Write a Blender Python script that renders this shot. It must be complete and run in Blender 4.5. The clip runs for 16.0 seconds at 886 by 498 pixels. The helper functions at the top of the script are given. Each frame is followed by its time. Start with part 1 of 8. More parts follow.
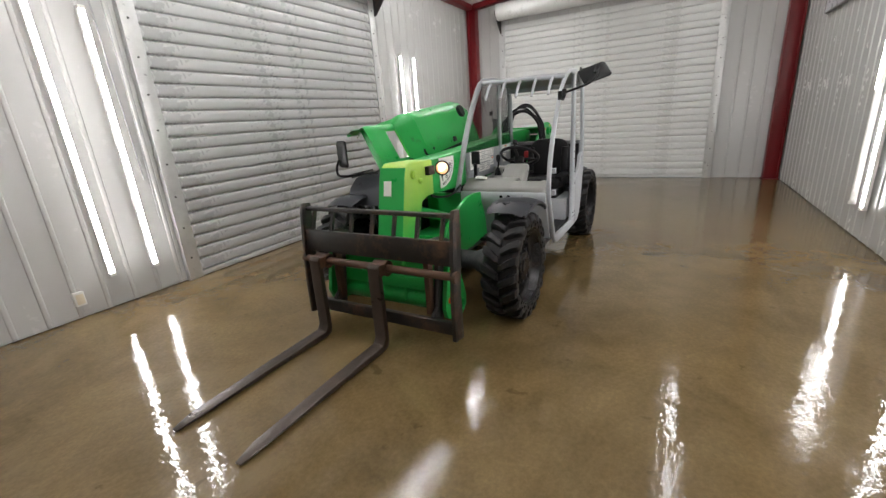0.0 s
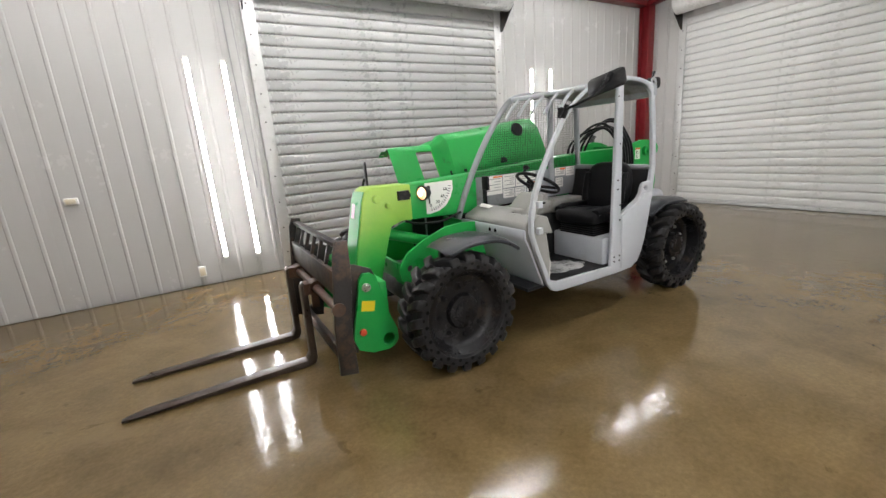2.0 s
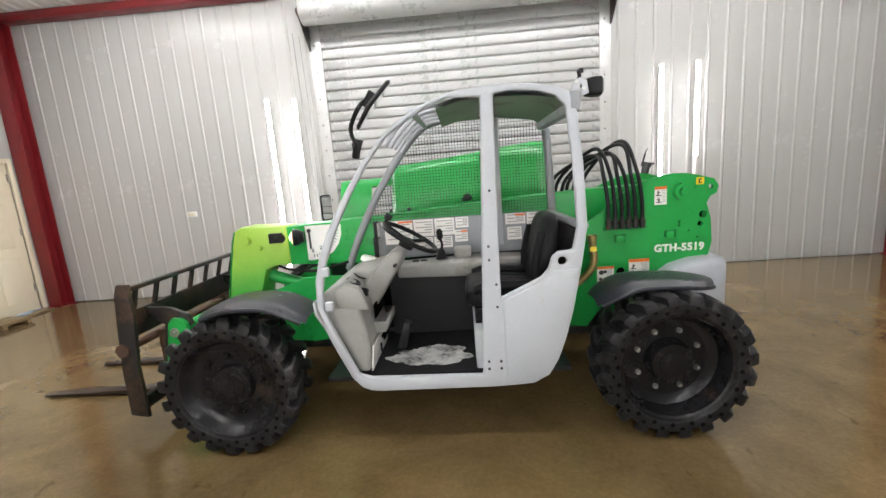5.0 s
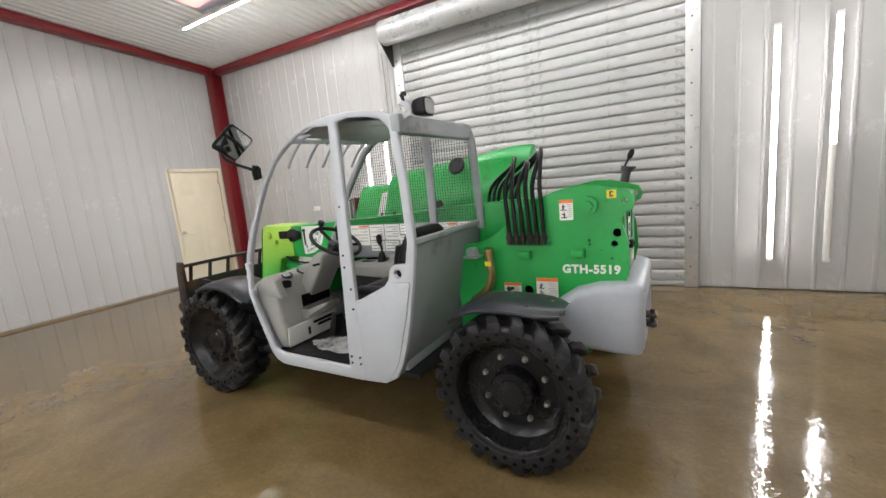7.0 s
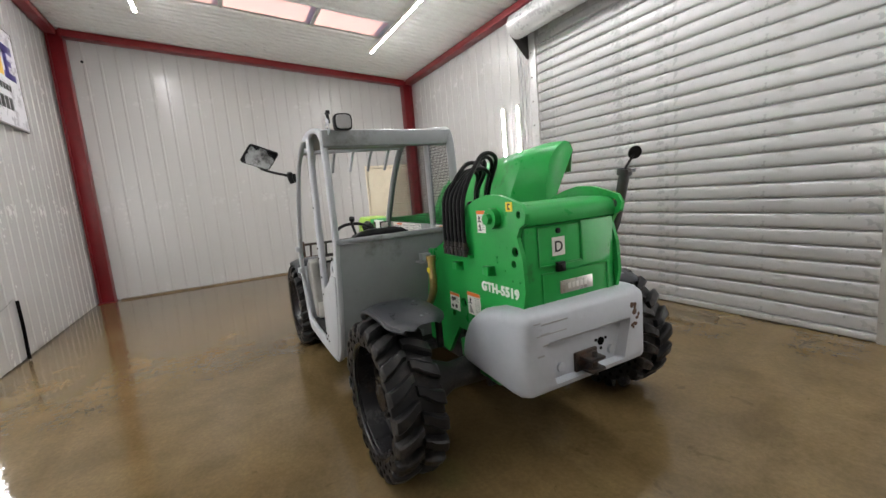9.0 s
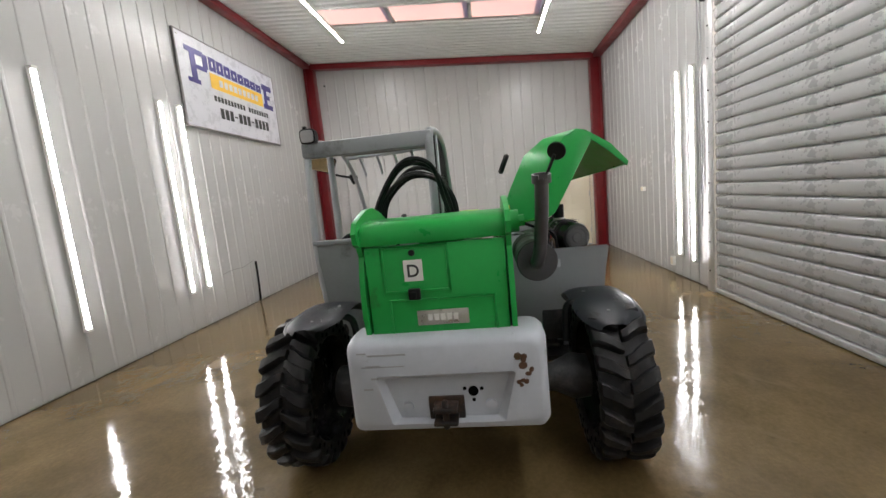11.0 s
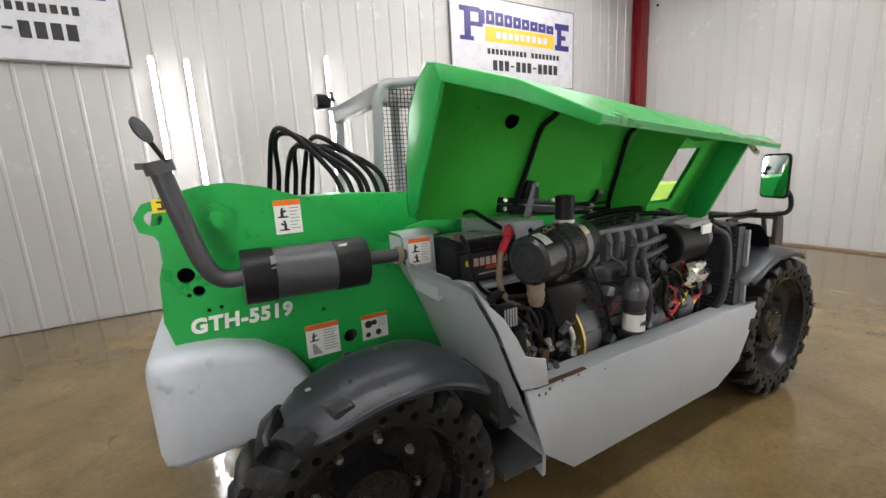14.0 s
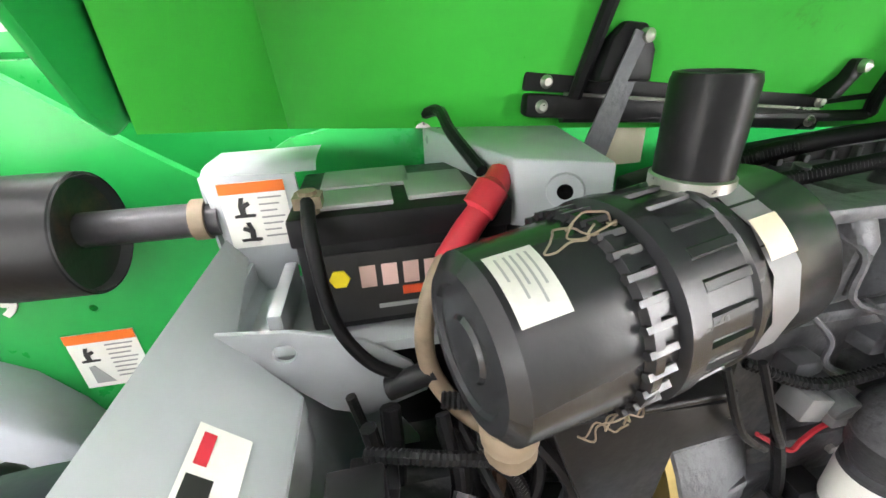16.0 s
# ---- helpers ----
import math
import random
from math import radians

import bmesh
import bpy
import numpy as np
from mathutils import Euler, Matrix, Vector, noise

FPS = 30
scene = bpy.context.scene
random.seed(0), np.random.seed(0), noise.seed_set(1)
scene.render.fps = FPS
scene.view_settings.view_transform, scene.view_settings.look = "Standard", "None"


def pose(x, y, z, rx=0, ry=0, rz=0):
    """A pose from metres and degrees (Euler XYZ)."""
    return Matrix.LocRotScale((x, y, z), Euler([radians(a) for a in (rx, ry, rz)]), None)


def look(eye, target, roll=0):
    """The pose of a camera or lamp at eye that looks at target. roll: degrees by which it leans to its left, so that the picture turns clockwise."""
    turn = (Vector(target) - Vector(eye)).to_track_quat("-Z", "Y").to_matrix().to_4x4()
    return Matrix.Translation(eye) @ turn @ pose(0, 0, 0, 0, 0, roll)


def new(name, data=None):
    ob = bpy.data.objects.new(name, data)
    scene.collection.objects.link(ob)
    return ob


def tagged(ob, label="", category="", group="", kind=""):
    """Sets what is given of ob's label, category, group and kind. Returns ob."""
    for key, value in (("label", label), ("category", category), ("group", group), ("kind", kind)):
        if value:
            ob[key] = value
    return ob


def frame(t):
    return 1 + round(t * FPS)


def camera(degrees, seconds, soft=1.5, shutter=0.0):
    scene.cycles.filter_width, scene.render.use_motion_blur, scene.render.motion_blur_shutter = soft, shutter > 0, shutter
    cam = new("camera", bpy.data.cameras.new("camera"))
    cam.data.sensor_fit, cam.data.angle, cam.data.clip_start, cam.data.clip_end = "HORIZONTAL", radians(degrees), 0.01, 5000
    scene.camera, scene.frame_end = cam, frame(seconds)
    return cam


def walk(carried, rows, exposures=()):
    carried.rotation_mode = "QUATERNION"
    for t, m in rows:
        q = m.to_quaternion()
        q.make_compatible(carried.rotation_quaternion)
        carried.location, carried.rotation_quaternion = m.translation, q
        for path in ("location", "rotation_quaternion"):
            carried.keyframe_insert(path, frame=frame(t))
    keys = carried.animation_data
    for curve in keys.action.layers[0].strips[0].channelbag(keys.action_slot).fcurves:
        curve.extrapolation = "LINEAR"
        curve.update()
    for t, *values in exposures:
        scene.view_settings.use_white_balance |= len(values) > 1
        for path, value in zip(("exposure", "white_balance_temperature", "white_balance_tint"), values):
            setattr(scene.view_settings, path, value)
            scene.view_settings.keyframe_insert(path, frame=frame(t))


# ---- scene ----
cam = camera(94.3, 16.0, soft=1.5)
PATH = [
    (0, (4.072, 1.859, 1.513), (2.418, 0.906, 0.916), -4.1),
    (0.5, (3.779, 2.274, 1.487), (2.249, 1.114, 0.927), -3.9),
    (1, (3.397, 2.605, 1.472), (2.034, 1.242, 0.941), -4.0),
    (1.5, (3.004, 2.893, 1.477), (1.829, 1.357, 0.967), -4.2),
    (2, (2.566, 3.07, 1.478), (1.598, 1.387, 0.998), -4.4),
    (2.5, (2.077, 3.145, 1.507), (1.305, 1.357, 1.049), -4.5),
    (3, (1.616, 3.16, 1.51), (1.016, 1.299, 1.091), -4.4),
    (3.5, (1.142, 3.116, 1.502), (0.697, 1.206, 1.108), -4.3),
    (4, (0.676, 3.109, 1.488), (0.388, 1.165, 1.117), -4.3),
    (4.5, (0.246, 3.064, 1.481), (0.147, 1.098, 1.122), -4.3),
    (5, (-0.172, 3.017, 1.488), (-0.06, 1.05, 1.139), -4.3),
    (7.3, (-2.208, 2.603, 1.488), (-1.107, 0.964, 1.168), -5.5),
    (7.5, (-2.373, 2.523, 1.469), (-1.193, 0.94, 1.152), -5.6),
    (8, (-2.716, 2.263, 1.465), (-1.326, 0.857, 1.161), -5.6),
    (8.2, (-2.825, 2.119, 1.444), (-1.349, 0.804, 1.143), -5.4),
    (10.3, (-3.53, 0.39, 1.432), (-1.556, 0.208, 1.168), -5.3),
    (10.5, (-3.541, 0.203, 1.45), (-1.561, 0.145, 1.177), -5.5),
    (11, (-3.383, -0.221, 1.429), (-1.414, 0.011, 1.169), -5.6),
    (11.5, (-3.219, -0.66, 1.399), (-1.306, -0.134, 1.147), -5.3),
    (12, (-3.006, -1.067, 1.381), (-1.2, -0.244, 1.13), -5.1),
    (12.5, (-2.727, -1.453, 1.379), (-1.087, -0.339, 1.121), -4.9),
    (13, (-2.379, -1.759, 1.38), (-0.949, -0.389, 1.105), -4.3),
    (13.5, (-1.952, -1.915, 1.401), (-0.763, -0.337, 1.088), -3.8),
    (14, (-1.552, -1.916, 1.41), (-0.602, -0.198, 1.026), -3.1),
    (14.5, (-1.13, -1.697, 1.424), (-0.454, 0.108, 0.889), -3.2),
    (15, (-0.832, -1.424, 1.402), (-0.351, 0.409, 0.765), -3.1),
    (15.5, (-0.689, -1.218, 1.381), (-0.336, 0.593, 0.609), -3.0),
    (16, (-0.648, -1.084, 1.313), (-0.371, 0.686, 0.424), -2.9),
]
walk(cam, [(t, look(eye, target, roll)) for t, eye, target, roll in PATH], exposures=[(0, 0.25), (2, 0.43), (5, 0.7), (8, 0.42), (10.5, 0.26), (11, 0.17), (12, 0.12), (12.5, 0.22), (13, 0.41), (14, 0.76), (14.5, 1.12), (15, 1.68), (16, 2.38)])

# ---- sky behind the skylight ----
world = bpy.data.worlds.new("world")
scene.world = world
world.use_nodes = True
wn = world.node_tree
sky = wn.nodes.new("ShaderNodeTexSky")
sky.sky_type = 'NISHITA'
sky.sun_disc = False
sky.sun_elevation = radians(35)
sky.sun_rotation = radians(200)
wn.links.new(sky.outputs[0], wn.nodes["Background"].inputs[0])
wn.nodes["Background"].inputs[1].default_value = 0.15
sun_data = bpy.data.lights.new("sun", 'SUN')
sun_data.energy = 5.0
sun_data.angle = radians(0.5)
sun_data.color = (1.0, 0.82, 0.62)
sun_lamp = new("sun", sun_data)
sun_lamp.matrix_world = look((0, 0, 20), (-20 * math.sin(radians(200)), -20 * math.cos(radians(200)), 20 - 14.0))

TUBE_POWER = 38.0
CEILING_POWER = 90.0

# ---- materials ----


def material(name, color, rough=0.5, metal=0.0, var=0.15, scale=6.0, dirt=None, dirt_amount=0.0,
             rough_var=0.12, bump=0.0, bump_scale=60.0, spec=0.5, coat=0.0, random_tint=0.0, dirt_scale=2.5, height_tint=None):
    """A surface with grain, stains and uneven gloss at two scales."""
    m = bpy.data.materials.new(name)
    m.use_nodes = True
    nt = m.node_tree
    b = nt.nodes["Principled BSDF"]
    b.inputs["Metallic"].default_value = metal
    b.inputs["Specular IOR Level"].default_value = spec
    b.inputs["Coat Weight"].default_value = coat
    b.inputs["Coat Roughness"].default_value = 0.15
    tc = nt.nodes.new("ShaderNodeTexCoord")
    n1 = nt.nodes.new("ShaderNodeTexNoise")
    n1.inputs["Scale"].default_value = scale
    n1.inputs["Detail"].default_value = 6
    n1.inputs["Roughness"].default_value = 0.65
    nt.links.new(tc.outputs["Object"], n1.inputs["Vector"])
    n2 = nt.nodes.new("ShaderNodeTexNoise")
    n2.inputs["Scale"].default_value = scale * 9
    n2.inputs["Detail"].default_value = 4
    nt.links.new(tc.outputs["Object"], n2.inputs["Vector"])
    mixn = nt.nodes.new("ShaderNodeMath")
    mixn.operation = 'MULTIPLY_ADD'
    nt.links.new(n2.outputs["Fac"], mixn.inputs[0])
    mixn.inputs[1].default_value = 0.35
    nt.links.new(n1.outputs["Fac"], mixn.inputs[2])
    ramp = nt.nodes.new("ShaderNodeMapRange")
    ramp.inputs["From Min"].default_value = 0.35
    ramp.inputs["From Max"].default_value = 1.0
    ramp.inputs["To Min"].default_value = 1 - var
    ramp.inputs["To Max"].default_value = 1 + var
    nt.links.new(mixn.outputs[0], ramp.inputs["Value"])
    base = nt.nodes.new("ShaderNodeMix")
    base.data_type = 'RGBA'
    base.blend_type = 'MULTIPLY'
    base.inputs["Factor"].default_value = 1.0
    base.inputs["A"].default_value = (*color, 1)
    nt.links.new(ramp.outputs[0], base.inputs["B"])
    out = base.outputs["Result"]
    if height_tint is not None:
        # a second colour above height high, blended out down to height low, with a ragged edge
        low, high, upper_color = height_tint
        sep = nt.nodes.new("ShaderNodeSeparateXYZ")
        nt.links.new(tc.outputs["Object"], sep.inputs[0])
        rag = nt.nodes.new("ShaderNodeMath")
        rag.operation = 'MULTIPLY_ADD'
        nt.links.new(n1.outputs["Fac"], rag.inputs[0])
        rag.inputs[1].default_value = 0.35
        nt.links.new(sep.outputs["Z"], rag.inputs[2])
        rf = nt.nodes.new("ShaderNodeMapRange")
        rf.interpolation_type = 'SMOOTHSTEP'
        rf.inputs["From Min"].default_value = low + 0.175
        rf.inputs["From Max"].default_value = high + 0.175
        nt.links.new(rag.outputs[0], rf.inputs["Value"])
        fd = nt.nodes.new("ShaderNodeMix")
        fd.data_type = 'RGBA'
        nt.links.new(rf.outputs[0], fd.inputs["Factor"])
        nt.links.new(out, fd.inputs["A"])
        fd.inputs["B"].default_value = (*upper_color, 1)
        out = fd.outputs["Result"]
    if dirt is not None:
        n3 = nt.nodes.new("ShaderNodeTexNoise")
        n3.inputs["Scale"].default_value = dirt_scale
        n3.inputs["Detail"].default_value = 9
        n3.inputs["Roughness"].default_value = 0.72
        nt.links.new(tc.outputs["Object"], n3.inputs["Vector"])
        r3 = nt.nodes.new("ShaderNodeMapRange")
        r3.inputs["From Min"].default_value = 0.62 - dirt_amount * 0.3
        r3.inputs["From Max"].default_value = 0.74 - dirt_amount * 0.2
        nt.links.new(n3.outputs["Fac"], r3.inputs["Value"])
        d = nt.nodes.new("ShaderNodeMix")
        d.data_type = 'RGBA'
        nt.links.new(r3.outputs[0], d.inputs["Factor"])
        nt.links.new(out, d.inputs["A"])
        d.inputs["B"].default_value = (*dirt, 1)
        out = d.outputs["Result"]
    if random_tint:
        oi = nt.nodes.new("ShaderNodeObjectInfo")
        r4 = nt.nodes.new("ShaderNodeMapRange")
        r4.inputs["To Min"].default_value = 1 - random_tint
        r4.inputs["To Max"].default_value = 1 + random_tint
        nt.links.new(oi.outputs["Random"], r4.inputs["Value"])
        t4 = nt.nodes.new("ShaderNodeMix")
        t4.data_type = 'RGBA'
        t4.blend_type = 'MULTIPLY'
        t4.inputs["Factor"].default_value = 1.0
        nt.links.new(out, t4.inputs["A"])
        nt.links.new(r4.outputs[0], t4.inputs["B"])
        out = t4.outputs["Result"]
    nt.links.new(out, b.inputs["Base Color"])
    rr = nt.nodes.new("ShaderNodeMapRange")
    rr.inputs["From Min"].default_value = 0.4
    rr.inputs["From Max"].default_value = 0.95
    rr.inputs["To Min"].default_value = max(0.03, rough - rough_var)
    rr.inputs["To Max"].default_value = min(1, rough + rough_var)
    nt.links.new(mixn.outputs[0], rr.inputs["Value"])
    nt.links.new(rr.outputs[0], b.inputs["Roughness"])
    if bump:
        n5 = nt.nodes.new("ShaderNodeTexNoise")
        n5.inputs["Scale"].default_value = bump_scale
        n5.inputs["Detail"].default_value = 5
        nt.links.new(tc.outputs["Object"], n5.inputs["Vector"])
        bp = nt.nodes.new("ShaderNodeBump")
        bp.inputs["Strength"].default_value = bump
        bp.inputs["Distance"].default_value = 0.01
        nt.links.new(n5.outputs["Fac"], bp.inputs["Height"])
        nt.links.new(bp.outputs[0], b.inputs["Normal"])
    return m


def glow(name, color, power):
    m = bpy.data.materials.new(name)
    m.use_nodes = True
    b = m.node_tree.nodes["Principled BSDF"]
    b.inputs["Base Color"].default_value = (0.9, 0.9, 0.9, 1)
    b.inputs["Emission Color"].default_value = (*color, 1)
    b.inputs["Emission Strength"].default_value = power
    return m


GREEN = material("green_paint", (0.016, 0.315, 0.060), 0.34, var=0.10, scale=4, dirt=(0.03, 0.10, 0.03), dirt_amount=0.05, bump=0.04, bump_scale=25, spec=0.35)
# lighter copy of the hood's green, light on its underside painted in
GREEN_IN_LIT = material("green_hood_inside_lit", (0.05, 0.47, 0.05), 0.36, var=0.10, scale=4, dirt=(0.05, 0.25, 0.03), dirt_amount=0.06, bump=0.05, bump_scale=20, dirt_scale=5)
WORN_GREEN = material("worn_green_edge", (0.42, 0.50, 0.38), 0.5, var=0.2, scale=20, dirt=(0.06, 0.40, 0.07), dirt_amount=0.5, dirt_scale=7)
TAN = material("tan_rubber", (0.21, 0.16, 0.11), 0.55, var=0.25, scale=14, dirt=(0.10, 0.07, 0.045), dirt_amount=0.2, dirt_scale=9, bump=0.1)
LIME = material("lime_over_green_paint", (0.03, 0.40, 0.06), 0.38, var=0.10, scale=4, dirt=(0.06, 0.22, 0.04), dirt_amount=0.06, bump=0.03, height_tint=(0.60, 1.14, (0.34, 0.55, 0.075)))
GREY = material("light_grey_paint", (0.40, 0.42, 0.445), 0.38, var=0.07, scale=4, dirt=(0.34, 0.34, 0.33), dirt_amount=0.10, bump=0.03)
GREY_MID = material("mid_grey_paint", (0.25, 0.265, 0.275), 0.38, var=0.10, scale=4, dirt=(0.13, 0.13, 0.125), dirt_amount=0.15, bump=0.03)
CAST_GREY = material("counterweight_paint", (0.43, 0.455, 0.495), 0.42, var=0.12, scale=3, dirt=(0.14, 0.14, 0.14), dirt_amount=0.12, bump=0.12, bump_scale=14)
DASH = material("dash_plastic", (0.25, 0.248, 0.232), 0.5, var=0.14, scale=8, dirt=(0.13, 0.115, 0.09), dirt_amount=0.25, bump=0.08, bump_scale=120)
RUBBER = material("tyre_rubber", (0.013, 0.013, 0.014), 0.38, var=0.45, scale=9, dirt=(0.052, 0.047, 0.043), dirt_amount=0.22, bump=0.30, bump_scale=45, dirt_scale=7, spec=0.22)
RIM = material("black_rim_paint", (0.009, 0.009, 0.010), 0.24, var=0.3, scale=8, dirt=(0.04, 0.027, 0.018), dirt_amount=0.12, bump=0.06, dirt_scale=6, spec=0.26)
BLACK = material("black_plastic", (0.012, 0.012, 0.013), 0.36, var=0.3, scale=12, dirt=(0.035, 0.034, 0.032), dirt_amount=0.12, bump=0.05, dirt_scale=8, spec=0.16)
# painted-in shade of holes and recesses; drain_pipe is simply this black
HOLE = material("hole_black", (0.004, 0.004, 0.004), 0.9, var=0.2, spec=0.0)
FENDER = material("fender_plastic", (0.019, 0.021, 0.026), 0.34, var=0.25, scale=7, dirt=(0.06, 0.06, 0.06), dirt_amount=0.12, bump=0.06, bump_scale=40, spec=0.3)
IRON = material("worn_black_steel", (0.022, 0.020, 0.019), 0.42, metal=0.3, var=0.35, scale=7, dirt=(0.10, 0.055, 0.032), dirt_amount=0.42, bump=0.2, bump_scale=35, dirt_scale=4)
RUST = material("rusty_steel", (0.085, 0.042, 0.023), 0.6, metal=0.2, var=0.4, scale=9, dirt=(0.05, 0.03, 0.022), dirt_amount=0.4, bump=0.3, bump_scale=40, dirt_scale=5)
FORK_STEEL = material("fork_steel", (0.06, 0.0444, 0.0348), 0.36, metal=0.55, var=0.35, scale=6, dirt=(0.05, 0.038, 0.03), dirt_amount=0.5, bump=0.2, bump_scale=30, dirt_scale=5)
ENGINE = material("engine_black", (0.046, 0.046, 0.050), 0.42, var=0.45, scale=14, dirt=(0.10, 0.095, 0.088), dirt_amount=0.32, bump=0.3, bump_scale=45, dirt_scale=7, spec=0.3)
ENGINE_GREY = material("engine_casting", (0.098, 0.100, 0.110), 0.45, metal=0.1, var=0.35, scale=14, dirt=(0.04, 0.038, 0.036), dirt_amount=0.30, bump=0.3, bump_scale=60, dirt_scale=8, spec=0.35)
CLEANER = material("air_cleaner_plastic", (0.024, 0.0248, 0.027), 0.247, var=0.10, scale=9, rough_var=0.03, bump=0.04, bump_scale=60, spec=0.45)
STRAP = material("grey_strap", (0.22, 0.22, 0.23), 0.4, metal=0.2, var=0.15, scale=14, dirt=(0.12, 0.115, 0.11), dirt_amount=0.15, dirt_scale=8)
LABEL = material("paper_label", (0.60, 0.59, 0.55), 0.45, var=0.12, scale=25)
LABEL_PINK = material("battery_print", (0.62, 0.42, 0.38), 0.45, var=0.1)
ZINC = material("zinc_fitting", (0.55, 0.54, 0.50), 0.32, metal=0.9, var=0.2, scale=15)
GOLD = material("passivated_steel", (0.34, 0.26, 0.10), 0.4, metal=0.8, var=0.3, scale=15, dirt=(0.08, 0.06, 0.03), dirt_amount=0.3)
HOSE = material("rubber_hose", (0.010, 0.010, 0.011), 0.38, var=0.3, scale=20, dirt=(0.03, 0.028, 0.026), dirt_amount=0.15, bump=0.1, bump_scale=150, spec=0.14)
MUFFLER = material("muffler_paint", (0.058, 0.056, 0.062), 0.42, metal=0.2, var=0.22, scale=7, dirt=(0.05, 0.043, 0.042), dirt_amount=0.3, bump=0.12)
SEAT = material("black_vinyl", (0.008, 0.008, 0.009), 0.40, var=0.25, scale=10, bump=0.12, bump_scale=140, spec=0.12)
LINER = material("roof_lining", (0.02, 0.02, 0.021), 0.75, var=0.2, scale=6, spec=0.2)
WORN_FLOOR = material("worn_floor_paint", (0.44, 0.44, 0.43), 0.4, var=0.15, scale=9, dirt=(0.02, 0.02, 0.02), dirt_amount=0.55, dirt_scale=11, bump=0.15)
WHITE = material("sticker_white", (0.78, 0.77, 0.73), 0.4, var=0.05, scale=12)
ORANGE = material("sticker_orange", (0.75, 0.16, 0.02), 0.4, var=0.06)
YELLOW = material("sticker_yellow", (0.80, 0.62, 0.02), 0.4, var=0.08)
INK = material("sticker_ink", (0.02, 0.02, 0.02), 0.45, var=0.1)
INK_GREY = material("sticker_grey_print", (0.30, 0.30, 0.30), 0.5, var=0.1)
RED_CAP = material("red_rubber", (0.55, 0.03, 0.05), 0.45, var=0.15)
ORANGE_PIN = material("orange_pin_cap", (0.72, 0.09, 0.03), 0.4, var=0.1)
WALL = material("white_wall_sheet", (0.49, 0.486, 0.473), 0.26, var=0.012, scale=1.6, rough_var=0.03, random_tint=0.012)
CEIL = material("ceiling_sheet", (0.72, 0.73, 0.71), 0.35, var=0.05, scale=1.6)
CURTAIN = material("door_curtain", (0.47, 0.47, 0.468), 0.30, metal=0.15, var=0.06, scale=3, dirt=(0.36, 0.35, 0.33), dirt_amount=0.06, rough_var=0.08, random_tint=0.03)
CURTAIN_W = material("white_door_curtain", (0.66, 0.66, 0.645), 0.32, metal=0.05, var=0.05, scale=3, random_tint=0.02)
GUIDE = material("galvanised_guide", (0.58, 0.58, 0.57), 0.35, metal=0.35, var=0.12, scale=9)
REDSTEEL = material("red_oxide_steel", (0.20, 0.012, 0.016), 0.38, var=0.18, scale=5, dirt=(0.10, 0.012, 0.012), dirt_amount=0.15)
CREAM = material("cream_door_paint", (0.76, 0.69, 0.53), 0.42, var=0.04, scale=5)
PLYWOOD = material("wet_timber", (0.20, 0.14, 0.07), 0.4, var=0.3, scale=9, dirt=(0.08, 0.055, 0.03), dirt_amount=0.3)
NAVY = material("sign_navy", (0.035, 0.025, 0.17), 0.35, var=0.06)
SIGN_GOLD = material("sign_gold", (0.80, 0.48, 0.05), 0.35, var=0.06)
SIGN_FRAME = material("sign_trim", (0.20, 0.19, 0.18), 0.4, var=0.15)
SIGN_WHITE = material("sign_white", (0.60, 0.60, 0.635), 0.3, var=0.03)
TUBE = glow("led_tube", (1.0, 0.985, 0.985), TUBE_POWER)
# brightness factors are tuned per tube to balance the light along the bay
TUBE_TOP = {k: glow("ceiling_led_tube", (1.0, 0.985, 0.985), CEILING_POWER * k) for k in (1.5, 1.3, 1.15, 1.0, 0.5)}
HEADLIGHT = glow("lit_headlight", (1.0, 0.45, 0.14), 0.9)
BULB = glow("lit_bulb", (1.0, 0.78, 0.50), 9.0)


def mirror_material():
    m = bpy.data.materials.new("mirror_glass")
    m.use_nodes = True
    b = m.node_tree.nodes["Principled BSDF"]
    b.inputs["Base Color"].default_value = (0.85, 0.87, 0.87, 1)
    b.inputs["Metallic"].default_value = 1.0
    b.inputs["Roughness"].default_value = 0.03
    return m


MIRROR = mirror_material()


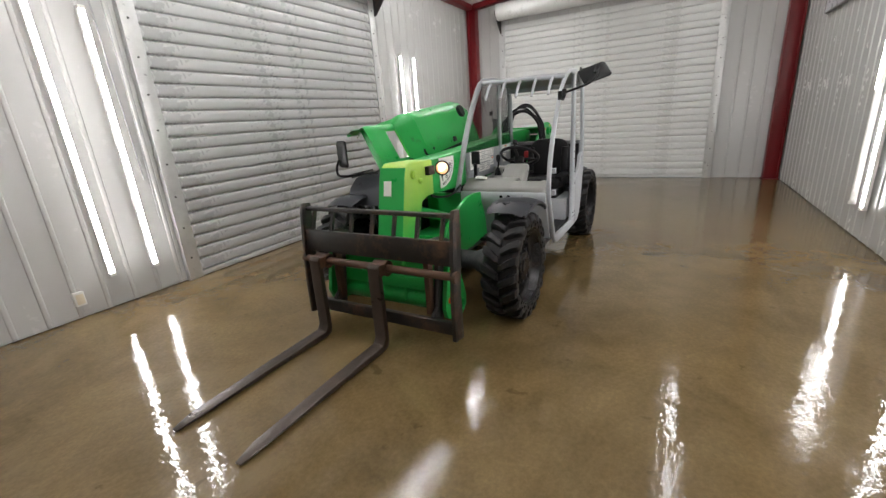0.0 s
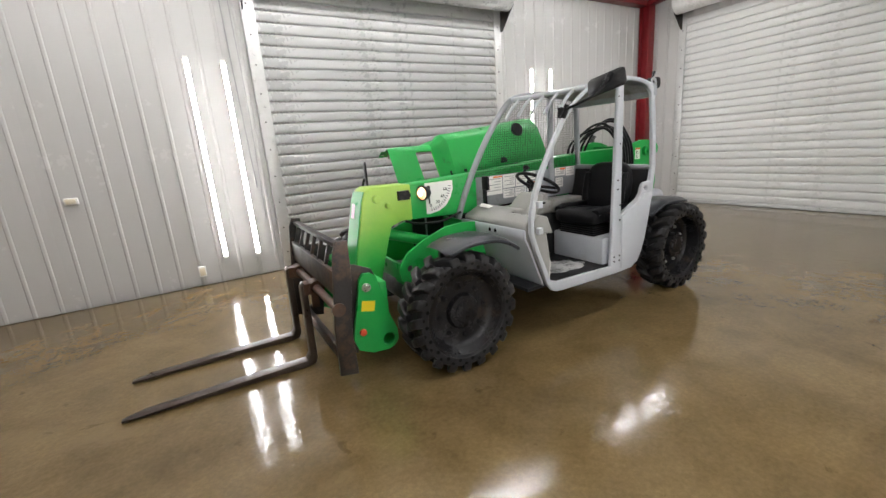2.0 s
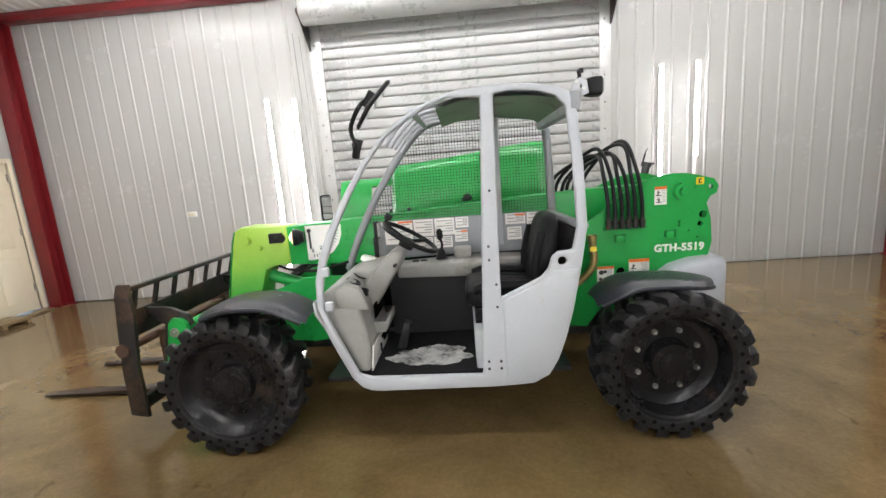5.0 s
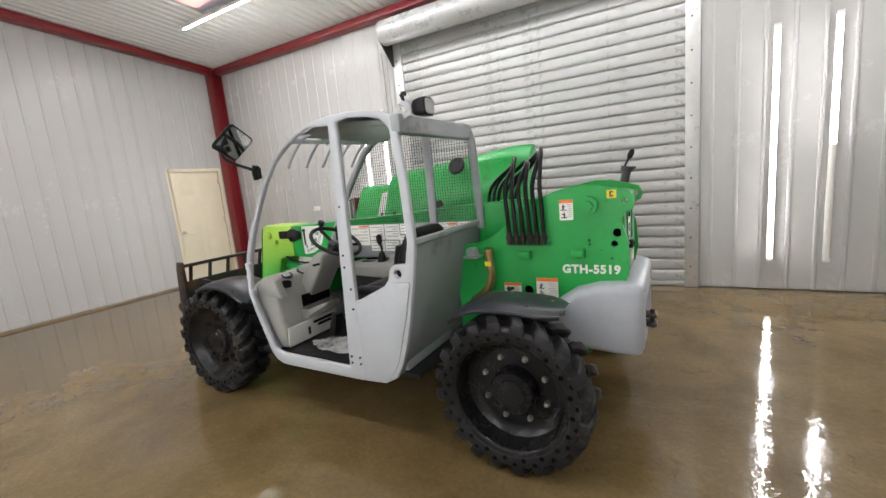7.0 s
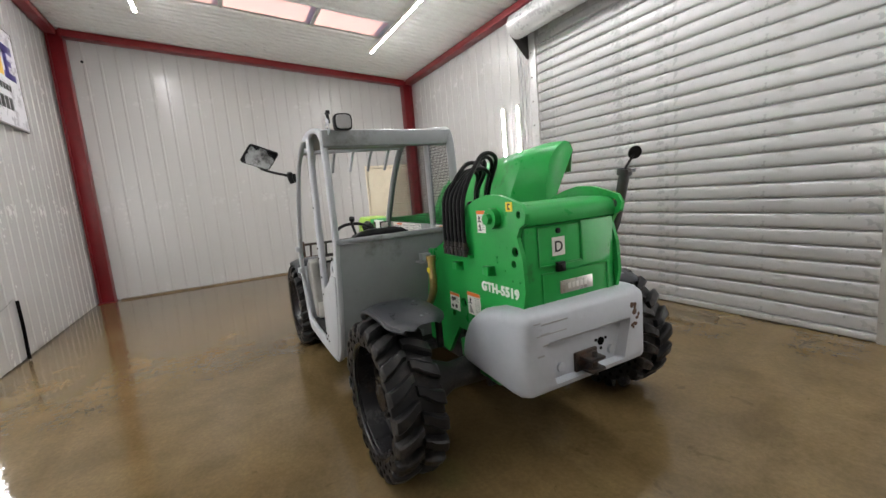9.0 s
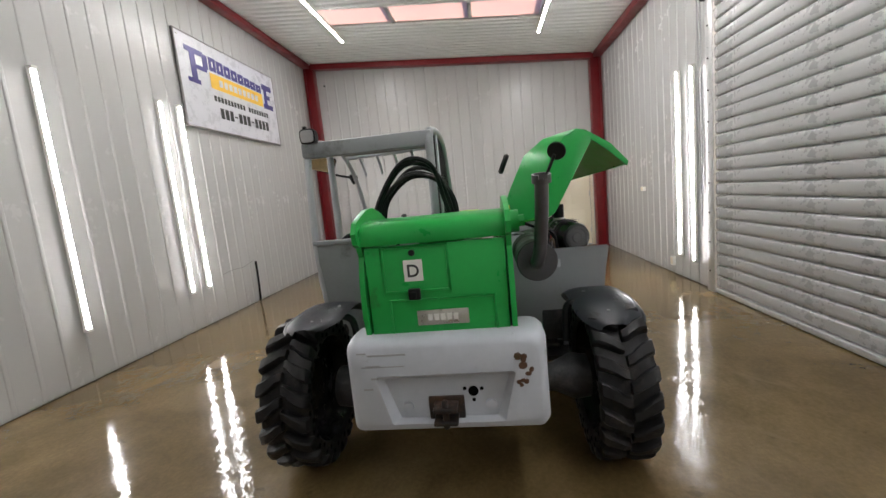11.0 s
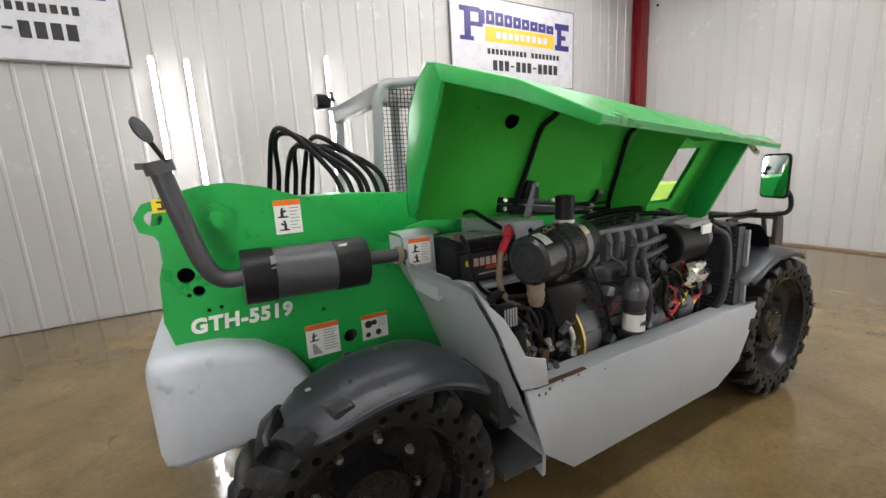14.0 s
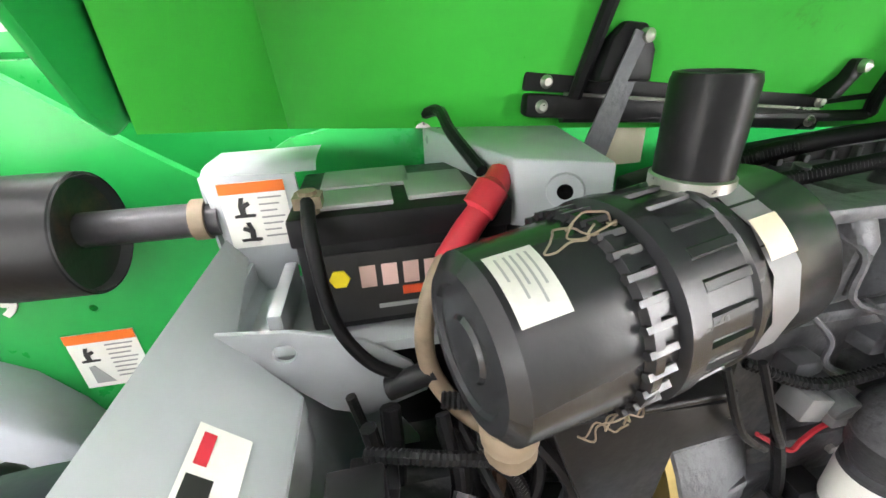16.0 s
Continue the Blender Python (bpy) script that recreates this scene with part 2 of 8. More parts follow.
def floor_material():
    """Wet brown concrete: a film of water with drier, rougher patches and ripples."""
    m = bpy.data.materials.new("wet_concrete")
    m.use_nodes = True
    nt = m.node_tree
    b = nt.nodes["Principled BSDF"]
    tc = nt.nodes.new("ShaderNodeTexCoord")

    def noise_node(scale, detail, rough=0.6, dist=0.0):
        n = nt.nodes.new("ShaderNodeTexNoise")
        n.inputs["Scale"].default_value = scale
        n.inputs["Detail"].default_value = detail
        n.inputs["Roughness"].default_value = rough
        n.inputs["Distortion"].default_value = dist
        nt.links.new(tc.outputs["Object"], n.inputs["Vector"])
        return n.outputs["Fac"]

    def spread(value, a, c, lo, hi):
        r = nt.nodes.new("ShaderNodeMapRange")
        r.interpolation_type = 'SMOOTHSTEP'
        r.inputs["From Min"].default_value = a
        r.inputs["From Max"].default_value = c
        r.inputs["To Min"].default_value = lo
        r.inputs["To Max"].default_value = hi
        nt.links.new(value, r.inputs["Value"])
        return r.outputs[0]

    big = noise_node(0.9, 9, 0.68, 0.9)
    mid = noise_node(2.3, 8, 0.65, 0.4)
    fine = noise_node(38, 5, 0.7)
    ramp = nt.nodes.new("ShaderNodeValToRGB")
    e = ramp.color_ramp.elements
    e[0].position, e[0].color = 0.34, (0.112, 0.076, 0.033, 1)
    e[1].position, e[1].color = 0.68, (0.172, 0.122, 0.058, 1)
    mid_stop = e.new(0.50)
    mid_stop.color = (0.138, 0.095, 0.042, 1)
    nt.links.new(big, ramp.inputs[0])
    over = nt.nodes.new("ShaderNodeMix")
    over.data_type = 'RGBA'
    over.blend_type = 'MULTIPLY'
    over.inputs["Factor"].default_value = 1.0
    nt.links.new(ramp.outputs[0], over.inputs["A"])
    nt.links.new(spread(mid, 0.3, 0.72, 0.84, 1.16), over.inputs["B"])
    over2 = nt.nodes.new("ShaderNodeMix")
    over2.data_type = 'RGBA'
    over2.blend_type = 'MULTIPLY'
    over2.inputs["Factor"].default_value = 1.0
    nt.links.new(over.outputs["Result"], over2.inputs["A"])
    nt.links.new(spread(fine, 0.3, 0.75, 0.86, 1.12), over2.inputs["B"])
    # small dark wet prints and lighter dried silt
    stain = nt.nodes.new("ShaderNodeMix")
    stain.data_type = 'RGBA'
    nt.links.new(spread(noise_node(5.5, 4, 0.6, 0.6), 0.66, 0.72, 0.0, 0.55), stain.inputs["Factor"])
    nt.links.new(over2.outputs["Result"], stain.inputs["A"])
    stain.inputs["B"].default_value = (0.065, 0.043, 0.018, 1)
    silt = nt.nodes.new("ShaderNodeMix")
    silt.data_type = 'RGBA'
    nt.links.new(spread(noise_node(0.55, 7, 0.7, 1.6), 0.56, 0.66, 0.0, 0.6), silt.inputs["Factor"])
    nt.links.new(stain.outputs["Result"], silt.inputs["A"])
    silt.inputs["B"].default_value = (0.168, 0.120, 0.058, 1)
    nt.links.new(silt.outputs["Result"], b.inputs["Base Color"])
    wet = spread(mid, 0.38, 0.66, 0.04, 0.14)
    nt.links.new(wet, b.inputs["Roughness"])
    b.inputs["Specular IOR Level"].default_value = 0.5
    b.inputs["IOR"].default_value = 1.48
    bp = nt.nodes.new("ShaderNodeBump")
    bp.inputs["Strength"].default_value = 0.085
    bp.inputs["Distance"].default_value = 0.02
    nt.links.new(noise_node(13, 3, 0.5), bp.inputs["Height"])
    bp2 = nt.nodes.new("ShaderNodeBump")
    bp2.inputs["Strength"].default_value = 0.06
    bp2.inputs["Distance"].default_value = 0.006
    nt.links.new(noise_node(32, 2, 0.5), bp2.inputs["Height"])
    nt.links.new(bp.outputs[0], bp2.inputs["Normal"])
    nt.links.new(bp2.outputs[0], b.inputs["Normal"])
    return m


FLOOR = floor_material()


def skylight_material():
    m = bpy.data.materials.new("translucent_sheet")
    m.use_nodes = True
    nt = m.node_tree
    tr = nt.nodes.new("ShaderNodeBsdfTranslucent")
    tr.inputs[0].default_value = (0.95, 0.76, 0.74, 1)
    b = nt.nodes["Principled BSDF"]
    b.inputs["Base Color"].default_value = (0.66, 0.55, 0.54, 1)
    b.inputs["Roughness"].default_value = 0.3
    mx = nt.nodes.new("ShaderNodeMixShader")
    mx.inputs[0].default_value = 0.9
    nt.links.new(b.outputs[0], mx.inputs[1])
    nt.links.new(tr.outputs[0], mx.inputs[2])
    nt.links.new(mx.outputs[0], nt.nodes["Material Output"].inputs[0])
    return m


SKYLIGHT = skylight_material()

# ---- building helpers ----


def thing(name, label, category, at=(0, 0, 0), group="", kind=""):
    ob = new(name)
    ob.location = at
    ob.empty_display_size = 0.1
    return tagged(ob, label, category, group, kind)


def finish(bm, bevel=0.0, segments=2, angle=35):
    bmesh.ops.remove_doubles(bm, verts=bm.verts, dist=1e-5)
    bmesh.ops.recalc_face_normals(bm, faces=bm.faces)
    if bevel:
        sharp = [e for e in bm.edges if len(e.link_faces) == 2 and e.calc_face_angle() > radians(angle)]
        bmesh.ops.bevel(bm, geom=sharp, offset=bevel, segments=segments, profile=0.5, affect='EDGES', clamp_overlap=True)
    return bm


def mesh_of(name, bm, mats, smooth=40, bevel=0.0, segments=2, clean=True):
    if clean:
        finish(bm, bevel, segments)
    me = bpy.data.meshes.new(name)
    bm.to_mesh(me)
    bm.free()
    for m in (mats if isinstance(mats, (list, tuple)) else (mats,)):
        me.materials.append(m)
    if smooth:
        me.shade_smooth()
        me.set_sharp_from_angle(angle=radians(smooth))
    return me


def base_of(ob):
    p = Vector((0, 0, 0))
    while ob is not None:
        p += Vector(ob.location)
        ob = ob.parent
    return p


def part(name, bm, mat, parent, label="", bevel=0.0, segments=2, smooth=40, clean=True):
    """One mesh under a thing or under a part; the bmesh is in world metres."""
    shift = base_of(parent)
    if shift.length > 1e-9:
        bmesh.ops.translate(bm, verts=bm.verts, vec=-shift)
    ob = new(name, mesh_of(name, bm, mat, smooth, bevel, segments, clean))
    ob.parent = parent
    if label:
        ob["label"] = label
    return ob


def shared(name, me, parent, m):
    """One more piece on a mesh that others share too."""
    ob = new(name, me)
    ob.parent = parent
    ob.matrix_basis = m
    return ob


def box(bm, x0, x1, y0, y1, z0, z1, mat=0):
    vs = [bm.verts.new((x, y, z)) for x in (x0, x1) for y in (y0, y1) for z in (z0, z1)]
    for q in ((0, 1, 3, 2), (4, 6, 7, 5), (0, 4, 5, 1), (2, 3, 7, 6), (0, 2, 6, 4), (1, 5, 7, 3)):
        bm.faces.new([vs[i] for i in q]).material_index = mat
    return bm


def boxes(*rows):
    bm = bmesh.new()
    for r in rows:
        box(bm, *r)
    return bm


def frame_of(d):
    d = Vector(d).normalized()
    u = d.cross(Vector((0, 0, 1)) if abs(d.z) < 0.9 else Vector((1, 0, 0))).normalized()
    return d, u, d.cross(u)


def rod(bm, p0, p1, r0, r1=None, seg=20, mat=0, caps=True):
    r1 = r0 if r1 is None else r1
    p0, p1 = Vector(p0), Vector(p1)
    d, u, v = frame_of(p1 - p0)
    rings = []
    for p, r in ((p0, r0), (p1, r1)):
        rings.append([bm.verts.new(p + u * (r * math.cos(2 * math.pi * i / seg)) + v * (r * math.sin(2 * math.pi * i / seg))) for i in range(seg)])
    for i in range(seg):
        j = (i + 1) % seg
        bm.faces.new((rings[0][i], rings[0][j], rings[1][j], rings[1][i])).material_index = mat
    if caps:
        bm.faces.new(rings[0][::-1]).material_index = mat
        bm.faces.new(rings[1]).material_index = mat
    return bm


def turned(bm, profile, origin, axis, seg=32, mat=0, close=False):
    """A body of revolution: profile rows are (distance along the axis, radius)."""
    d, u, v = frame_of(axis)
    o = Vector(origin)
    rings = []
    for h, r in profile:
        c = o + d * h
        if r < 1e-6:
            rings.append([bm.verts.new(c)])
        else:
            rings.append([bm.verts.new(c + u * (r * math.cos(2 * math.pi * i / seg)) + v * (r * math.sin(2 * math.pi * i / seg))) for i in range(seg)])
    pairs = list(zip(rings, rings[1:]))
    if close:
        pairs.append((rings[-1], rings[0]))
    for a, c in pairs:
        for i in range(seg):
            j = (i + 1) % seg
            if len(a) == 1 and len(c) == 1:
                continue
            if len(a) == 1:
                f = (a[0], c[j], c[i])
            elif len(c) == 1:
                f = (a[i], a[j], c[0])
            else:
                f = (a[i], a[j], c[j], c[i])
            bm.faces.new(f).material_index = mat
    return bm


def smooth_path(points, steps=6):
    pts = [Vector(p) for p in points]
    if len(pts) < 3:
        return pts
    ext = [pts[0] * 2 - pts[1], *pts, pts[-1] * 2 - pts[-2]]
    out = []
    for a, b, c, d in zip(ext, ext[1:], ext[2:], ext[3:]):
        for k in range(steps):
            t = k / steps
            out.append(0.5 * ((2 * b) + (c - a) * t + (2 * a - 5 * b + 4 * c - d) * t * t + (3 * b - a - 3 * c + d) * t ** 3))
    out.append(pts[-1])
    return out


def tube(bm, points, r, seg=10, steps=6, mat=0, flat=1.0):
    """A hose or bent bar along points; flat squeezes it across its second axis."""
    pts = smooth_path(points, steps) if steps else [Vector(p) for p in points]
    prev, rings = None, []
    for i, p in enumerate(pts):
        d = (pts[min(i + 1, len(pts) - 1)] - pts[max(i - 1, 0)]).normalized()
        if prev is None:
            _, u, v = frame_of(d)
        else:
            u = (prev - d * prev.dot(d)).normalized()
            v = d.cross(u)
        prev = u
        rings.append([bm.verts.new(p + u * (r * math.cos(2 * math.pi * k / seg)) + v * (r * flat * math.sin(2 * math.pi * k / seg))) for k in range(seg)])
    for a, c in zip(rings, rings[1:]):
        for i in range(seg):
            j = (i + 1) % seg
            bm.faces.new((a[i], a[j], c[j], c[i])).material_index = mat
    bm.faces.new(rings[0][::-1]).material_index = mat
    bm.faces.new(rings[-1]).material_index = mat
    return bm


def circle(cx, cz, r, n=16):
    return [(cx + r * math.cos(2 * math.pi * i / n), cz + r * math.sin(2 * math.pi * i / n)) for i in range(n)]


def plate(bm, outer, holes, a, b, axis='y', mat=0):
    """A flat sheet from a to b along an axis, cut to an outline with holes. Outlines: 'y' (x, z), 'x' (y, z), 'z' (x, y)."""
    def at(p, h):
        return {'y': (p[0], h, p[1]), 'x': (h, p[0], p[1]), 'z': (p[0], p[1], h)}[axis]
    sides = []
    for h in (a, b):
        edges, loops = [], []
        for loop in (outer, *holes):
            vs = [bm.verts.new(at(p, h)) for p in loop]
            loops.append(vs)
            edges += [bm.edges.new((vs[i], vs[(i + 1) % len(vs)])) for i in range(len(vs))]
        made = bmesh.ops.triangle_fill(bm, use_beauty=True, use_dissolve=False, edges=edges)
        for g in made["geom"]:
            if isinstance(g, bmesh.types.BMFace):
                g.material_index = mat
        sides.append(loops)
    for la, lb in zip(*sides):
        for i in range(len(la)):
            j = (i + 1) % len(la)
            bm.faces.new((la[i], la[j], lb[j], lb[i])).material_index = mat
    return bm


def text_mesh(name, words, size, mat, m, parent, shear=0.0, bold=0.0, depth=0.002):
    cu = bpy.data.curves.new(name, 'FONT')
    cu.body = words
    cu.size = size
    cu.shear = shear
    cu.offset = bold
    cu.extrude = depth
    cu.space_character = 1.10
    cu.align_x = 'LEFT'
    cu.resolution_u = 4
    tmp = bpy.data.objects.new(name + "_curve", cu)
    me = bpy.data.meshes.new_from_object(tmp)
    bpy.data.objects.remove(tmp)
    me.materials.clear()
    me.materials.append(mat)
    ob = new(name, me)
    ob.parent = parent
    ob.matrix_basis = m
    return ob

# ---- the bay ----
EAST, WEST, FRONT, REAR = -2.80, 3.62, 6.05, -6.10


def roof(y):
    """Height of the sloping ceiling."""
    return 4.30 + 0.087 * y


E_DOOR = (-2.08, 1.60, 3.45)
R_DOOR = (-1.92, 2.38, 3.50)
MAN_DOOR = (-2.49, -1.56, 2.10)


def wall_shell(name, spans, label):
    ob = new(name, mesh_of(name, boxes(*spans), WALL, smooth=0))
    return tagged(ob, label, "wall", kind="structure")


bm = boxes((REAR - 0.3, FRONT + 0.3, EAST - 0.3, WEST + 0.3, -0.15, 0.0))
tagged(new("floor", mesh_of("floor", bm, FLOOR, smooth=0)), "wet brown polished concrete floor with puddles", "floor", kind="structure")

T = 0.16
wall_east = wall_shell("wall_east", [
    (REAR - T, E_DOOR[0] - 0.12, EAST - 0.02 - T, EAST - 0.02, 0, roof(EAST) + 0.05),
    (E_DOOR[1] + 0.12, FRONT + T, EAST - 0.02 - T, EAST - 0.02, 0, roof(EAST) + 0.05),
    (E_DOOR[0] - 0.12, E_DOOR[1] + 0.12, EAST - 0.02 - T, EAST - 0.02, E_DOOR[2], roof(EAST) + 0.05)],
    "white ribbed steel wall round the roller door")
wall_west = wall_shell("wall_west", [(REAR - T, FRONT + T, WEST + 0.02, WEST + 0.02 + T, 0, roof(WEST) + 0.05)], "white ribbed steel wall with signs and lamps")
wall_front = wall_shell("wall_front", [
    (FRONT + 0.02, FRONT + 0.02 + T, MAN_DOOR[1], WEST, 0, roof(EAST)),
    (FRONT + 0.02, FRONT + 0.02 + T, EAST, MAN_DOOR[0], 0, roof(EAST)),
    (FRONT + 0.02, FRONT + 0.02 + T, MAN_DOOR[0], MAN_DOOR[1], MAN_DOOR[2], roof(EAST))],
    "white ribbed steel end wall with a door")
wall_rear = wall_shell("wall_rear", [
    (REAR - 0.02 - T, REAR - 0.02, EAST, R_DOOR[0] - 0.1, 0, roof(EAST)),
    (REAR - 0.02 - T, REAR - 0.02, R_DOOR[1] + 0.1, WEST, 0, roof(EAST)),
    (REAR - 0.02 - T, REAR - 0.02, R_DOOR[0] - 0.1, R_DOOR[1] + 0.1, R_DOOR[2], roof(EAST))],
    "white ribbed steel end wall round the roller door")

PITCH, RIB = 0.2286, 0.010


def ribbed(width, first, z0, z1a, z1b):
    """A wall sheet with narrow upright ribs, the first at a given distance; local x along the wall, local y out of it."""
    prof = [(0.0, 0.0)]
    c = first
    while c < width - 0.03:
        if c > 0.03:
            prof += [(c - 0.021, 0.0), (c - 0.015, RIB * 0.75), (c - 0.008, RIB), (c + 0.008, RIB), (c + 0.015, RIB * 0.75), (c + 0.021, 0.0)]
        c += PITCH
    prof.append((width, 0.0))
    bm = bmesh.new()
    low = [bm.verts.new((u, d, z0)) for u, d in prof]
    high = [bm.verts.new((u, d, z1a + (z1b - z1a) * u / width)) for u, d in prof]
    for i in range(len(prof) - 1):
        bm.faces.new((low[i], low[i + 1], high[i + 1], high[i]))
    return mesh_of("panel", bm, WALL, smooth=0, clean=False)


def panels(parent, m_at, start, end, z0, top, phase=0.0):
    """Sheets of four ribs each from start to end along a wall; a rib stands at phase."""
    cover = 4 * PITCH
    a = start
    edge = phase - PITCH / 2 + cover * math.ceil((start - phase + PITCH / 2) / cover + 0.02)
    while a < end - 1e-6:
        e = min(edge, end) if end - edge > 0.05 else end
        k = math.ceil((a - phase) / PITCH)
        shared("panel", ribbed(e - a - 0.002, phase + k * PITCH - a, z0, top(a), top(e)), parent, m_at(a))
        a, edge = e, edge + cover


def flat(h):
    return lambda u: h


east_at = lambda x: Matrix(((1, 0, 0, x), (0, 1, 0, EAST), (0, 0, 1, 0), (0, 0, 0, 1)))
west_at = lambda x: Matrix(((1, 0, 0, x), (0, -1, 0, WEST), (0, 0, 1, 0), (0, 0, 0, 1)))
front_at = lambda y: Matrix(((0, -1, 0, FRONT), (1, 0, 0, y), (0, 0, 1, 0), (0, 0, 0, 1)))
rear_at = lambda y: Matrix(((0, 1, 0, REAR), (1, 0, 0, y), (0, 0, 1, 0), (0, 0, 0, 1)))
hE, hW = flat(roof(EAST) - 0.01), flat(roof(WEST) - 0.01)
panels(wall_east, east_at, REAR, E_DOOR[0] - 0.13, 0.014, hE, 3.175)
panels(wall_east, east_at, E_DOOR[1] + 0.15, FRONT, 0.014, hE, 3.175)
panels(wall_east, east_at, E_DOOR[0] - 0.13, E_DOOR[1] + 0.15, E_DOOR[2], hE, 3.175)
panels(wall_west, west_at, REAR, FRONT, 0.014, hW, -0.94)
panels(wall_front, front_at, MAN_DOOR[1] + 0.05, WEST, 0.014, roof)
panels(wall_front, front_at, EAST, MAN_DOOR[0] - 0.05, 0.014, roof)
panels(wall_front, front_at, MAN_DOOR[0] - 0.05, MAN_DOOR[1] + 0.05, MAN_DOOR[2] + 0.05, roof)
panels(wall_rear, rear_at, EAST, R_DOOR[0] - 0.12, 0.014, roof)
panels(wall_rear, rear_at, R_DOOR[1] + 0.12, WEST, 0.014, roof)
panels(wall_rear, rear_at, R_DOOR[0] - 0.12, R_DOOR[1] + 0.12, R_DOOR[2], roof)
# gables above the lower eave
for nm, x in (("gable_front", FRONT + 0.02), ("gable_rear", REAR - 0.02 - T)):
    bm = plate(bmesh.new(), [(EAST, roof(EAST)), (WEST, roof(EAST)), (WEST, roof(WEST) + 0.05), (EAST, roof(EAST) + 0.05)], [], x, x + T, 'x')
    tagged(new(nm, mesh_of(nm, bm, WALL, smooth=0)), "white steel gable strip above the end wall", "wall", kind="structure")

# ceiling: one ribbed sheet with a skylight opening
SKY = (3.33, 3.95, -1.32, 2.22)


def ceiling():
    bm = bmesh.new()

    def strip(x0, x1, y0, y1):
        n = max(1, round((x1 - x0) / 0.152))
        s = (x1 - x0) / n
        us = [(x0, 0.0)]
        for k in range(n):
            c = x0 + (k + 0.5) * s
            us += [(c - 0.045, 0.0), (c - 0.025, -0.022), (c + 0.025, -0.022), (c + 0.045, 0.0)]
        us.append((x1, 0.0))
        a = [bm.verts.new((u, y0, roof(y0) + d)) for u, d in us]
        b = [bm.verts.new((u, y1, roof(y1) + d)) for u, d in us]
        for i in range(len(us) - 1):
            bm.faces.new((a[i], a[i + 1], b[i + 1], b[i]))
    lo, hi = EAST - 0.15, WEST + 0.15
    strip(REAR - 0.15, SKY[0], lo, hi)
    strip(SKY[1], FRONT + 0.15, lo, hi)
    strip(SKY[0], SKY[1], lo, SKY[2])
    strip(SKY[0], SKY[1], SKY[3], hi)
    # roof deck above the sheet
    for x0, x1, y0, y1 in ((REAR - 0.2, SKY[0], lo, hi), (SKY[1], FRONT + 0.2, lo, hi), (SKY[0], SKY[1], lo, SKY[2]), (SKY[0], SKY[1], SKY[3], hi)):
        vs = [bm.verts.new((x, y, roof(y) + 0.03 + h)) for h in (0, 0.08) for x, y in ((x0, y0), (x1, y0), (x1, y1), (x0, y1))]
        for q in ((0, 1, 2, 3), (7, 6, 5, 4), (0, 4, 5, 1), (1, 5, 6, 2), (2, 6, 7, 3), (3, 7, 4, 0)):
            bm.faces.new([vs[i] for i in q])
    return mesh_of("ceiling", bm, CEIL, smooth=0, clean=False)


tagged(new("ceiling", ceiling()), "white ribbed sheet-metal ceiling sloping to one side", "ceiling", kind="structure")

skylight = thing("window_1", "translucent pinkish skylight panels in the ceiling", "skylight", kind="structure")
cuts = [SKY[2], -0.19, 1.10, SKY[3]]
for y0, y1 in zip(cuts, cuts[1:]):
    bm = bmesh.new()
    vs = [bm.verts.new((x, y, roof(y) + 0.02 + h)) for h in (0, 0.006) for x, y in ((SKY[0], y0 + 0.02), (SKY[1], y0 + 0.02), (SKY[1], y1 - 0.02), (SKY[0], y1 - 0.02))]
    for q in ((3, 2, 1, 0), (4, 5, 6, 7), (0, 1, 5, 4), (1, 2, 6, 5), (2, 3, 7, 6), (3, 0, 4, 7)):
        bm.faces.new([vs[i] for i in q])
    ob = part("pane", bm, SKYLIGHT, skylight, smooth=0)
for y in cuts[1:3]:
    part("purlin", boxes((SKY[0], SKY[1], y - 0.03, y + 0.03, roof(y) - 0.01, roof(y) + 0.09)), GUIDE, skylight)

# red steel frame
def beam_section(bm, x0, x1, y0, y1, z0, z1, along):
    """An I section between two corners, along 'z', 'x' or 'y'."""
    f = 0.014
    if along == 'z':
        box(bm, x0, x1, y0, y0 + f, z0, z1)
        box(bm, x0, x1, y1 - f, y1, z0, z1)
        box(bm, (x0 + x1) / 2 - 0.006, (x0 + x1) / 2 + 0.006, y0 + f, y1 - f, z0, z1)
    return bm


for nm, x0, x1, y0, y1 in (("steel_column", 5.83, 6.03, EAST + 0.03, -2.56), ("steel_column", 5.83, 6.03, 3.38, WEST - 0.03),
                           ("steel_column", -6.06, -5.86, EAST + 0.03, -2.56), ("steel_column", -6.06, -5.86, 3.36, WEST - 0.03)):
    col = thing(nm, "red-painted steel column standing in the bay's corner", "column", ((x0 + x1) / 2, (y0 + y1) / 2, 0), group="corner columns")
    bm = bmesh.new()
    beam_section(bm, x0, x1, y0, y1, 0.012, roof(y0) - 0.02, 'z')
    part("shaft", bm, REDSTEEL, col, bevel=0.002)
    part("base_plate", boxes((x0 - 0.02, x1 + 0.02, y0 - 0.02, y1 + 0.02, 0, 0.012)), REDSTEEL, col)


def sloped_beam(x0, x1, y0, y1, h):
    bm = bmesh.new()
    vs = [bm.verts.new((x, y, roof(y) - d)) for d in (0.03, 0.03 + h) for x, y in ((x0, y0), (x1, y0), (x1, y1), (x0, y1))]
    for q in ((0, 1, 2, 3), (7, 6, 5, 4), (0, 4, 5, 1), (1, 5, 6, 2), (2, 6, 7, 3), (3, 7, 4, 0)):
        bm.faces.new([vs[i] for i in q])
    return bm


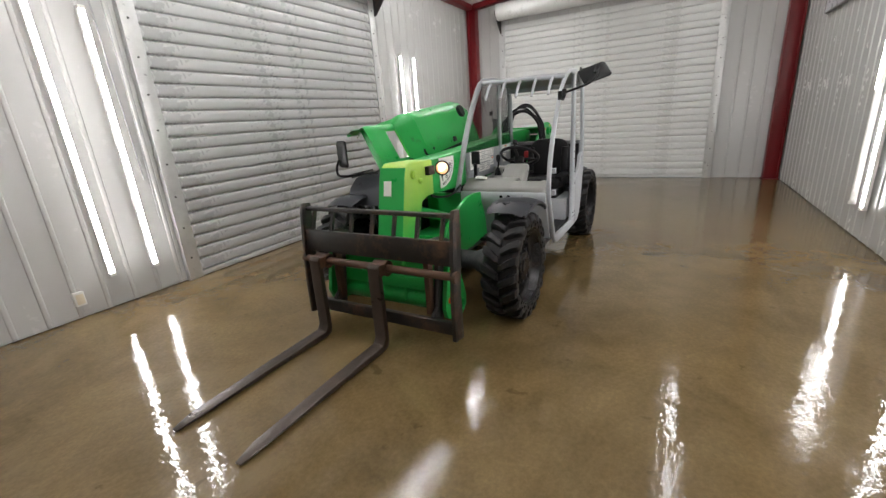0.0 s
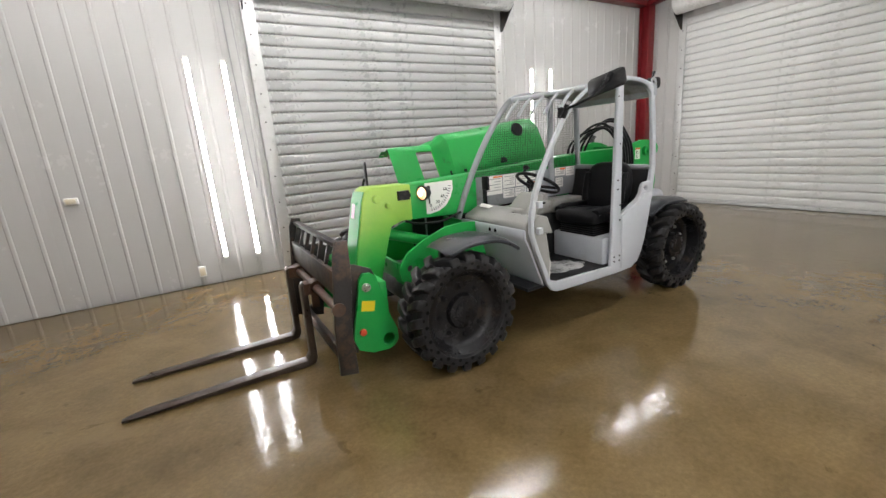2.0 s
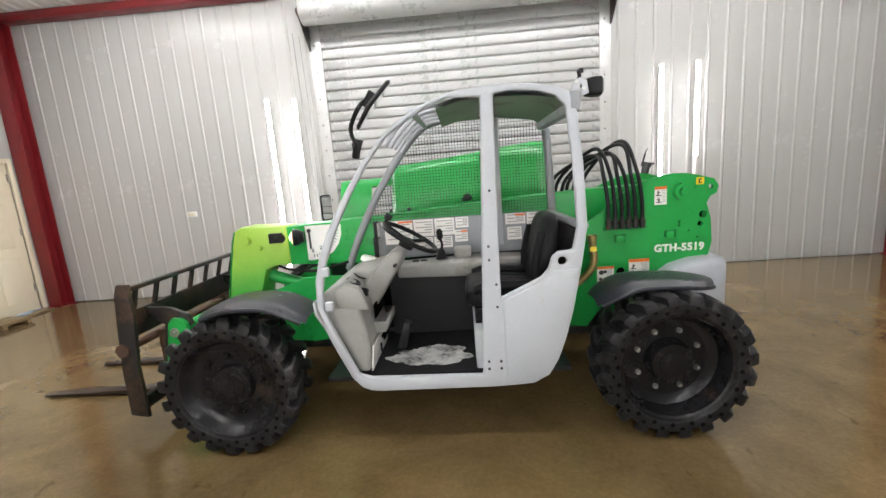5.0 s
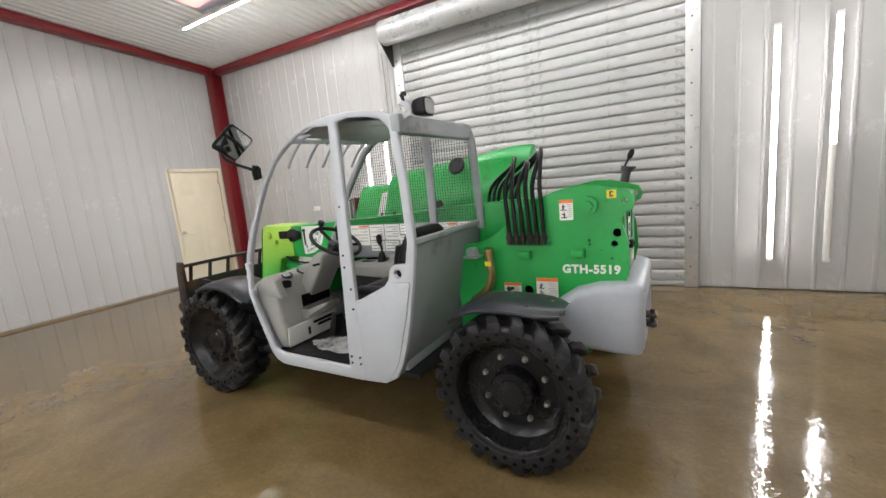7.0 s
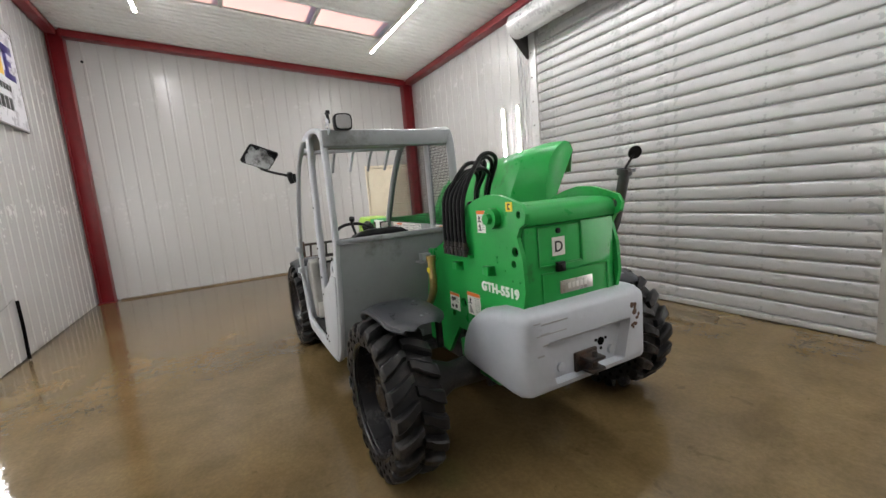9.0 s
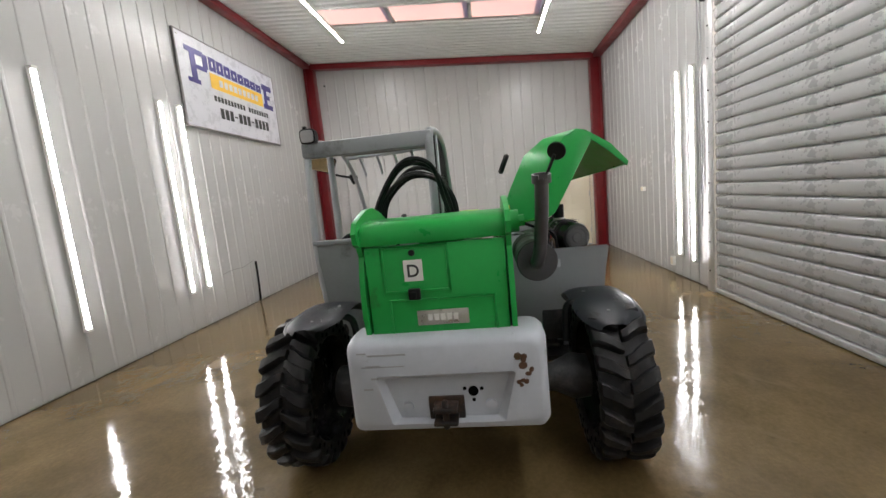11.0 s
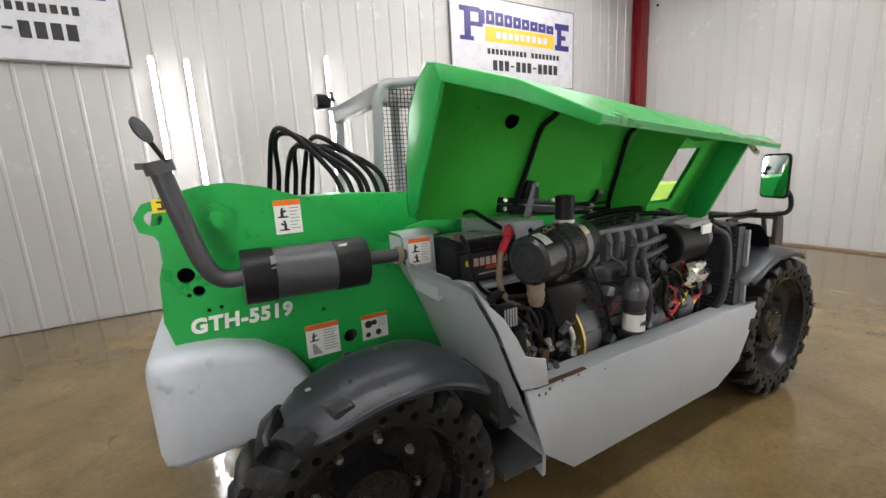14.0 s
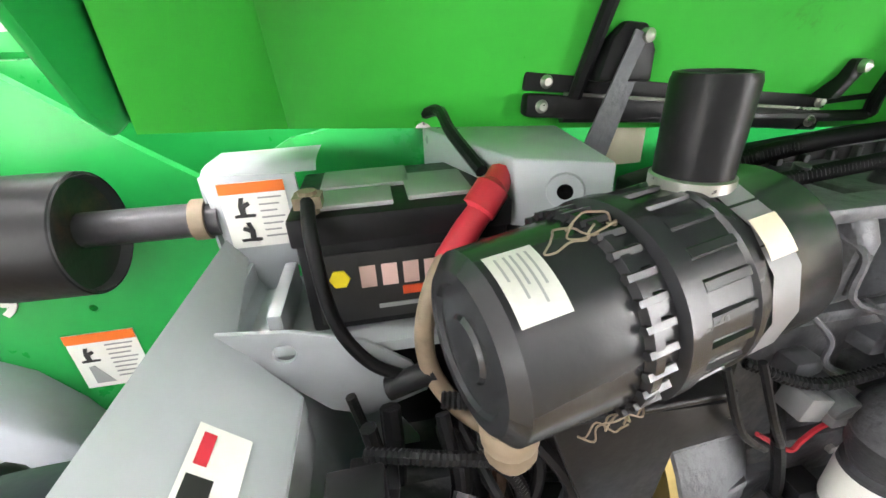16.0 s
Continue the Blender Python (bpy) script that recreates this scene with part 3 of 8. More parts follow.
for nm, args, lab in (("eave_beam", (REAR + 0.2, FRONT - 0.2, EAST + 0.021, EAST + 0.17, 0.10), "red steel eave beam along the roller-door wall"),
                      ("eave_beam", (REAR + 0.2, FRONT - 0.2, WEST - 0.17, WEST - 0.021, 0.10), "red steel eave beam along the sign wall"),
                      ("rafter", (5.84, 6.02, EAST + 0.2, WEST - 0.2, 0.11), "red steel rafter against the front wall"),
                      ("rafter", (-6.05, -5.87, EAST + 0.2, WEST - 0.2, 0.11), "red steel rafter against the rear wall")):
    tagged(new(nm, mesh_of(nm, sloped_beam(*args), REDSTEEL, bevel=0.004)), lab, "beam", kind="structure")

# roller doors
SLAT = 0.1335


def slat_mesh(width, mat):
    """One curtain slat, local x along the door, local y towards the bay."""
    prof = [(0.0, -0.022), (0.006, -0.022), (0.011, 0.000), (0.018, 0.005), (0.045, 0.008), (0.085, 0.008), (0.115, 0.006), (0.124, 0.003), (0.1285, -0.018), (SLAT, -0.022)]
    bm = bmesh.new()
    a = [bm.verts.new((0, d, z)) for z, d in prof]
    b = [bm.verts.new((width, d, z)) for z, d in prof]
    for i in range(len(prof) - 1):
        bm.faces.new((a[i], b[i], b[i + 1], a[i + 1]))
    return mesh_of("slat", bm, mat, smooth=60, clean=False)


def roller_door(name, label, width, height, m, mat, drum_r, drum_z, drum_out, ends):
    """Curtain of slats in two guides under a coiled drum; built along local x, then posed."""
    door = thing(name, label, "roller door", kind="structure")
    door.matrix_basis = m
    me = slat_mesh(width, mat)
    n = int((height + 0.10 - 0.06) / SLAT)
    for k in range(n):
        shared("slat", me, door, pose(0, 0, 0.06 + k * SLAT))

    def sub(nm, bm, mt, bevel=0.0, lab=""):
        ob = new(nm, mesh_of(nm, bm, mt, bevel=bevel))
        ob.parent = door
        if lab:
            ob["label"] = lab
        return ob
    sub("bottom_bar", boxes((0, width, -0.03, 0.03, 0.008, 0.06)), GUIDE, 0.006)
    sub("backing", boxes((-0.02, width + 0.02, -0.08, -0.04, 0.01, height + 0.1)), GUIDE)
    for x0, x1 in ((-0.12, 0.02), (width - 0.02, width + 0.13)):
        g = sub("guide", boxes((x0, x1, 0.03, 0.042, 0, height + 0.12), (x0 if x0 < 0 else x1 - 0.012, x0 + 0.012 if x0 < 0 else x1, -0.08, 0.03, 0, height + 0.12)), GUIDE, 0.002)
        bolt = None
        for k in range(int(height / 0.34)):
            if bolt is None:
                bm = bmesh.new()
                rod(bm, (0, 0, 0), (0, 0.010, 0), 0.010, seg=6)
                bolt = mesh_of("bolt", bm, IRON, smooth=0)
            shared("bolt", bolt, g, pose((x0 + x1) / 2 + 0.01, 0.042, 0.25 + k * 0.34))
    bm = bmesh.new()
    turned(bm, [(0, 0.02), (0, drum_r), (width + ends * 2, drum_r), (width + ends * 2, 0.02)], (-ends, drum_out, drum_z), (1, 0, 0), 36)
    for k in range(1, 6):
        turned(bm, [(0, drum_r + 0.004), (0.02, drum_r + 0.006), (0.04, drum_r + 0.004)], (-ends + k * (width + 2 * ends) / 6, drum_out, drum_z), (1, 0, 0), 36)
    sub("coiled_curtain", bm, mat, 0, "rolled-up slats above the opening")
    for x in (-ends - 0.02, width + ends + 0.008):
        bm = plate(bmesh.new(), [(0.045, drum_z - 0.42), (0.085, drum_z - 0.42), (drum_out + drum_r * 0.7, drum_z - 0.10), (drum_out + drum_r * 0.75, drum_z + 0.08), (0.045, drum_z + 0.12)], [], x, x + 0.012, 'x')
        rod(bm, (x - 0.05, drum_out, drum_z), (x + 0.06, drum_out, drum_z), 0.045, seg=14)
        sub("bracket", bm, IRON, 0.002)
    return door


roller_door("door_1", "grey slatted steel roller door, closed, with a coiled drum", E_DOOR[1] - E_DOOR[0], E_DOOR[2],
            Matrix(((1, 0, 0, E_DOOR[0]), (0, 1, 0, EAST + 0.005), (0, 0, 1, 0), (0, 0, 0, 1))), CURTAIN, 0.17, 3.66, 0.26, 0.10)
roller_door("door_2", "white slatted steel roller door, closed, with a coiled drum", R_DOOR[1] - R_DOOR[0], R_DOOR[2],
            Matrix(((0, 1, 0, REAR + 0.005), (1, 0, 0, R_DOOR[0]), (0, 0, 1, 0), (0, 0, 0, 1))), CURTAIN_W, 0.18, 3.76, 0.26, 0.05)

# passage door
door = thing("door_3", "cream six-panel door, closed, with a steel knob", "door", (FRONT, -2.02, 0), kind="structure")
y0, y1, zt = MAN_DOOR
bm = boxes((FRONT - 0.005, FRONT + 0.10, y0 - 0.06, y0, 0.02, zt + 0.06), (FRONT - 0.005, FRONT + 0.10, y1, y1 + 0.06, 0.02, zt + 0.06), (FRONT - 0.005, FRONT + 0.10, y0, y1, zt, zt + 0.06))
part("frame", bm, CREAM, door, bevel=0.004)
w = y1 - y0
bm = bmesh.new()
box(bm, FRONT + 0.03, FRONT + 0.07, y0 + 0.004, y1 - 0.004, 0.03, zt - 0.004)
part("leaf", bm, CREAM, door, bevel=0.002)
for z0, z1 in ((0.18, 0.80), (0.95, 1.55), (1.68, 1.95)):
    for a in (0.13, 0.54):
        bm = boxes((FRONT + 0.022, FRONT + 0.03, y0 + a * w / 0.93, y0 + (a + 0.28) * w / 0.93, z0, z1))
        part("panel", bm, CREAM, door, bevel=0.007)
bm = bmesh.new()
turned(bm, [(0, 0.028), (0.006, 0.028), (0.01, 0.012), (0.04, 0.012), (0.05, 0.026), (0.07, 0.026), (0.078, 0.0)], (FRONT + 0.03, y1 - 0.07, 0.98), (-1, 0, 0), 18)
part("knob", bm, ZINC, door, "steel knob")
for z in (0.3, 1.1, 1.85):
    part("hinge", boxes((FRONT + 0.015, FRONT + 0.035, y0 - 0.005, y0 + 0.03, z, z + 0.1)), ZINC, door)
bm = bmesh.new()
for k in range(3):
    box(bm, 5.62 + k * 0.12, 5.73 + k * 0.12, -1.96, -1.58, 0.035, 0.075)
for y in (-1.93, -1.64):
    box(bm, 5.62, 5.97, y, y + 0.05, 0.0, 0.035)
ob = tagged(new("wooden_step", mesh_of("wooden_step", bm, PLYWOOD, bevel=0.004)), "wet brown timber step below the passage door", "step")
bm = bmesh.new()
box(bm, 5.86, 6.02, -2.5, 3.3, 0.0, 0.022)
tagged(new("trim", mesh_of("trim", bm, PLYWOOD, bevel=0.006)), "brown timber strip along the foot of the wall", "trim", kind="structure")


# LED tubes on the walls and under the ceiling
def led_tube(p, axis_len, along, out, lit=1.0, glow_mat=TUBE, flange=0.034):
    """A slim tube in a shallow channel. along and out are unit axes; lit: the share that shines; flange: how far the
    channel's sides, added to keep light off the sheet behind, reach.
    """
    p, along, out = Vector(p), Vector(along), Vector(out)
    lamp = thing("led_tube_lamp", "slim white LED tube lamp, switched on", "lamp", p, group="LED tube lamps")
    side = along.cross(out)
    e = p + along * axis_len

    def bar(p0, p1, w, d0, d1):
        """A shallow strip from p0 to p1, w wide, its face bowed out a little from d0 to d1."""
        bm = bmesh.new()
        prof = [(-w, d0), (-w, d1 - 0.006), (-w * 0.55, d1 - 0.001), (0, d1), (w * 0.55, d1 - 0.001), (w, d1 - 0.006), (w, d0)]
        r0 = [bm.verts.new(p0 + side * u + out * d) for u, d in prof]
        r1 = [bm.verts.new(p1 + side * u + out * d) for u, d in prof]
        for i in range(len(prof)):
            j = (i + 1) % len(prof)
            bm.faces.new((r0[i], r0[j], r1[j], r1[i]))
        bm.faces.new(r0)
        bm.faces.new(r1[::-1])
        return bm
    m1 = p + along * axis_len * lit
    part("tube", bar(p + along * 0.03, m1 if lit < 1 else e - along * 0.03, 0.019, 0.018, 0.050), glow_mat, lamp, "glowing white tube")
    if lit < 1:
        part("tube", bar(m1 + along * 0.004, e - along * 0.03, 0.019, 0.018, 0.050), WHITE, lamp, "dark burnt-out tube")
    bm = bmesh.new()
    a, b = side * 0.026, out * 0.018
    for u0, u1, d0, d1 in ((-0.026, 0.026, 0.0, 0.018), (-0.026, -0.0195, 0.018, flange), (0.0195, 0.026, 0.018, flange)):
        vs = [bm.verts.new(c + side * u + out * d) for c in (p, e) for u, d in ((u0, d0), (u1, d0), (u1, d1), (u0, d1))]
        for q in ((0, 1, 2, 3), (7, 6, 5, 4), (0, 4, 5, 1), (1, 5, 6, 2), (2, 6, 7, 3), (3, 7, 4, 0)):
            bm.faces.new([vs[i] for i in q])
    part("channel", bm, WHITE, lamp)
    for q in (p, e - along * 0.03):
        bm = bmesh.new()
        vs = [bm.verts.new(c + s) for s in (Vector((0, 0, 0)), along * 0.03) for c in (q - a + b, q + a + b, q + a + out * 0.055, q - a + out * 0.055)]
        for f4 in ((0, 1, 2, 3), (7, 6, 5, 4), (0, 4, 5, 1), (1, 5, 6, 2), (2, 6, 7, 3), (3, 7, 4, 0)):
            bm.faces.new([vs[i] for i in f4])
        part("end_cap", bm, WHITE, lamp)
    return lamp


DOWN = (0, 0, -1)
for x, z1, z0 in ((2.41, 2.70, 0.315), (2.03, 2.67, 0.285), (-2.845, 2.71, 0.33)):
    led_tube((x, EAST + 0.02, z1), z1 - z0, DOWN, (0, 1, 0))
led_tube((-3.305, EAST + 0.02, 2.71), 2.385, DOWN, (0, 1, 0), lit=0.505)
for x, z1, z0 in ((1.35, 2.88, 0.495), (1.67, 2.885, 0.50), (-0.045, 2.87, 0.485), (-1.57, 2.73, 0.345)):
    led_tube((x, WEST - 0.02, z1), z1 - z0, DOWN, (0, -1, 0))
led_tube((-1.89, WEST - 0.02, 2.73), 2.385, DOWN, (0, -1, 0), lit=0.51)
for y, brightness in ((-1.36, (1.3, 1.3, 1.15, 1.0)), (2.21, (1.5, 1.0, 0.5, 0.5))):
    for k in range(4):
        led_tube((4.52 - k * 2.46, y, roof(y) - 0.03), 2.385, (-1, 0, 0), DOWN, glow_mat=TUBE_TOP[brightness[k]], flange=0.042)


# signs
def sign(x0, x1, z0, z1, label):
    s = thing("wall_sign", label, "sign", ((x0 + x1) / 2, WEST - 0.02, z0), group="company signs")
    w, h = x1 - x0, z1 - z0
    ya, yb = WEST - 0.05, WEST - 0.02
    part("board", boxes((x0, x1, ya, yb, z0, z1)), SIGN_WHITE, s)
    f = 0.018
    bm = boxes((x0 - f, x1 + f, ya - 0.006, yb, z1, z1 + f), (x0 - f, x1 + f, ya - 0.006, yb, z0 - f, z0), (x0 - f, x0, ya - 0.006, yb, z0, z1), (x1, x1 + f, ya - 0.006, yb, z0, z1))
    part("frame", bm, SIGN_FRAME, s, bevel=0.003)

    def bar(nm, u0, u1, v0, v1, mat, lift=0.003):
        part(nm, boxes((x0 + u0 * w, x0 + u1 * w, ya - lift, ya, z0 + v0 * h, z0 + v1 * h)), mat, s, smooth=0)
    # large end shapes and the row of smaller ones between them
    bm = bmesh.new()
    X = lambda u: x0 + u * w
    Z = lambda v: z0 + v * h
    for u0, u1, v0, v1 in ((0.06, 0.21, 0.82, 0.88), (0.095, 0.14, 0.54, 0.82), (0.06, 0.16, 0.49, 0.54), (0.20, 0.245, 0.70, 0.86), (0.14, 0.23, 0.66, 0.71)):
        box(bm, X(u0), X(u1), ya - 0.003, ya, Z(v0), Z(v1))
    part("letter_shape", bm, NAVY, s, "large navy shape", smooth=0)
    bm = bmesh.new()
    for u0, u1, v0, v1 in ((0.83, 0.96, 0.76, 0.84), (0.83, 0.96, 0.49, 0.56), (0.85, 0.89, 0.56, 0.76), (0.89, 0.93, 0.63, 0.69)):
        box(bm, X(u0), X(u1), ya - 0.003, ya, Z(v0), Z(v1))
    part("letter_shape", bm, NAVY, s, "large navy shape", smooth=0)
    for k in range(8):
        u0, u1 = 0.256 + k * 0.071, 0.256 + k * 0.071 + 0.063
        v0, v1 = 0.705 - 0.002 * k, 0.865 - 0.010 * k
        t, g = 0.0235, 0.046
        bm = boxes((X(u0), X(u0 + t), ya - 0.003, ya, Z(v0), Z(v1)), (X(u1 - t), X(u1), ya - 0.003, ya, Z(v0), Z(v1)))
        box(bm, X(u0 + t), X(u1 - t), ya - 0.003, ya, Z(v1 - g), Z(v1))
        box(bm, X(u0 + t), X(u1 - t), ya - 0.003, ya, Z(v0), Z(v0 + g))
        part("letter_shape", bm, NAVY, s, "navy hollow block", smooth=0)
    bar("band", 0.25, 0.82, 0.50, 0.68, SIGN_GOLD)
    for k in range(9):
        bar("letter_shape", 0.33 + k * 0.049, 0.33 + k * 0.049 + 0.034, 0.550, 0.630, SIGN_WHITE, 0.005)
    for k in range(19):
        if k != 10:
            bar("print_bar", 0.26 + k * 0.0325, 0.26 + k * 0.0325 + 0.022, 0.355, 0.42, INK)
    for k in range(12):
        if k in (3, 7):
            bar("print_bar", 0.30 + k * 0.047, 0.30 + k * 0.047 + 0.03, 0.215, 0.235, INK)
        else:
            bar("print_bar", 0.30 + k * 0.047, 0.30 + k * 0.047 + 0.034, 0.16, 0.285, INK)
    for u in (0.02, 0.98):
        for v in (0.04, 0.96):
            bm = bmesh.new()
            rod(bm, (X(u), ya, Z(v)), (X(u), ya - 0.006, Z(v)), 0.012, seg=8)
            part("screw", bm, ZINC, s)
    return s


sign(1.81, 4.25, 2.67, 3.87, "white sign board with navy lettering and a gold band")
sign(-4.52, -2.08, 2.62, 3.82, "white sign board with navy lettering, above two lamps")

# small fittings on the walls
def wall_box(x, z, wd, ht, label, wall=EAST, out=1):
    b = thing("outlet_box", label, "outlet", (x, wall, z))
    y0, y1 = sorted((wall + out * 0.0, wall + out * 0.045))
    part("box", boxes((x - wd / 2, x + wd / 2, y0, y1, z - ht / 2, z + ht / 2)), WHITE, b, bevel=0.006)
    y0, y1 = sorted((wall + out * 0.045, wall + out * 0.051))
    part("cover", boxes((x - wd * 0.36, x + wd * 0.36, y0, y1, z - ht * 0.36, z + ht * 0.36)), CREAM, b, bevel=0.002)
    return b


wall_box(3.75, 1.21, 0.12, 0.07, "white outlet box on the ribbed wall")
wall_box(2.70, 0.19, 0.08, 0.13, "cream outlet box low on the wall")
bm = bmesh.new()
tube(bm, [(1.95, EAST + 0.02, 3.5), (1.93, EAST + 0.02, 2.4), (1.90, EAST + 0.02, 1.15)], 0.007, 8)
tube(bm, [(1.86, EAST + 0.03, 3.45), (1.84, EAST + 0.03, 2.2), (1.86, EAST + 0.03, 0.75)], 0.005, 8)
tagged(new("hoist_chain", mesh_of("hoist_chain", bm, INK_GREY)), "thin grey pull chains hanging beside the roller door", "chain")
bm = bmesh.new()
tube(bm, [(2.86, WEST - 0.03, 0.66), (2.85, WEST - 0.035, 0.35), (2.83, WEST - 0.035, 0.08), (2.79, WEST - 0.05, 0.02)], 0.017, 8)
tagged(new("drain_pipe", mesh_of("drain_pipe", bm, HOLE)), "short black pipe end at the foot of the wall", "pipe")
bm = bmesh.new()
tube(bm, [(2.03, WEST - 0.004, 0.60), (2.3, WEST - 0.004, 0.63), (2.55, WEST - 0.004, 0.62), (2.84, WEST - 0.004, 0.68)], 0.004, 6)
tagged(new("wall_seam", mesh_of("wall_seam", bm, SIGN_FRAME)), "torn dark seam in the white wall sheet", "seam", kind="structure")
# small camera dome under the ceiling
bm = bmesh.new()
turned(bm, [(0, 0.02), (0.03, 0.02), (0.045, 0.012), (0.05, 0)], (6.05, 3.22, 4.12), (-1, 0, 0), 12)
tagged(new("camera_dome", mesh_of("camera_dome", bm, BLACK)), "small black camera dome high on the end wall", "sensor")

# ---- the telehandler: x forward, y to its left ----
tele = thing("telehandler", "green telehandler, engine hood raised, pallet forks down on wet concrete", "telehandler")


# wheels
def tyre_mesh(side):
    """Aperture tyre about the origin, axle along y; side +1 has its outer face at +y."""
    bm = bmesh.new()
    prof = [(-0.135, 0.285), (-0.155, 0.297), (-0.162, 0.310), (-0.163, 0.352), (-0.150, 0.360), (-0.10, 0.363), (0.0, 0.364), (0.10, 0.363), (0.150, 0.360), (0.163, 0.352), (0.162, 0.310), (0.155, 0.297), (0.135, 0.285)]
    rng = random.Random(7 + side)
    turned(bm, prof, (0, 0, 0), (0, 1, 0), 64)
    # chevron lugs
    n = 20
    for half in (-1, 1):
        for k in range(n):
            th0 = 2 * math.pi * (k + (0.5 if half > 0 else 0)) / n
            rows = []
            for yy, sweep, r_top, wd in ((0.003, 0.0, 0.396, 0.14), (0.035, 0.020, 0.405, 0.15), (0.055, 0.055, 0.408, 0.165), (0.10, 0.110, 0.409, 0.185), (0.140, 0.145, 0.406, 0.195), (0.160, 0.160, 0.397, 0.195), (0.170, 0.167, 0.374, 0.18)):
                r_bot = 0.352 if yy < 0.15 else 0.348
                row = []
                for dt, r in ((-wd / 2, r_bot), (-wd / 2 * 0.88, r_top - 0.010), (-wd / 2 * 0.62, r_top), (wd / 2 * 0.62, r_top), (wd / 2 * 0.88, r_top - 0.010), (wd / 2, r_bot)):
                    r += rng.uniform(-0.003, 0.002)
                    a = th0 + side * (sweep + dt)
                    row.append(bm.verts.new((r * math.cos(a), half * yy, r * math.sin(a))))
                rows.append(row)
            for a, c in zip(rows, rows[1:]):
                for i in range(5):
                    bm.faces.new((a[i], a[i + 1], c[i + 1], c[i]))
            bm.faces.new(rows[0][::-1])
            bm.faces.new(rows[-1])
    # rows of black discs paint in the shade of round relief holes in the sidewalls
    for half in (-1, 1):
        for k in range(40):
            a = 2 * math.pi * (k + 0.25) / 40
            r = 0.316 if k % 2 else 0.342
            c = Vector((r * math.cos(a), half * 0.155, r * math.sin(a)))
            rod(bm, c, c + Vector((0, half * 0.0092, 0)), 0.0120, seg=12, mat=1)
    return mesh_of("tyre", bm, [RUBBER, HOLE], smooth=35, clean=False)


def rim_mesh(side, deep):
    bm = bmesh.new()
    s = side
    prof = [(s * 0.150, 0.283), (s * 0.158, 0.300), (s * 0.150, 0.303), (s * 0.140, 0.292), (s * 0.128, 0.280), (s * (0.10 - deep), 0.262), (s * (0.075 - deep), 0.235),
            (s * (0.065 - deep), 0.19), (s * (0.072 - deep), 0.10), (s * (0.072 - deep), 0.0)]
    turned(bm, prof, (0, 0, 0), (0, 1, 0), 56)
    turned(bm, [(-s * 0.150, 0.300), (-s * 0.128, 0.280), (-s * 0.02, 0.265), (-s * 0.02, 0.0)], (0, 0, 0), (0, 1, 0), 40)
    return mesh_of("rim", bm, RIM, smooth=35)


def hub_mesh(side, deep, reach):
    bm = bmesh.new()
    s = side
    turned(bm, [(s * (0.05 - deep), 0.125), (s * (reach - 0.03), 0.118), (s * (reach - 0.012), 0.108), (s * (reach - 0.010), 0.075), (s * reach, 0.070), (s * reach, 0.0)], (0, 0, 0), (0, 1, 0), 32)
    for k in range(6):
        a = 2 * math.pi * k / 6 + 0.3
        rod(bm, (0.092 * math.cos(a), s * (reach - 0.014), 0.092 * math.sin(a)), (0.092 * math.cos(a), s * (reach - 0.004), 0.092 * math.sin(a)), 0.009, seg=6)
    return mesh_of("hub", bm, RIM, smooth=35)


bm = bmesh.new()
turned(bm, [(0, 0.017), (0.016, 0.015), (0.026, 0.010), (0.028, 0.0)], (0, 0, 0), (0, 1, 0), 6)
NUT_BRIGHT = mesh_of("lug_nut", bm.copy(), ZINC, smooth=0)
NUT_DARK = mesh_of("lug_nut", bm, RIM, smooth=0)
HUB_Z = 0.409
NARROW = 0.78
SQUEEZE = Matrix.Diagonal((1, NARROW, 1, 1))
tyres, rims, hubs = {}, {}, {}
for x, y, side, rear in ((1.20, 0.845, 1, False), (1.20, -0.785, -1, False), (-1.237, 0.852, 1, True), (-1.237, -0.782, -1, True)):
    deep = 0.09 if rear else 0.02
    reach = 0.085 if rear else 0.105
    if side not in tyres:
        tyres[side] = tyre_mesh(side)
        tyres[side].transform(SQUEEZE)
    if (side, rear) not in rims:
        rims[side, rear], hubs[side, rear] = rim_mesh(side, deep), hub_mesh(side, deep, reach)
        rims[side, rear].transform(SQUEEZE)
        hubs[side, rear].transform(SQUEEZE)
    wheel = new("wheel", rims[side, rear])
    wheel.parent = tele
    wheel.location = (x, y, HUB_Z)
    wheel.rotation_euler = (0, random.uniform(0, 1), 0)
    wheel["label"] = "black painted rim"
    for nm, me in (("tyre", tyres[side]), ("hub", hubs[side, rear])):
        shared(nm, me, wheel, Matrix())
    for k in range(8):
        a = 2 * math.pi * k / 8
        shared("lug_nut", NUT_BRIGHT if rear else NUT_DARK, wheel, pose(0.172 * math.cos(a), side * (0.066 - deep) * NARROW, 0.172 * math.sin(a), 0, 0, 0 if side > 0 else 180))

# axles and underbody
for x in (1.20, -1.237):
    bm = bmesh.new()
    turned(bm, [(-0.68, 0.11), (-0.60, 0.12), (-0.50, 0.075), (-0.22, 0.085), (-0.12, 0.15), (0.12, 0.15), (0.22, 0.085), (0.50, 0.075), (0.60, 0.12), (0.68, 0.11)], (x, 0.005, HUB_Z), (0, 1, 0), 24)
    rod(bm, (x - 0.16, 0.35, HUB_Z - 0.02), (x - 0.16, -0.35, HUB_Z - 0.02), 0.03, seg=14)
    part("axle", bm, ENGINE, tele, "dirty black axle")
bm = boxes((-1.05, 1.30, -0.26, 0.26, 0.34, 0.46), (-0.72, 0.55, -0.62, 0.66, 0.36, 0.39))
rod(bm, (-1.1, 0, 0.40), (1.1, 0, 0.40), 0.035, seg=12)
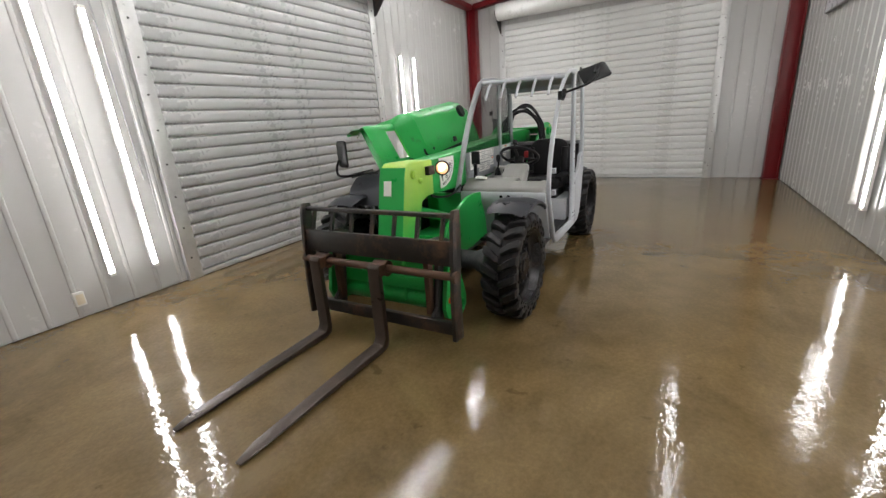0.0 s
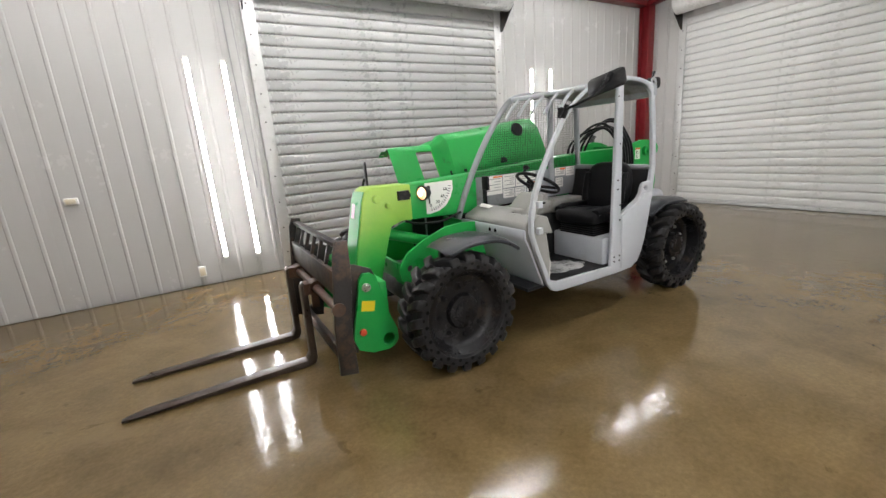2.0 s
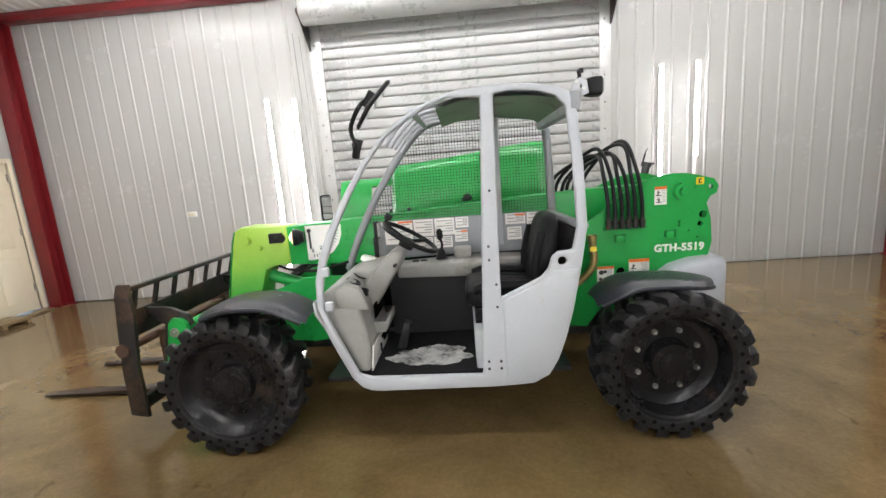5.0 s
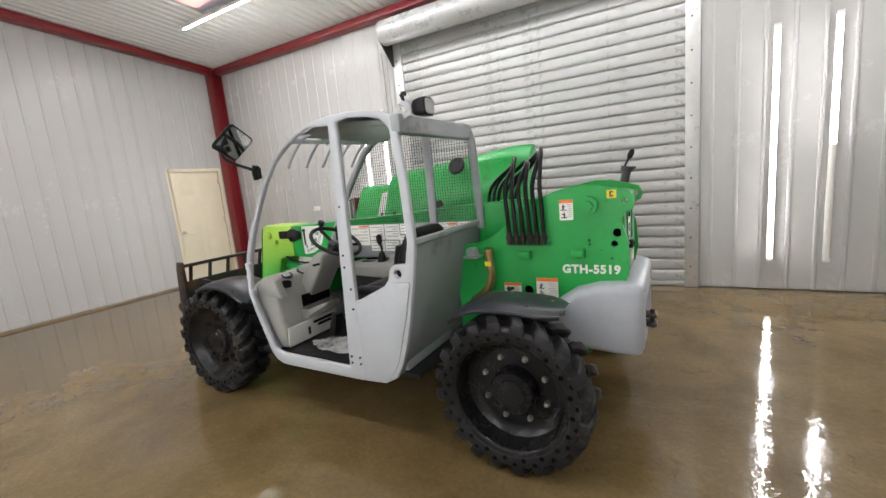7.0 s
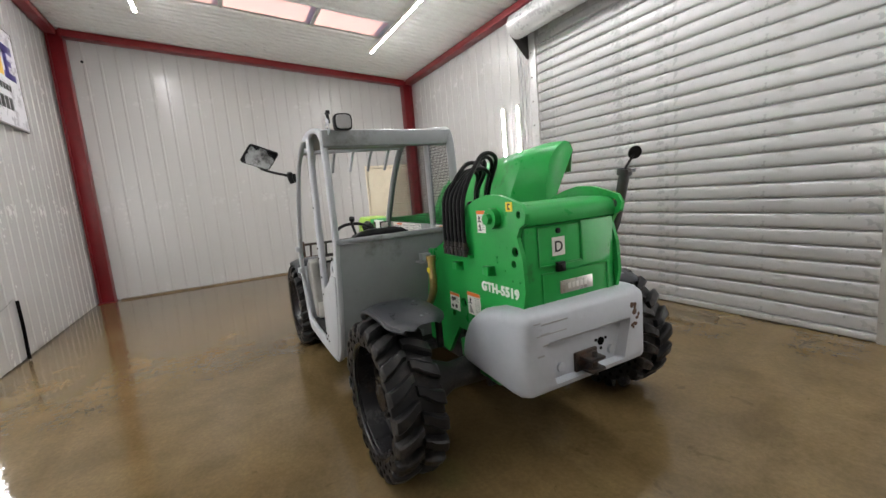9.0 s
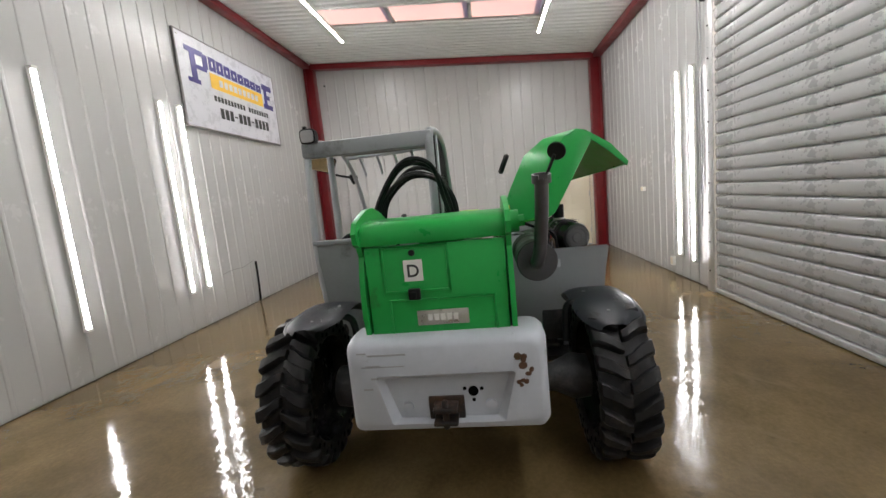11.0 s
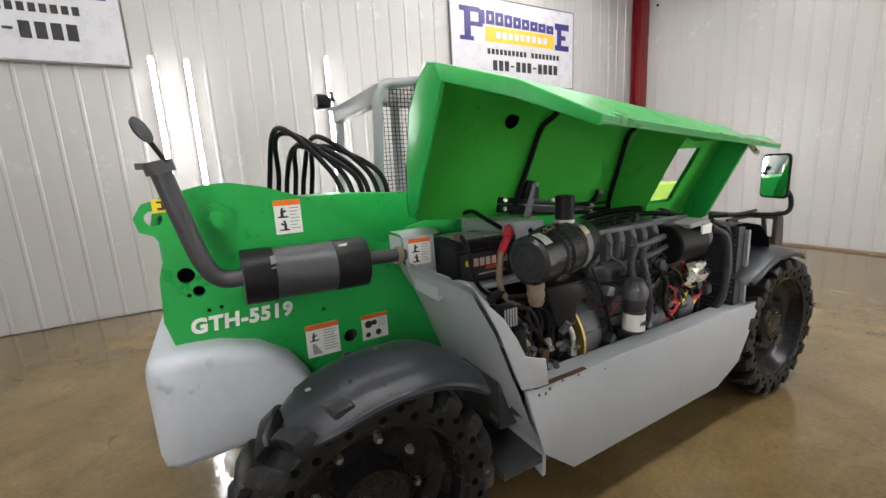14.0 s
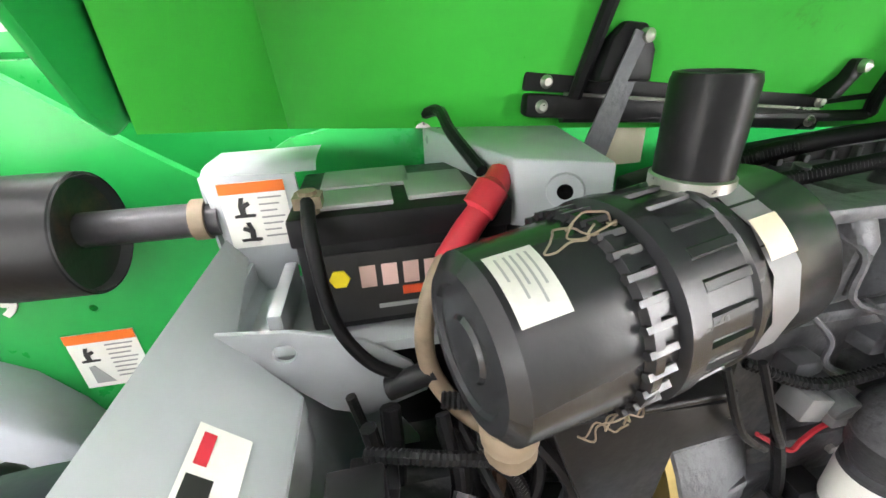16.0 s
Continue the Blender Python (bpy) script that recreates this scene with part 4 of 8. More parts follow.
part("belly", bm, ENGINE, tele, "dark underbody plates", bevel=0.01)


def fender(x, y0, y1, front, side, droop=0.12, lip=0.045, top=0.842, tail_drop=0.086):
    """A thin curved mudguard over a wheel, drooping at both ends."""
    bm = bmesh.new()
    n, m = 26, 10
    grid = []
    for i in range(n + 1):
        u = i / n
        xx = x + (-0.30 + 0.60 * u if front else -0.262 + 0.632 * u)
        if front:
            z = top - 0.115 * max(0, (0.50 - u) / 0.50) ** 2.0 - 0.055 * max(0, (u - 0.62) / 0.38) ** 2
        else:
            z = top - tail_drop * max(0, (0.54 - u) / 0.54) ** 2.0 - droop * max(0, (u - 0.60) / 0.40) ** 2
        row = []
        for j in range(m + 1):
            v = j / m
            w = 1 - 0.16 * (2 * u - 1) ** 8
            if not front:
                w = math.sqrt(max(0.05, 1 - max(0, (0.24 - u) / 0.24) ** 2 * 0.80 - max(0, (u - 0.80) / 0.20) ** 2 * 0.55))
            yy = (y0 + y1) / 2 + (v - 0.5) * (y1 - y0) * w
            dip = (0.026 if front else lip) * abs(2 * v - 1) ** 4 * (1 if side * (v - 0.5) > 0 else 0.6)
            row.append(bm.verts.new((xx, yy, z - dip)))
        grid.append(row)
    for a, c in zip(grid, grid[1:]):
        for j in range(m):
            bm.faces.new((a[j], c[j], c[j + 1], a[j + 1]))
    bmesh.ops.solidify(bm, geom=bm.faces[:], thickness=0.014)
    outer = [v.co.copy() for v in (row[m if side > 0 else 0] for row in grid)]
    f = part("fender", bm, FENDER, tele, "glossy black plastic mudguard")
    bm = bmesh.new()
    tube(bm, [p + Vector((0, side * 0.002, -0.010)) for p in outer[1:-1]], 0.013, 8, 0)
    part("rolled_edge", bm, FENDER, f)
    ya = y0 if side > 0 else y1
    bm = bmesh.new()
    tube(bm, [(x - 0.02, ya - side * 0.03, 0.60), (x - 0.02, ya - side * 0.02, 0.78), (x - 0.02, ya + side * 0.05, top - 0.04), (x - 0.02, ya + side * 0.16, top - 0.035)], 0.020, 10)
    part("bracket", bm, BLACK, f)
    for dx, dy, dz in ((-0.12, 0.0, -0.008), (0.14, 0.0, -0.008)) if front else ((-0.184, 0.012, -0.46 * tail_drop), (0.048, 0.075, 0.0)):
        bm = bmesh.new()
        turned(bm, [(0, 0.010), (0.003, 0.008), (0.006, 0)], (x + dx, (y0 + y1) / 2 - side * dy, top + dz), (0, 0, 1), 7)
        part("fastener", bm, STRAP, f)
    return f


fender(1.02, 0.645, 0.955, True, 1, top=0.895)
fender(1.02, -0.945, -0.635, True, -1, top=0.895)
fender(-1.235, 0.585, 0.885, False, 1, 0.11, 0.025, 0.862, 0.03)
fender(-1.20, -0.930, -0.610, False, -1)

# tail: two green side plates, rear door and counterweight
TAIL = [(-1.70, 0.55), (-1.715, 0.82), (-1.745, 0.95), (-1.735, 1.10), (-1.705, 1.20), (-1.728, 1.243), (-1.765, 1.260), (-1.775, 1.305), (-1.748, 1.348),
        (-1.66, 1.375), (-1.58, 1.395), (-1.48, 1.40), (-1.38, 1.38), (-1.28, 1.345), (-1.20, 1.305), (-1.13, 1.25), (-1.05, 1.185), (-0.96, 1.12),
        (-0.88, 1.085), (-0.80, 1.075), (-0.70, 1.07), (-0.70, 0.45), (-0.95, 0.42), (-1.10, 0.62), (-1.40, 0.62), (-1.50, 0.50)]
left_holes = [circle(-1.685, 1.13, 0.024), circle(-1.67, 1.07, 0.018), circle(-1.60, 1.03, 0.006, 8), circle(-1.54, 1.09, 0.007, 8), circle(-1.54, 1.065, 0.007, 8),
              circle(-1.175, 0.785, 0.030), circle(-1.05, 0.70, 0.022), circle(-1.71, 0.985, 0.006, 8), circle(-1.655, 0.985, 0.007, 8), circle(-1.725, 1.302, 0.017)]
right_holes = [circle(-1.66, 1.10, 0.027), circle(-1.63, 1.04, 0.019), circle(-1.60, 1.10, 0.007, 8), circle(-1.66, 1.03, 0.007, 8), circle(-1.57, 0.97, 0.007, 8), circle(-1.61, 0.965, 0.007, 8),
               circle(-1.12, 0.745, 0.030), circle(-1.22, 0.885, 0.008, 8), circle(-1.722, 1.300, 0.025), circle(-1.62, 0.83, 0.012, 8)]
for y0, y1, holes in ((0.318, 0.340, left_holes), (-0.305, -0.283, right_holes)):
    tail = part("tail_plate", plate(bmesh.new(), TAIL, holes, y0, y1), GREEN, tele, "green painted steel plate", smooth=30)
    # black sheet added behind the plate's holes to keep them dark
    part("backing", boxes((-1.70, -1.12, y0 - 0.03 if y0 > 0 else y1 + 0.02, y0 - 0.02 if y0 > 0 else y1 + 0.03, 0.66, 1.18)), HOLE, tail)
part("tail_deck", boxes((-1.70, -0.75, -0.283, 0.318, 0.50, 0.56), (-1.10, -1.08, -0.28, 0.315, 0.5, 1.0)), ENGINE, tele, "dark inner deck")
bm = bmesh.new()
prof = [(-1.725, 1.245), (-1.735, 1.275), (-1.725, 1.315), (-1.695, 1.335), (-1.64, 1.342), (-1.50, 1.345), (-1.50, 1.33), (-1.63, 1.327), (-1.69, 1.32), (-1.712, 1.30), (-1.715, 1.25)]
plate(bm, prof, [], -0.283, 0.318)
part("tail_top", bm, GREEN, tele, "rounded green cover sheet", smooth=50)
for yc in (-0.33, 0.355):
    bm = bmesh.new()
    turned(bm, [(-0.02, 0.0), (-0.02, 0.05), (0.02, 0.05), (0.02, 0.0)], (-1.543, yc, 1.285), (0, 1, 0), 20)
    turned(bm, [(-0.045, 0.0), (-0.045, 0.028), (0.045, 0.028), (0.045, 0.0)], (-1.543, yc, 1.285), (0, 1, 0), 6)
    part("pivot_pin", bm, GREEN, tele)

rear_door = part("rear_door", boxes((-1.722, -1.700, -0.276, 0.311, 0.80, 1.238)), GREEN, tele, "green rear access door", bevel=0.006)
bm = bmesh.new()
for a in ((-0.042, 0.238, 1.04, 1.048), (-0.042, 0.238, 1.226, 1.234), (-0.042, -0.034, 1.04, 1.234), (0.230, 0.238, 1.04, 1.234),
          (-0.225, 0.222, 0.842, 0.850), (-0.225, 0.222, 1.002, 1.010), (-0.225, -0.217, 0.842, 1.010), (0.214, 0.222, 0.842, 1.010)):
    box(bm, -1.729, -1.7215, a[0], a[1], a[2], a[3])
part("pressed_rib", bm, GREEN, rear_door, bevel=0.003)
part("latch", boxes((-1.745, -1.722, 0.085, 0.135, 1.008, 1.055), (-1.752, -1.745, 0.10, 0.12, 1.015, 1.045)), BLACK, rear_door, "black latch", bevel=0.005)
bm = bmesh.new()
turned(bm, [(0, 0.014), (0.008, 0.013), (0.010, 0.0)], (-1.722, 0.108, 1.205), (-1, 0, 0), 14)
part("lock", bm, BLACK, rear_door)
part("fuel_sticker", boxes((-1.7245, -1.722, 0.068, 0.148, 1.085, 1.175)), WHITE, rear_door, "white sticker with a black letter D", smooth=0)
text_mesh("letter", "D", 0.075, INK, Matrix(((0, 0, -1, -1.7245), (-1, 0, 0, 0.137), (0, 1, 0, 1.104), (0, 0, 0, 1))), rear_door, bold=0.001)
part("badge", boxes((-1.730, -1.7225, -0.108, 0.110, 0.893, 0.958)), ZINC, rear_door, "worn metal badge", bevel=0.006)
for k in range(5):
    part("badge_mark", boxes((-1.7325, -1.730, 0.045 - k * 0.027, 0.064 - k * 0.027, 0.913, 0.940)), WHITE, rear_door, smooth=0)

# counterweight: a rounded casting with a recessed tow panel
def counterweight():
    bm = bmesh.new()
    n = 14
    secs = []
    for x, half, z0, z1 in ((-1.305, 0.420, 0.505, 0.61), (-1.33, 0.425, 0.495, 0.670), (-1.39, 0.428, 0.490, 0.757), (-1.49, 0.43, 0.485, 0.825), (-1.61, 0.428, 0.475, 0.858), (-1.71, 0.425, 0.465, 0.865), (-1.775, 0.418, 0.46, 0.862), (-1.818, 0.402, 0.47, 0.850), (-1.832, 0.38, 0.50, 0.825)):
        ring = []
        r = 0.055
        for cx, cz, a0 in ((half - r, z1 - r, 0), (-half + r, z1 - r, 90), (-half + r * 0.6, z0 + r * 0.6, 180), (half - r * 0.6, z0 + r * 0.6, 270)):
            rr = r if a0 < 180 else r * 0.6
            for k in range(4):
                a = radians(a0 + k * 30)
                ring.append(bm.verts.new((x, 0.008 + cx + rr * math.cos(a), cz + rr * math.sin(a))))
        secs.append(ring)
    for a, c in zip(secs, secs[1:]):
        for i in range(len(a)):
            j = (i + 1) % len(a)
            bm.faces.new((a[i], a[j], c[j], c[i]))
    bm.faces.new(secs[0][::-1])
    # the tow recess: a sunken panel with sloping sides
    prev = secs[-1]
    for x, grow in ((-1.833, 0.0), (-1.790, -0.028)):
        ring = []
        for y, z, sy, sz in ((0.285, 0.70, 1, 1), (-0.265, 0.70, -1, 1), (-0.215, 0.512, -1, -1), (0.235, 0.512, 1, -1)):
            for k in range(4):
                a = radians({(1, 1): 0, (-1, 1): 90, (-1, -1): 180, (1, -1): 270}[sy, sz] + k * 30)
                ring.append(bm.verts.new((x, y + sy * grow + 0.012 * math.cos(a), z + sz * grow * (1 if sz > 0 else 0.2) + 0.012 * math.sin(a))))
        for i in range(16):
            j = (i + 1) % 16
            bm.faces.new((prev[i], prev[j], ring[j], ring[i]))
        prev = ring
    bm.faces.new(prev)
    return bm


for y0, y1 in ((-0.335, -0.255), (0.27, 0.35)):
    bm = plate(bmesh.new(), [(-1.56, 0.47), (-1.50, 0.40), (-1.20, 0.40), (-1.12, 0.46), (-1.12, 0.56), (-1.56, 0.56)], [circle(-1.44, 0.44, 0.018, 12)], y0, y1)
    part("chassis_rail", bm, GREEN, tele, "green chassis rail end", bevel=0.008)
weight = part("counterweight", counterweight(), CAST_GREY, tele, "scuffed grey cast counterweight", smooth=45)
for y0, y1, z0, z1 in ((0.17, 0.35, 0.752, 0.757), (0.27, 0.33, 0.758, 0.762), (0.325, 0.365, 0.812, 0.818)):
    part("scuff", boxes((-1.8345, -1.825, y0, y1, z0, z1)), INK_GREY, weight, "dark scrape in the paint", smooth=0)
bm = boxes((-1.88, -1.79, -0.035, 0.065, 0.565, 0.583), (-1.88, -1.79, -0.035, 0.065, 0.510, 0.528), (-1.805, -1.786, -0.06, 0.09, 0.50, 0.60))
rod(bm, (-1.855, 0.015, 0.49), (-1.855, 0.015, 0.61), 0.014, seg=12)
part("tow_hitch", bm, IRON, weight, "rusty worn steel tow hitch with a pin", bevel=0.006)
for y in (0.18, -0.17):
    bm = bmesh.new()
    turned(bm, [(0, 0.024), (0.012, 0.022), (0.016, 0.0)], (-1.790, y, 0.555), (-1, 0, 0), 16)
    part("plug", bm, CAST_GREY, weight)
# raised black discs stand for the shade in the casting's holes
bm = bmesh.new()
turned(bm, [(0, 0.022), (0.004, 0.022), (0.004, 0.0)], (-1.790, -0.10, 0.615), (-1, 0, 0), 12)
for dy, dz in ((-0.035, 0.01), (0.035, 0.012), (0.0, -0.038)):
    turned(bm, [(0, 0.008), (0.004, 0.008), (0.004, 0.0)], (-1.790, -0.10 + dy, 0.615 + dz), (-1, 0, 0), 8)
part("hole", bm, HOLE, weight)
for y, z, w, h in ((-0.31, 0.75, 0.035, 0.06), (-0.335, 0.70, 0.02, 0.05), (-0.30, 0.66, 0.03, 0.025)):
    bm = bmesh.new()
    for k in range(5):
        turned(bm, [(0, random.uniform(0.25, 0.5) * w), (0.002, 0.0)], (-1.8335, y + random.uniform(-w, w) * 0.6, z + random.uniform(-h, h) * 0.6), (-1, 0, 0), 7)
    part("chipped_paint", bm, RUST, weight, "rust where paint has chipped")
for y, z, ln in ((0.24, 0.80, 0.16), (0.30, 0.70, 0.03), (0.33, 0.655, 0.04)):
    part("scrape", boxes((-1.834, -1.8325, y - ln / 2, y + ln / 2, z, z + 0.008)), INK_GREY, weight, smooth=0)
weight.location.x = 0.018


# stickers: white plates with a coloured head and printed bars
def sticker(x, y, z, w, h, out, parent, head=ORANGE, style=0):
    """Upright sticker on a plate facing out = +1 (left side) or -1 (right side); x, z its middle."""
    y0, y1 = sorted((y, y + out * 0.002))
    s = part("sticker", boxes((x - w / 2, x + w / 2, y0, y1, z - h / 2, z + h / 2)), WHITE, parent, "white safety sticker", smooth=0)
    y0, y1 = sorted((y + out * 0.002, y + out * 0.003))
    if head:
        part("sticker_head", boxes((x - w / 2, x + w / 2, y0, y1, z + h * 0.34, z + h / 2)), head, s, smooth=0)

    def picture(cx, cz, size, turn):
        pts = [(-0.5, -0.5), (0.45, -0.5), (0.5, -0.36), (0.05, -0.34), (0.02, -0.05), (0.32, 0.12), (0.24, 0.30), (-0.02, 0.18), (0.10, 0.5), (-0.12, 0.5), (-0.25, 0.05), (-0.22, -0.32), (-0.5, -0.36)]
        part("pictogram", plate(bmesh.new(), [(x + w * cx + turn * px * size, z + h * cz + pz * size) for px, pz in pts], [], y0, y1), INK, s, smooth=0)

    def print_line(u0, u1, v, thick=0.012):
        part("print_line", boxes((x + w * u0, x + w * u1, y0, y1, z + h * (v - thick), z + h * (v + thick))), INK_GREY, s, smooth=0)

    flip = -out
    col = sorted((flip * 0.06, flip * 0.42))
    if style == 0:
        picture(-flip * 0.18, 0.13, h * 0.30, flip)
        picture(-flip * 0.18, -0.25, h * 0.30, -flip)
        for k in range(7):
            print_line(col[0], col[1] - 0.05 * (k % 3), 0.26 - k * 0.10)
    elif style == 1:
        picture(-flip * 0.26, 0.12, h * 0.26, flip)
        part("pictogram", plate(bmesh.new(), [(x - w * flip * 0.34, z - h * 0.10), (x - w * flip * 0.26, z - h * 0.08), (x - w * flip * 0.06, z - h * 0.42), (x - w * flip * 0.34, z - h * 0.42)], [], y0, y1), INK_GREY, s, smooth=0)
        for k in range(8):
            print_line(col[0] - 0.04, col[1] - 0.04 * (k % 3), 0.27 - k * 0.085)
    else:
        for cx, cz, r in ((-0.24, 0.12, 0.15), (-0.02, 0.16, 0.11), (-0.28, -0.30, 0.10), (0.12, -0.26, 0.12)):
            bm = bmesh.new()
            rod(bm, (x + flip * w * cx, y + out * 0.002, z + h * cz), (x + flip * w * cx, y + out * 0.003, z + h * cz), h * r, seg=12)
            part("pictogram", bm, INK, s, smooth=0)
        for k in range(4):
            print_line(col[0] + 0.04, col[1], 0.27 - k * 0.09)
    return s


sticker(-1.42, 0.340, 1.265, 0.075, 0.115, 1, tele, style=0)
sticker(-1.29, 0.340, 0.80, 0.13, 0.13, 1, tele, style=1)
sticker(-1.075, 0.340, 0.775, 0.11, 0.105, 1, tele, style=2)
sticker(-1.31, -0.305, 1.265, 0.095, 0.125, -1, tele, style=0)
sticker(-1.235, -0.305, 0.762, 0.13, 0.135, -1, tele, style=1)
sticker(-1.015, -0.305, 0.765, 0.115, 0.11, -1, tele, style=2)
for yy, o in ((0.340, 1), (-0.305, -1)):
    xx = -1.66 if o > 0 else -1.695
    y0, y1 = sorted((yy, yy + o * 0.002))
    s = part("hook_sticker", boxes((xx - 0.024, xx + 0.024, y0, y1, 1.318, 1.362)), YELLOW, tele, "small yellow lifting-point sticker", smooth=0)
    y0, y1 = sorted((yy + o * 0.002, yy + o * 0.003))
    part("sticker_print", boxes((xx - 0.010, xx + 0.010, y0, y1, 1.326, 1.334), (xx + 0.002, xx + 0.010, y0, y1, 1.334, 1.354), (xx - 0.010, xx + 0.004, y0, y1, 1.348, 1.355)), INK, s, smooth=0)
text_mesh("model_lettering", "GTH-5519", 0.066, WHITE, Matrix(((-1, 0, 0, -1.385), (0, 0, 1, 0.342), (0, 1, 0, 0.903), (0, 0, 0, 1))), tele, bold=0.0026)
text_mesh("model_lettering", "GTH-5519", 0.071, WHITE, Matrix(((1, 0, 0, -1.675), (0, 0, -1, -0.307), (0, 1, 0, 0.893), (0, 0, 0, 1))), tele, shear=0.10, bold=0.0030)
for x, z in ((-1.17, 1.0), (-1.48, 1.01)):
    part("lug", boxes((x - 0.035, x + 0.035, 0.340, 0.375, z - 0.012, z + 0.03), (x - 0.035, x - 0.015, 0.340, 0.385, z - 0.012, z + 0.035)), GREEN, tele, bevel=0.004)

# hydraulic hoses arching over the left plate
for k in range(6):
    x = -1.085 - k * 0.042
    lift = 1.49 + 0.030 * math.sin(k * 1.7) + 0.010 * k
    bm = bmesh.new()
    tube(bm, [(x, 0.375, 1.135), (x + 0.005, 0.372, 1.26), (x + 0.02, 0.34, 1.42), (x + 0.01 + 0.03 * (k % 2), 0.20, lift + 0.05), (x + 0.10, 0.06, lift + 0.03), (x + 0.26, -0.02 + 0.02 * (k % 3), 1.40), (x + 0.30, -0.03, 1.20)], 0.0125, 10)
    h = part("hydraulic_hose", bm, HOSE, tele, "black hydraulic hose")
    bm = bmesh.new()
    turned(bm, [(0, 0.012), (0.0, 0.018), (0.03, 0.018), (0.032, 0.021), (0.05, 0.021), (0.052, 0.016), (0.075, 0.016), (0.075, 0.0)], (x, 0.375, 1.075), (0, 0, 1), 8)
    part("fitting", bm, IRON, h, "dark steel hose fitting")
bm = boxes((-1.33, -1.06, 0.342, 0.372, 1.065, 1.085))
part("hose_rail", bm, GREEN, tele, bevel=0.004)

# boom
bm = bmesh.new()
prof = [(-1.58, 1.20), (-1.58, 1.30), (-1.45, 1.325), (-1.0, 1.325), (0.20, 1.25), (1.17, 1.205), (1.17, 0.93), (0.60, 0.905), (0.0, 0.935), (-1.2, 1.05)]
plate(bm, prof, [], -0.105, 0.10)
boom = part("boom", bm, GREEN, tele, "green boom beam", bevel=0.008)
bm = bmesh.new()
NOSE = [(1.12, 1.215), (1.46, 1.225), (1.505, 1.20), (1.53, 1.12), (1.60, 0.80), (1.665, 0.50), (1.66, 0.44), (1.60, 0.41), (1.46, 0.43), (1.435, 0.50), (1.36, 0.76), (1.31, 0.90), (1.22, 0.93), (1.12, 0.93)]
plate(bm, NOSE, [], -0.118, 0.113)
nose = part("boom_head", bm, LIME, tele, "yellow-green boom head, greener towards the bottom", bevel=0.012)
part("front_face", plate(bmesh.new(), [(1.508, 1.195), (1.535, 1.12), (1.605, 0.80), (1.672, 0.50), (1.676, 0.50), (1.610, 0.80), (1.541, 1.12), (1.513, 1.195)], [], -0.116, 0.111), GREEN, nose, "green front plate")
part("sticker", plate(bmesh.new(), [(1.548, 1.10), (1.5715, 0.99), (1.5735, 0.99), (1.550, 1.10)], [], -0.07, 0.0), WHITE, nose, "pale sticker", smooth=0)
for x, z, r in ((1.42, 1.13, 0.034), (1.33, 1.07, 0.022)):
    bm = bmesh.new()
    turned(bm, [(0, r), (0.02, r), (0.024, r * 0.7), (0.03, r * 0.7), (0.03, 0)], (x, 0.113, z), (0, 1, 0), 16)
    part("pin", bm, LIME, nose)
bm = bmesh.new()
turned(bm, [(0, 0.028), (0.03, 0.030), (0.03, 0)], (1.16, 0.10, 1.13), (0, 1, 0), 16)
box(bm, 1.15, 1.24, 0.10, 0.15, 1.10, 1.17)
part("hose_guide", bm, BLACK, boom)
bm = bmesh.new()
turned(bm, [(0, 0.0), (0, 0.024), (0.01, 0.030), (0.05, 0.034), (0.06, 0.0)], (1.05, 0.18, 1.13), (-0.55, 0, 0), 16)
tube(bm, [(1.02, 0.10, 1.10), (1.02, 0.15, 1.10), (1.03, 0.18, 1.12)], 0.012, 8)
part("lamp_body", bm, BLACK, boom)
# load gauge on the boom
fan = [(0.985, 1.205), (0.72, 1.205), (0.722, 1.13), (0.75, 1.06), (0.80, 1.0), (0.87, 0.965), (0.96, 0.95), (0.985, 0.955)]
gauge = part("angle_gauge", plate(bmesh.new(), fan, [], 0.100, 0.104), WHITE, boom, "white boom angle gauge plate", smooth=0)
bm = bmesh.new()
for k, a in enumerate(range(5, 88, 6)):
    c, s_ = math.cos(radians(a)), math.sin(radians(a))
    for t in (0.0,):
        p = Vector((0.955 - 0.215 * s_, 0.105, 1.185 - 0.215 * c))
        q = Vector((0.955 - 0.190 * s_, 0.105, 1.185 - 0.190 * c))
        rod(bm, p, q, 0.003, seg=5)
part("tick_marks", bm, INK, gauge, smooth=0)
for words, a in (("0", 8), ("20", 30), ("40", 52), ("60", 74)):
    x = 0.955 - 0.165 * math.sin(radians(a))
    z = 1.185 - 0.165 * math.cos(radians(a))
    text_mesh("scale_number", words, 0.035, INK, Matrix(((-1, 0, 0, x + 0.02), (0, 0, 1, 0.105), (0, 1, 0, z - 0.012), (0, 0, 0, 1))), gauge, bold=0.0008, depth=0.0008)
bm = boxes((0.950, 0.962, 0.104, 0.112, 1.035, 1.175))
rod(bm, (0.956, 0.104, 1.17), (0.956, 0.116, 1.17), 0.014, seg=10)
part("pendulum", bm, INK, gauge)

# front frame under the boom
FRONT_PLATE = [(0.56, 0.46), (0.62, 0.865), (0.80, 0.88), (0.95, 0.87), (1.15, 0.80), (1.30, 0.72), (1.38, 0.62), (1.37, 0.52), (1.25, 0.44), (0.90, 0.42)]
for y0, y1 in ((0.31, 0.335), (-0.31, -0.285)):
    p = part("front_plate", plate(bmesh.new(), FRONT_PLATE, [circle(1.29, 0.60, 0.025)], y0, y1), GREEN, tele, "green front chassis plate", smooth=30)
bm = boxes((0.60, 1.30, -0.285, 0.31, 0.44, 0.50), (0.58, 0.62, -0.285, 0.31, 0.44, 0.84), (1.30, 1.33, -0.28, 0.30, 0.46, 0.62))
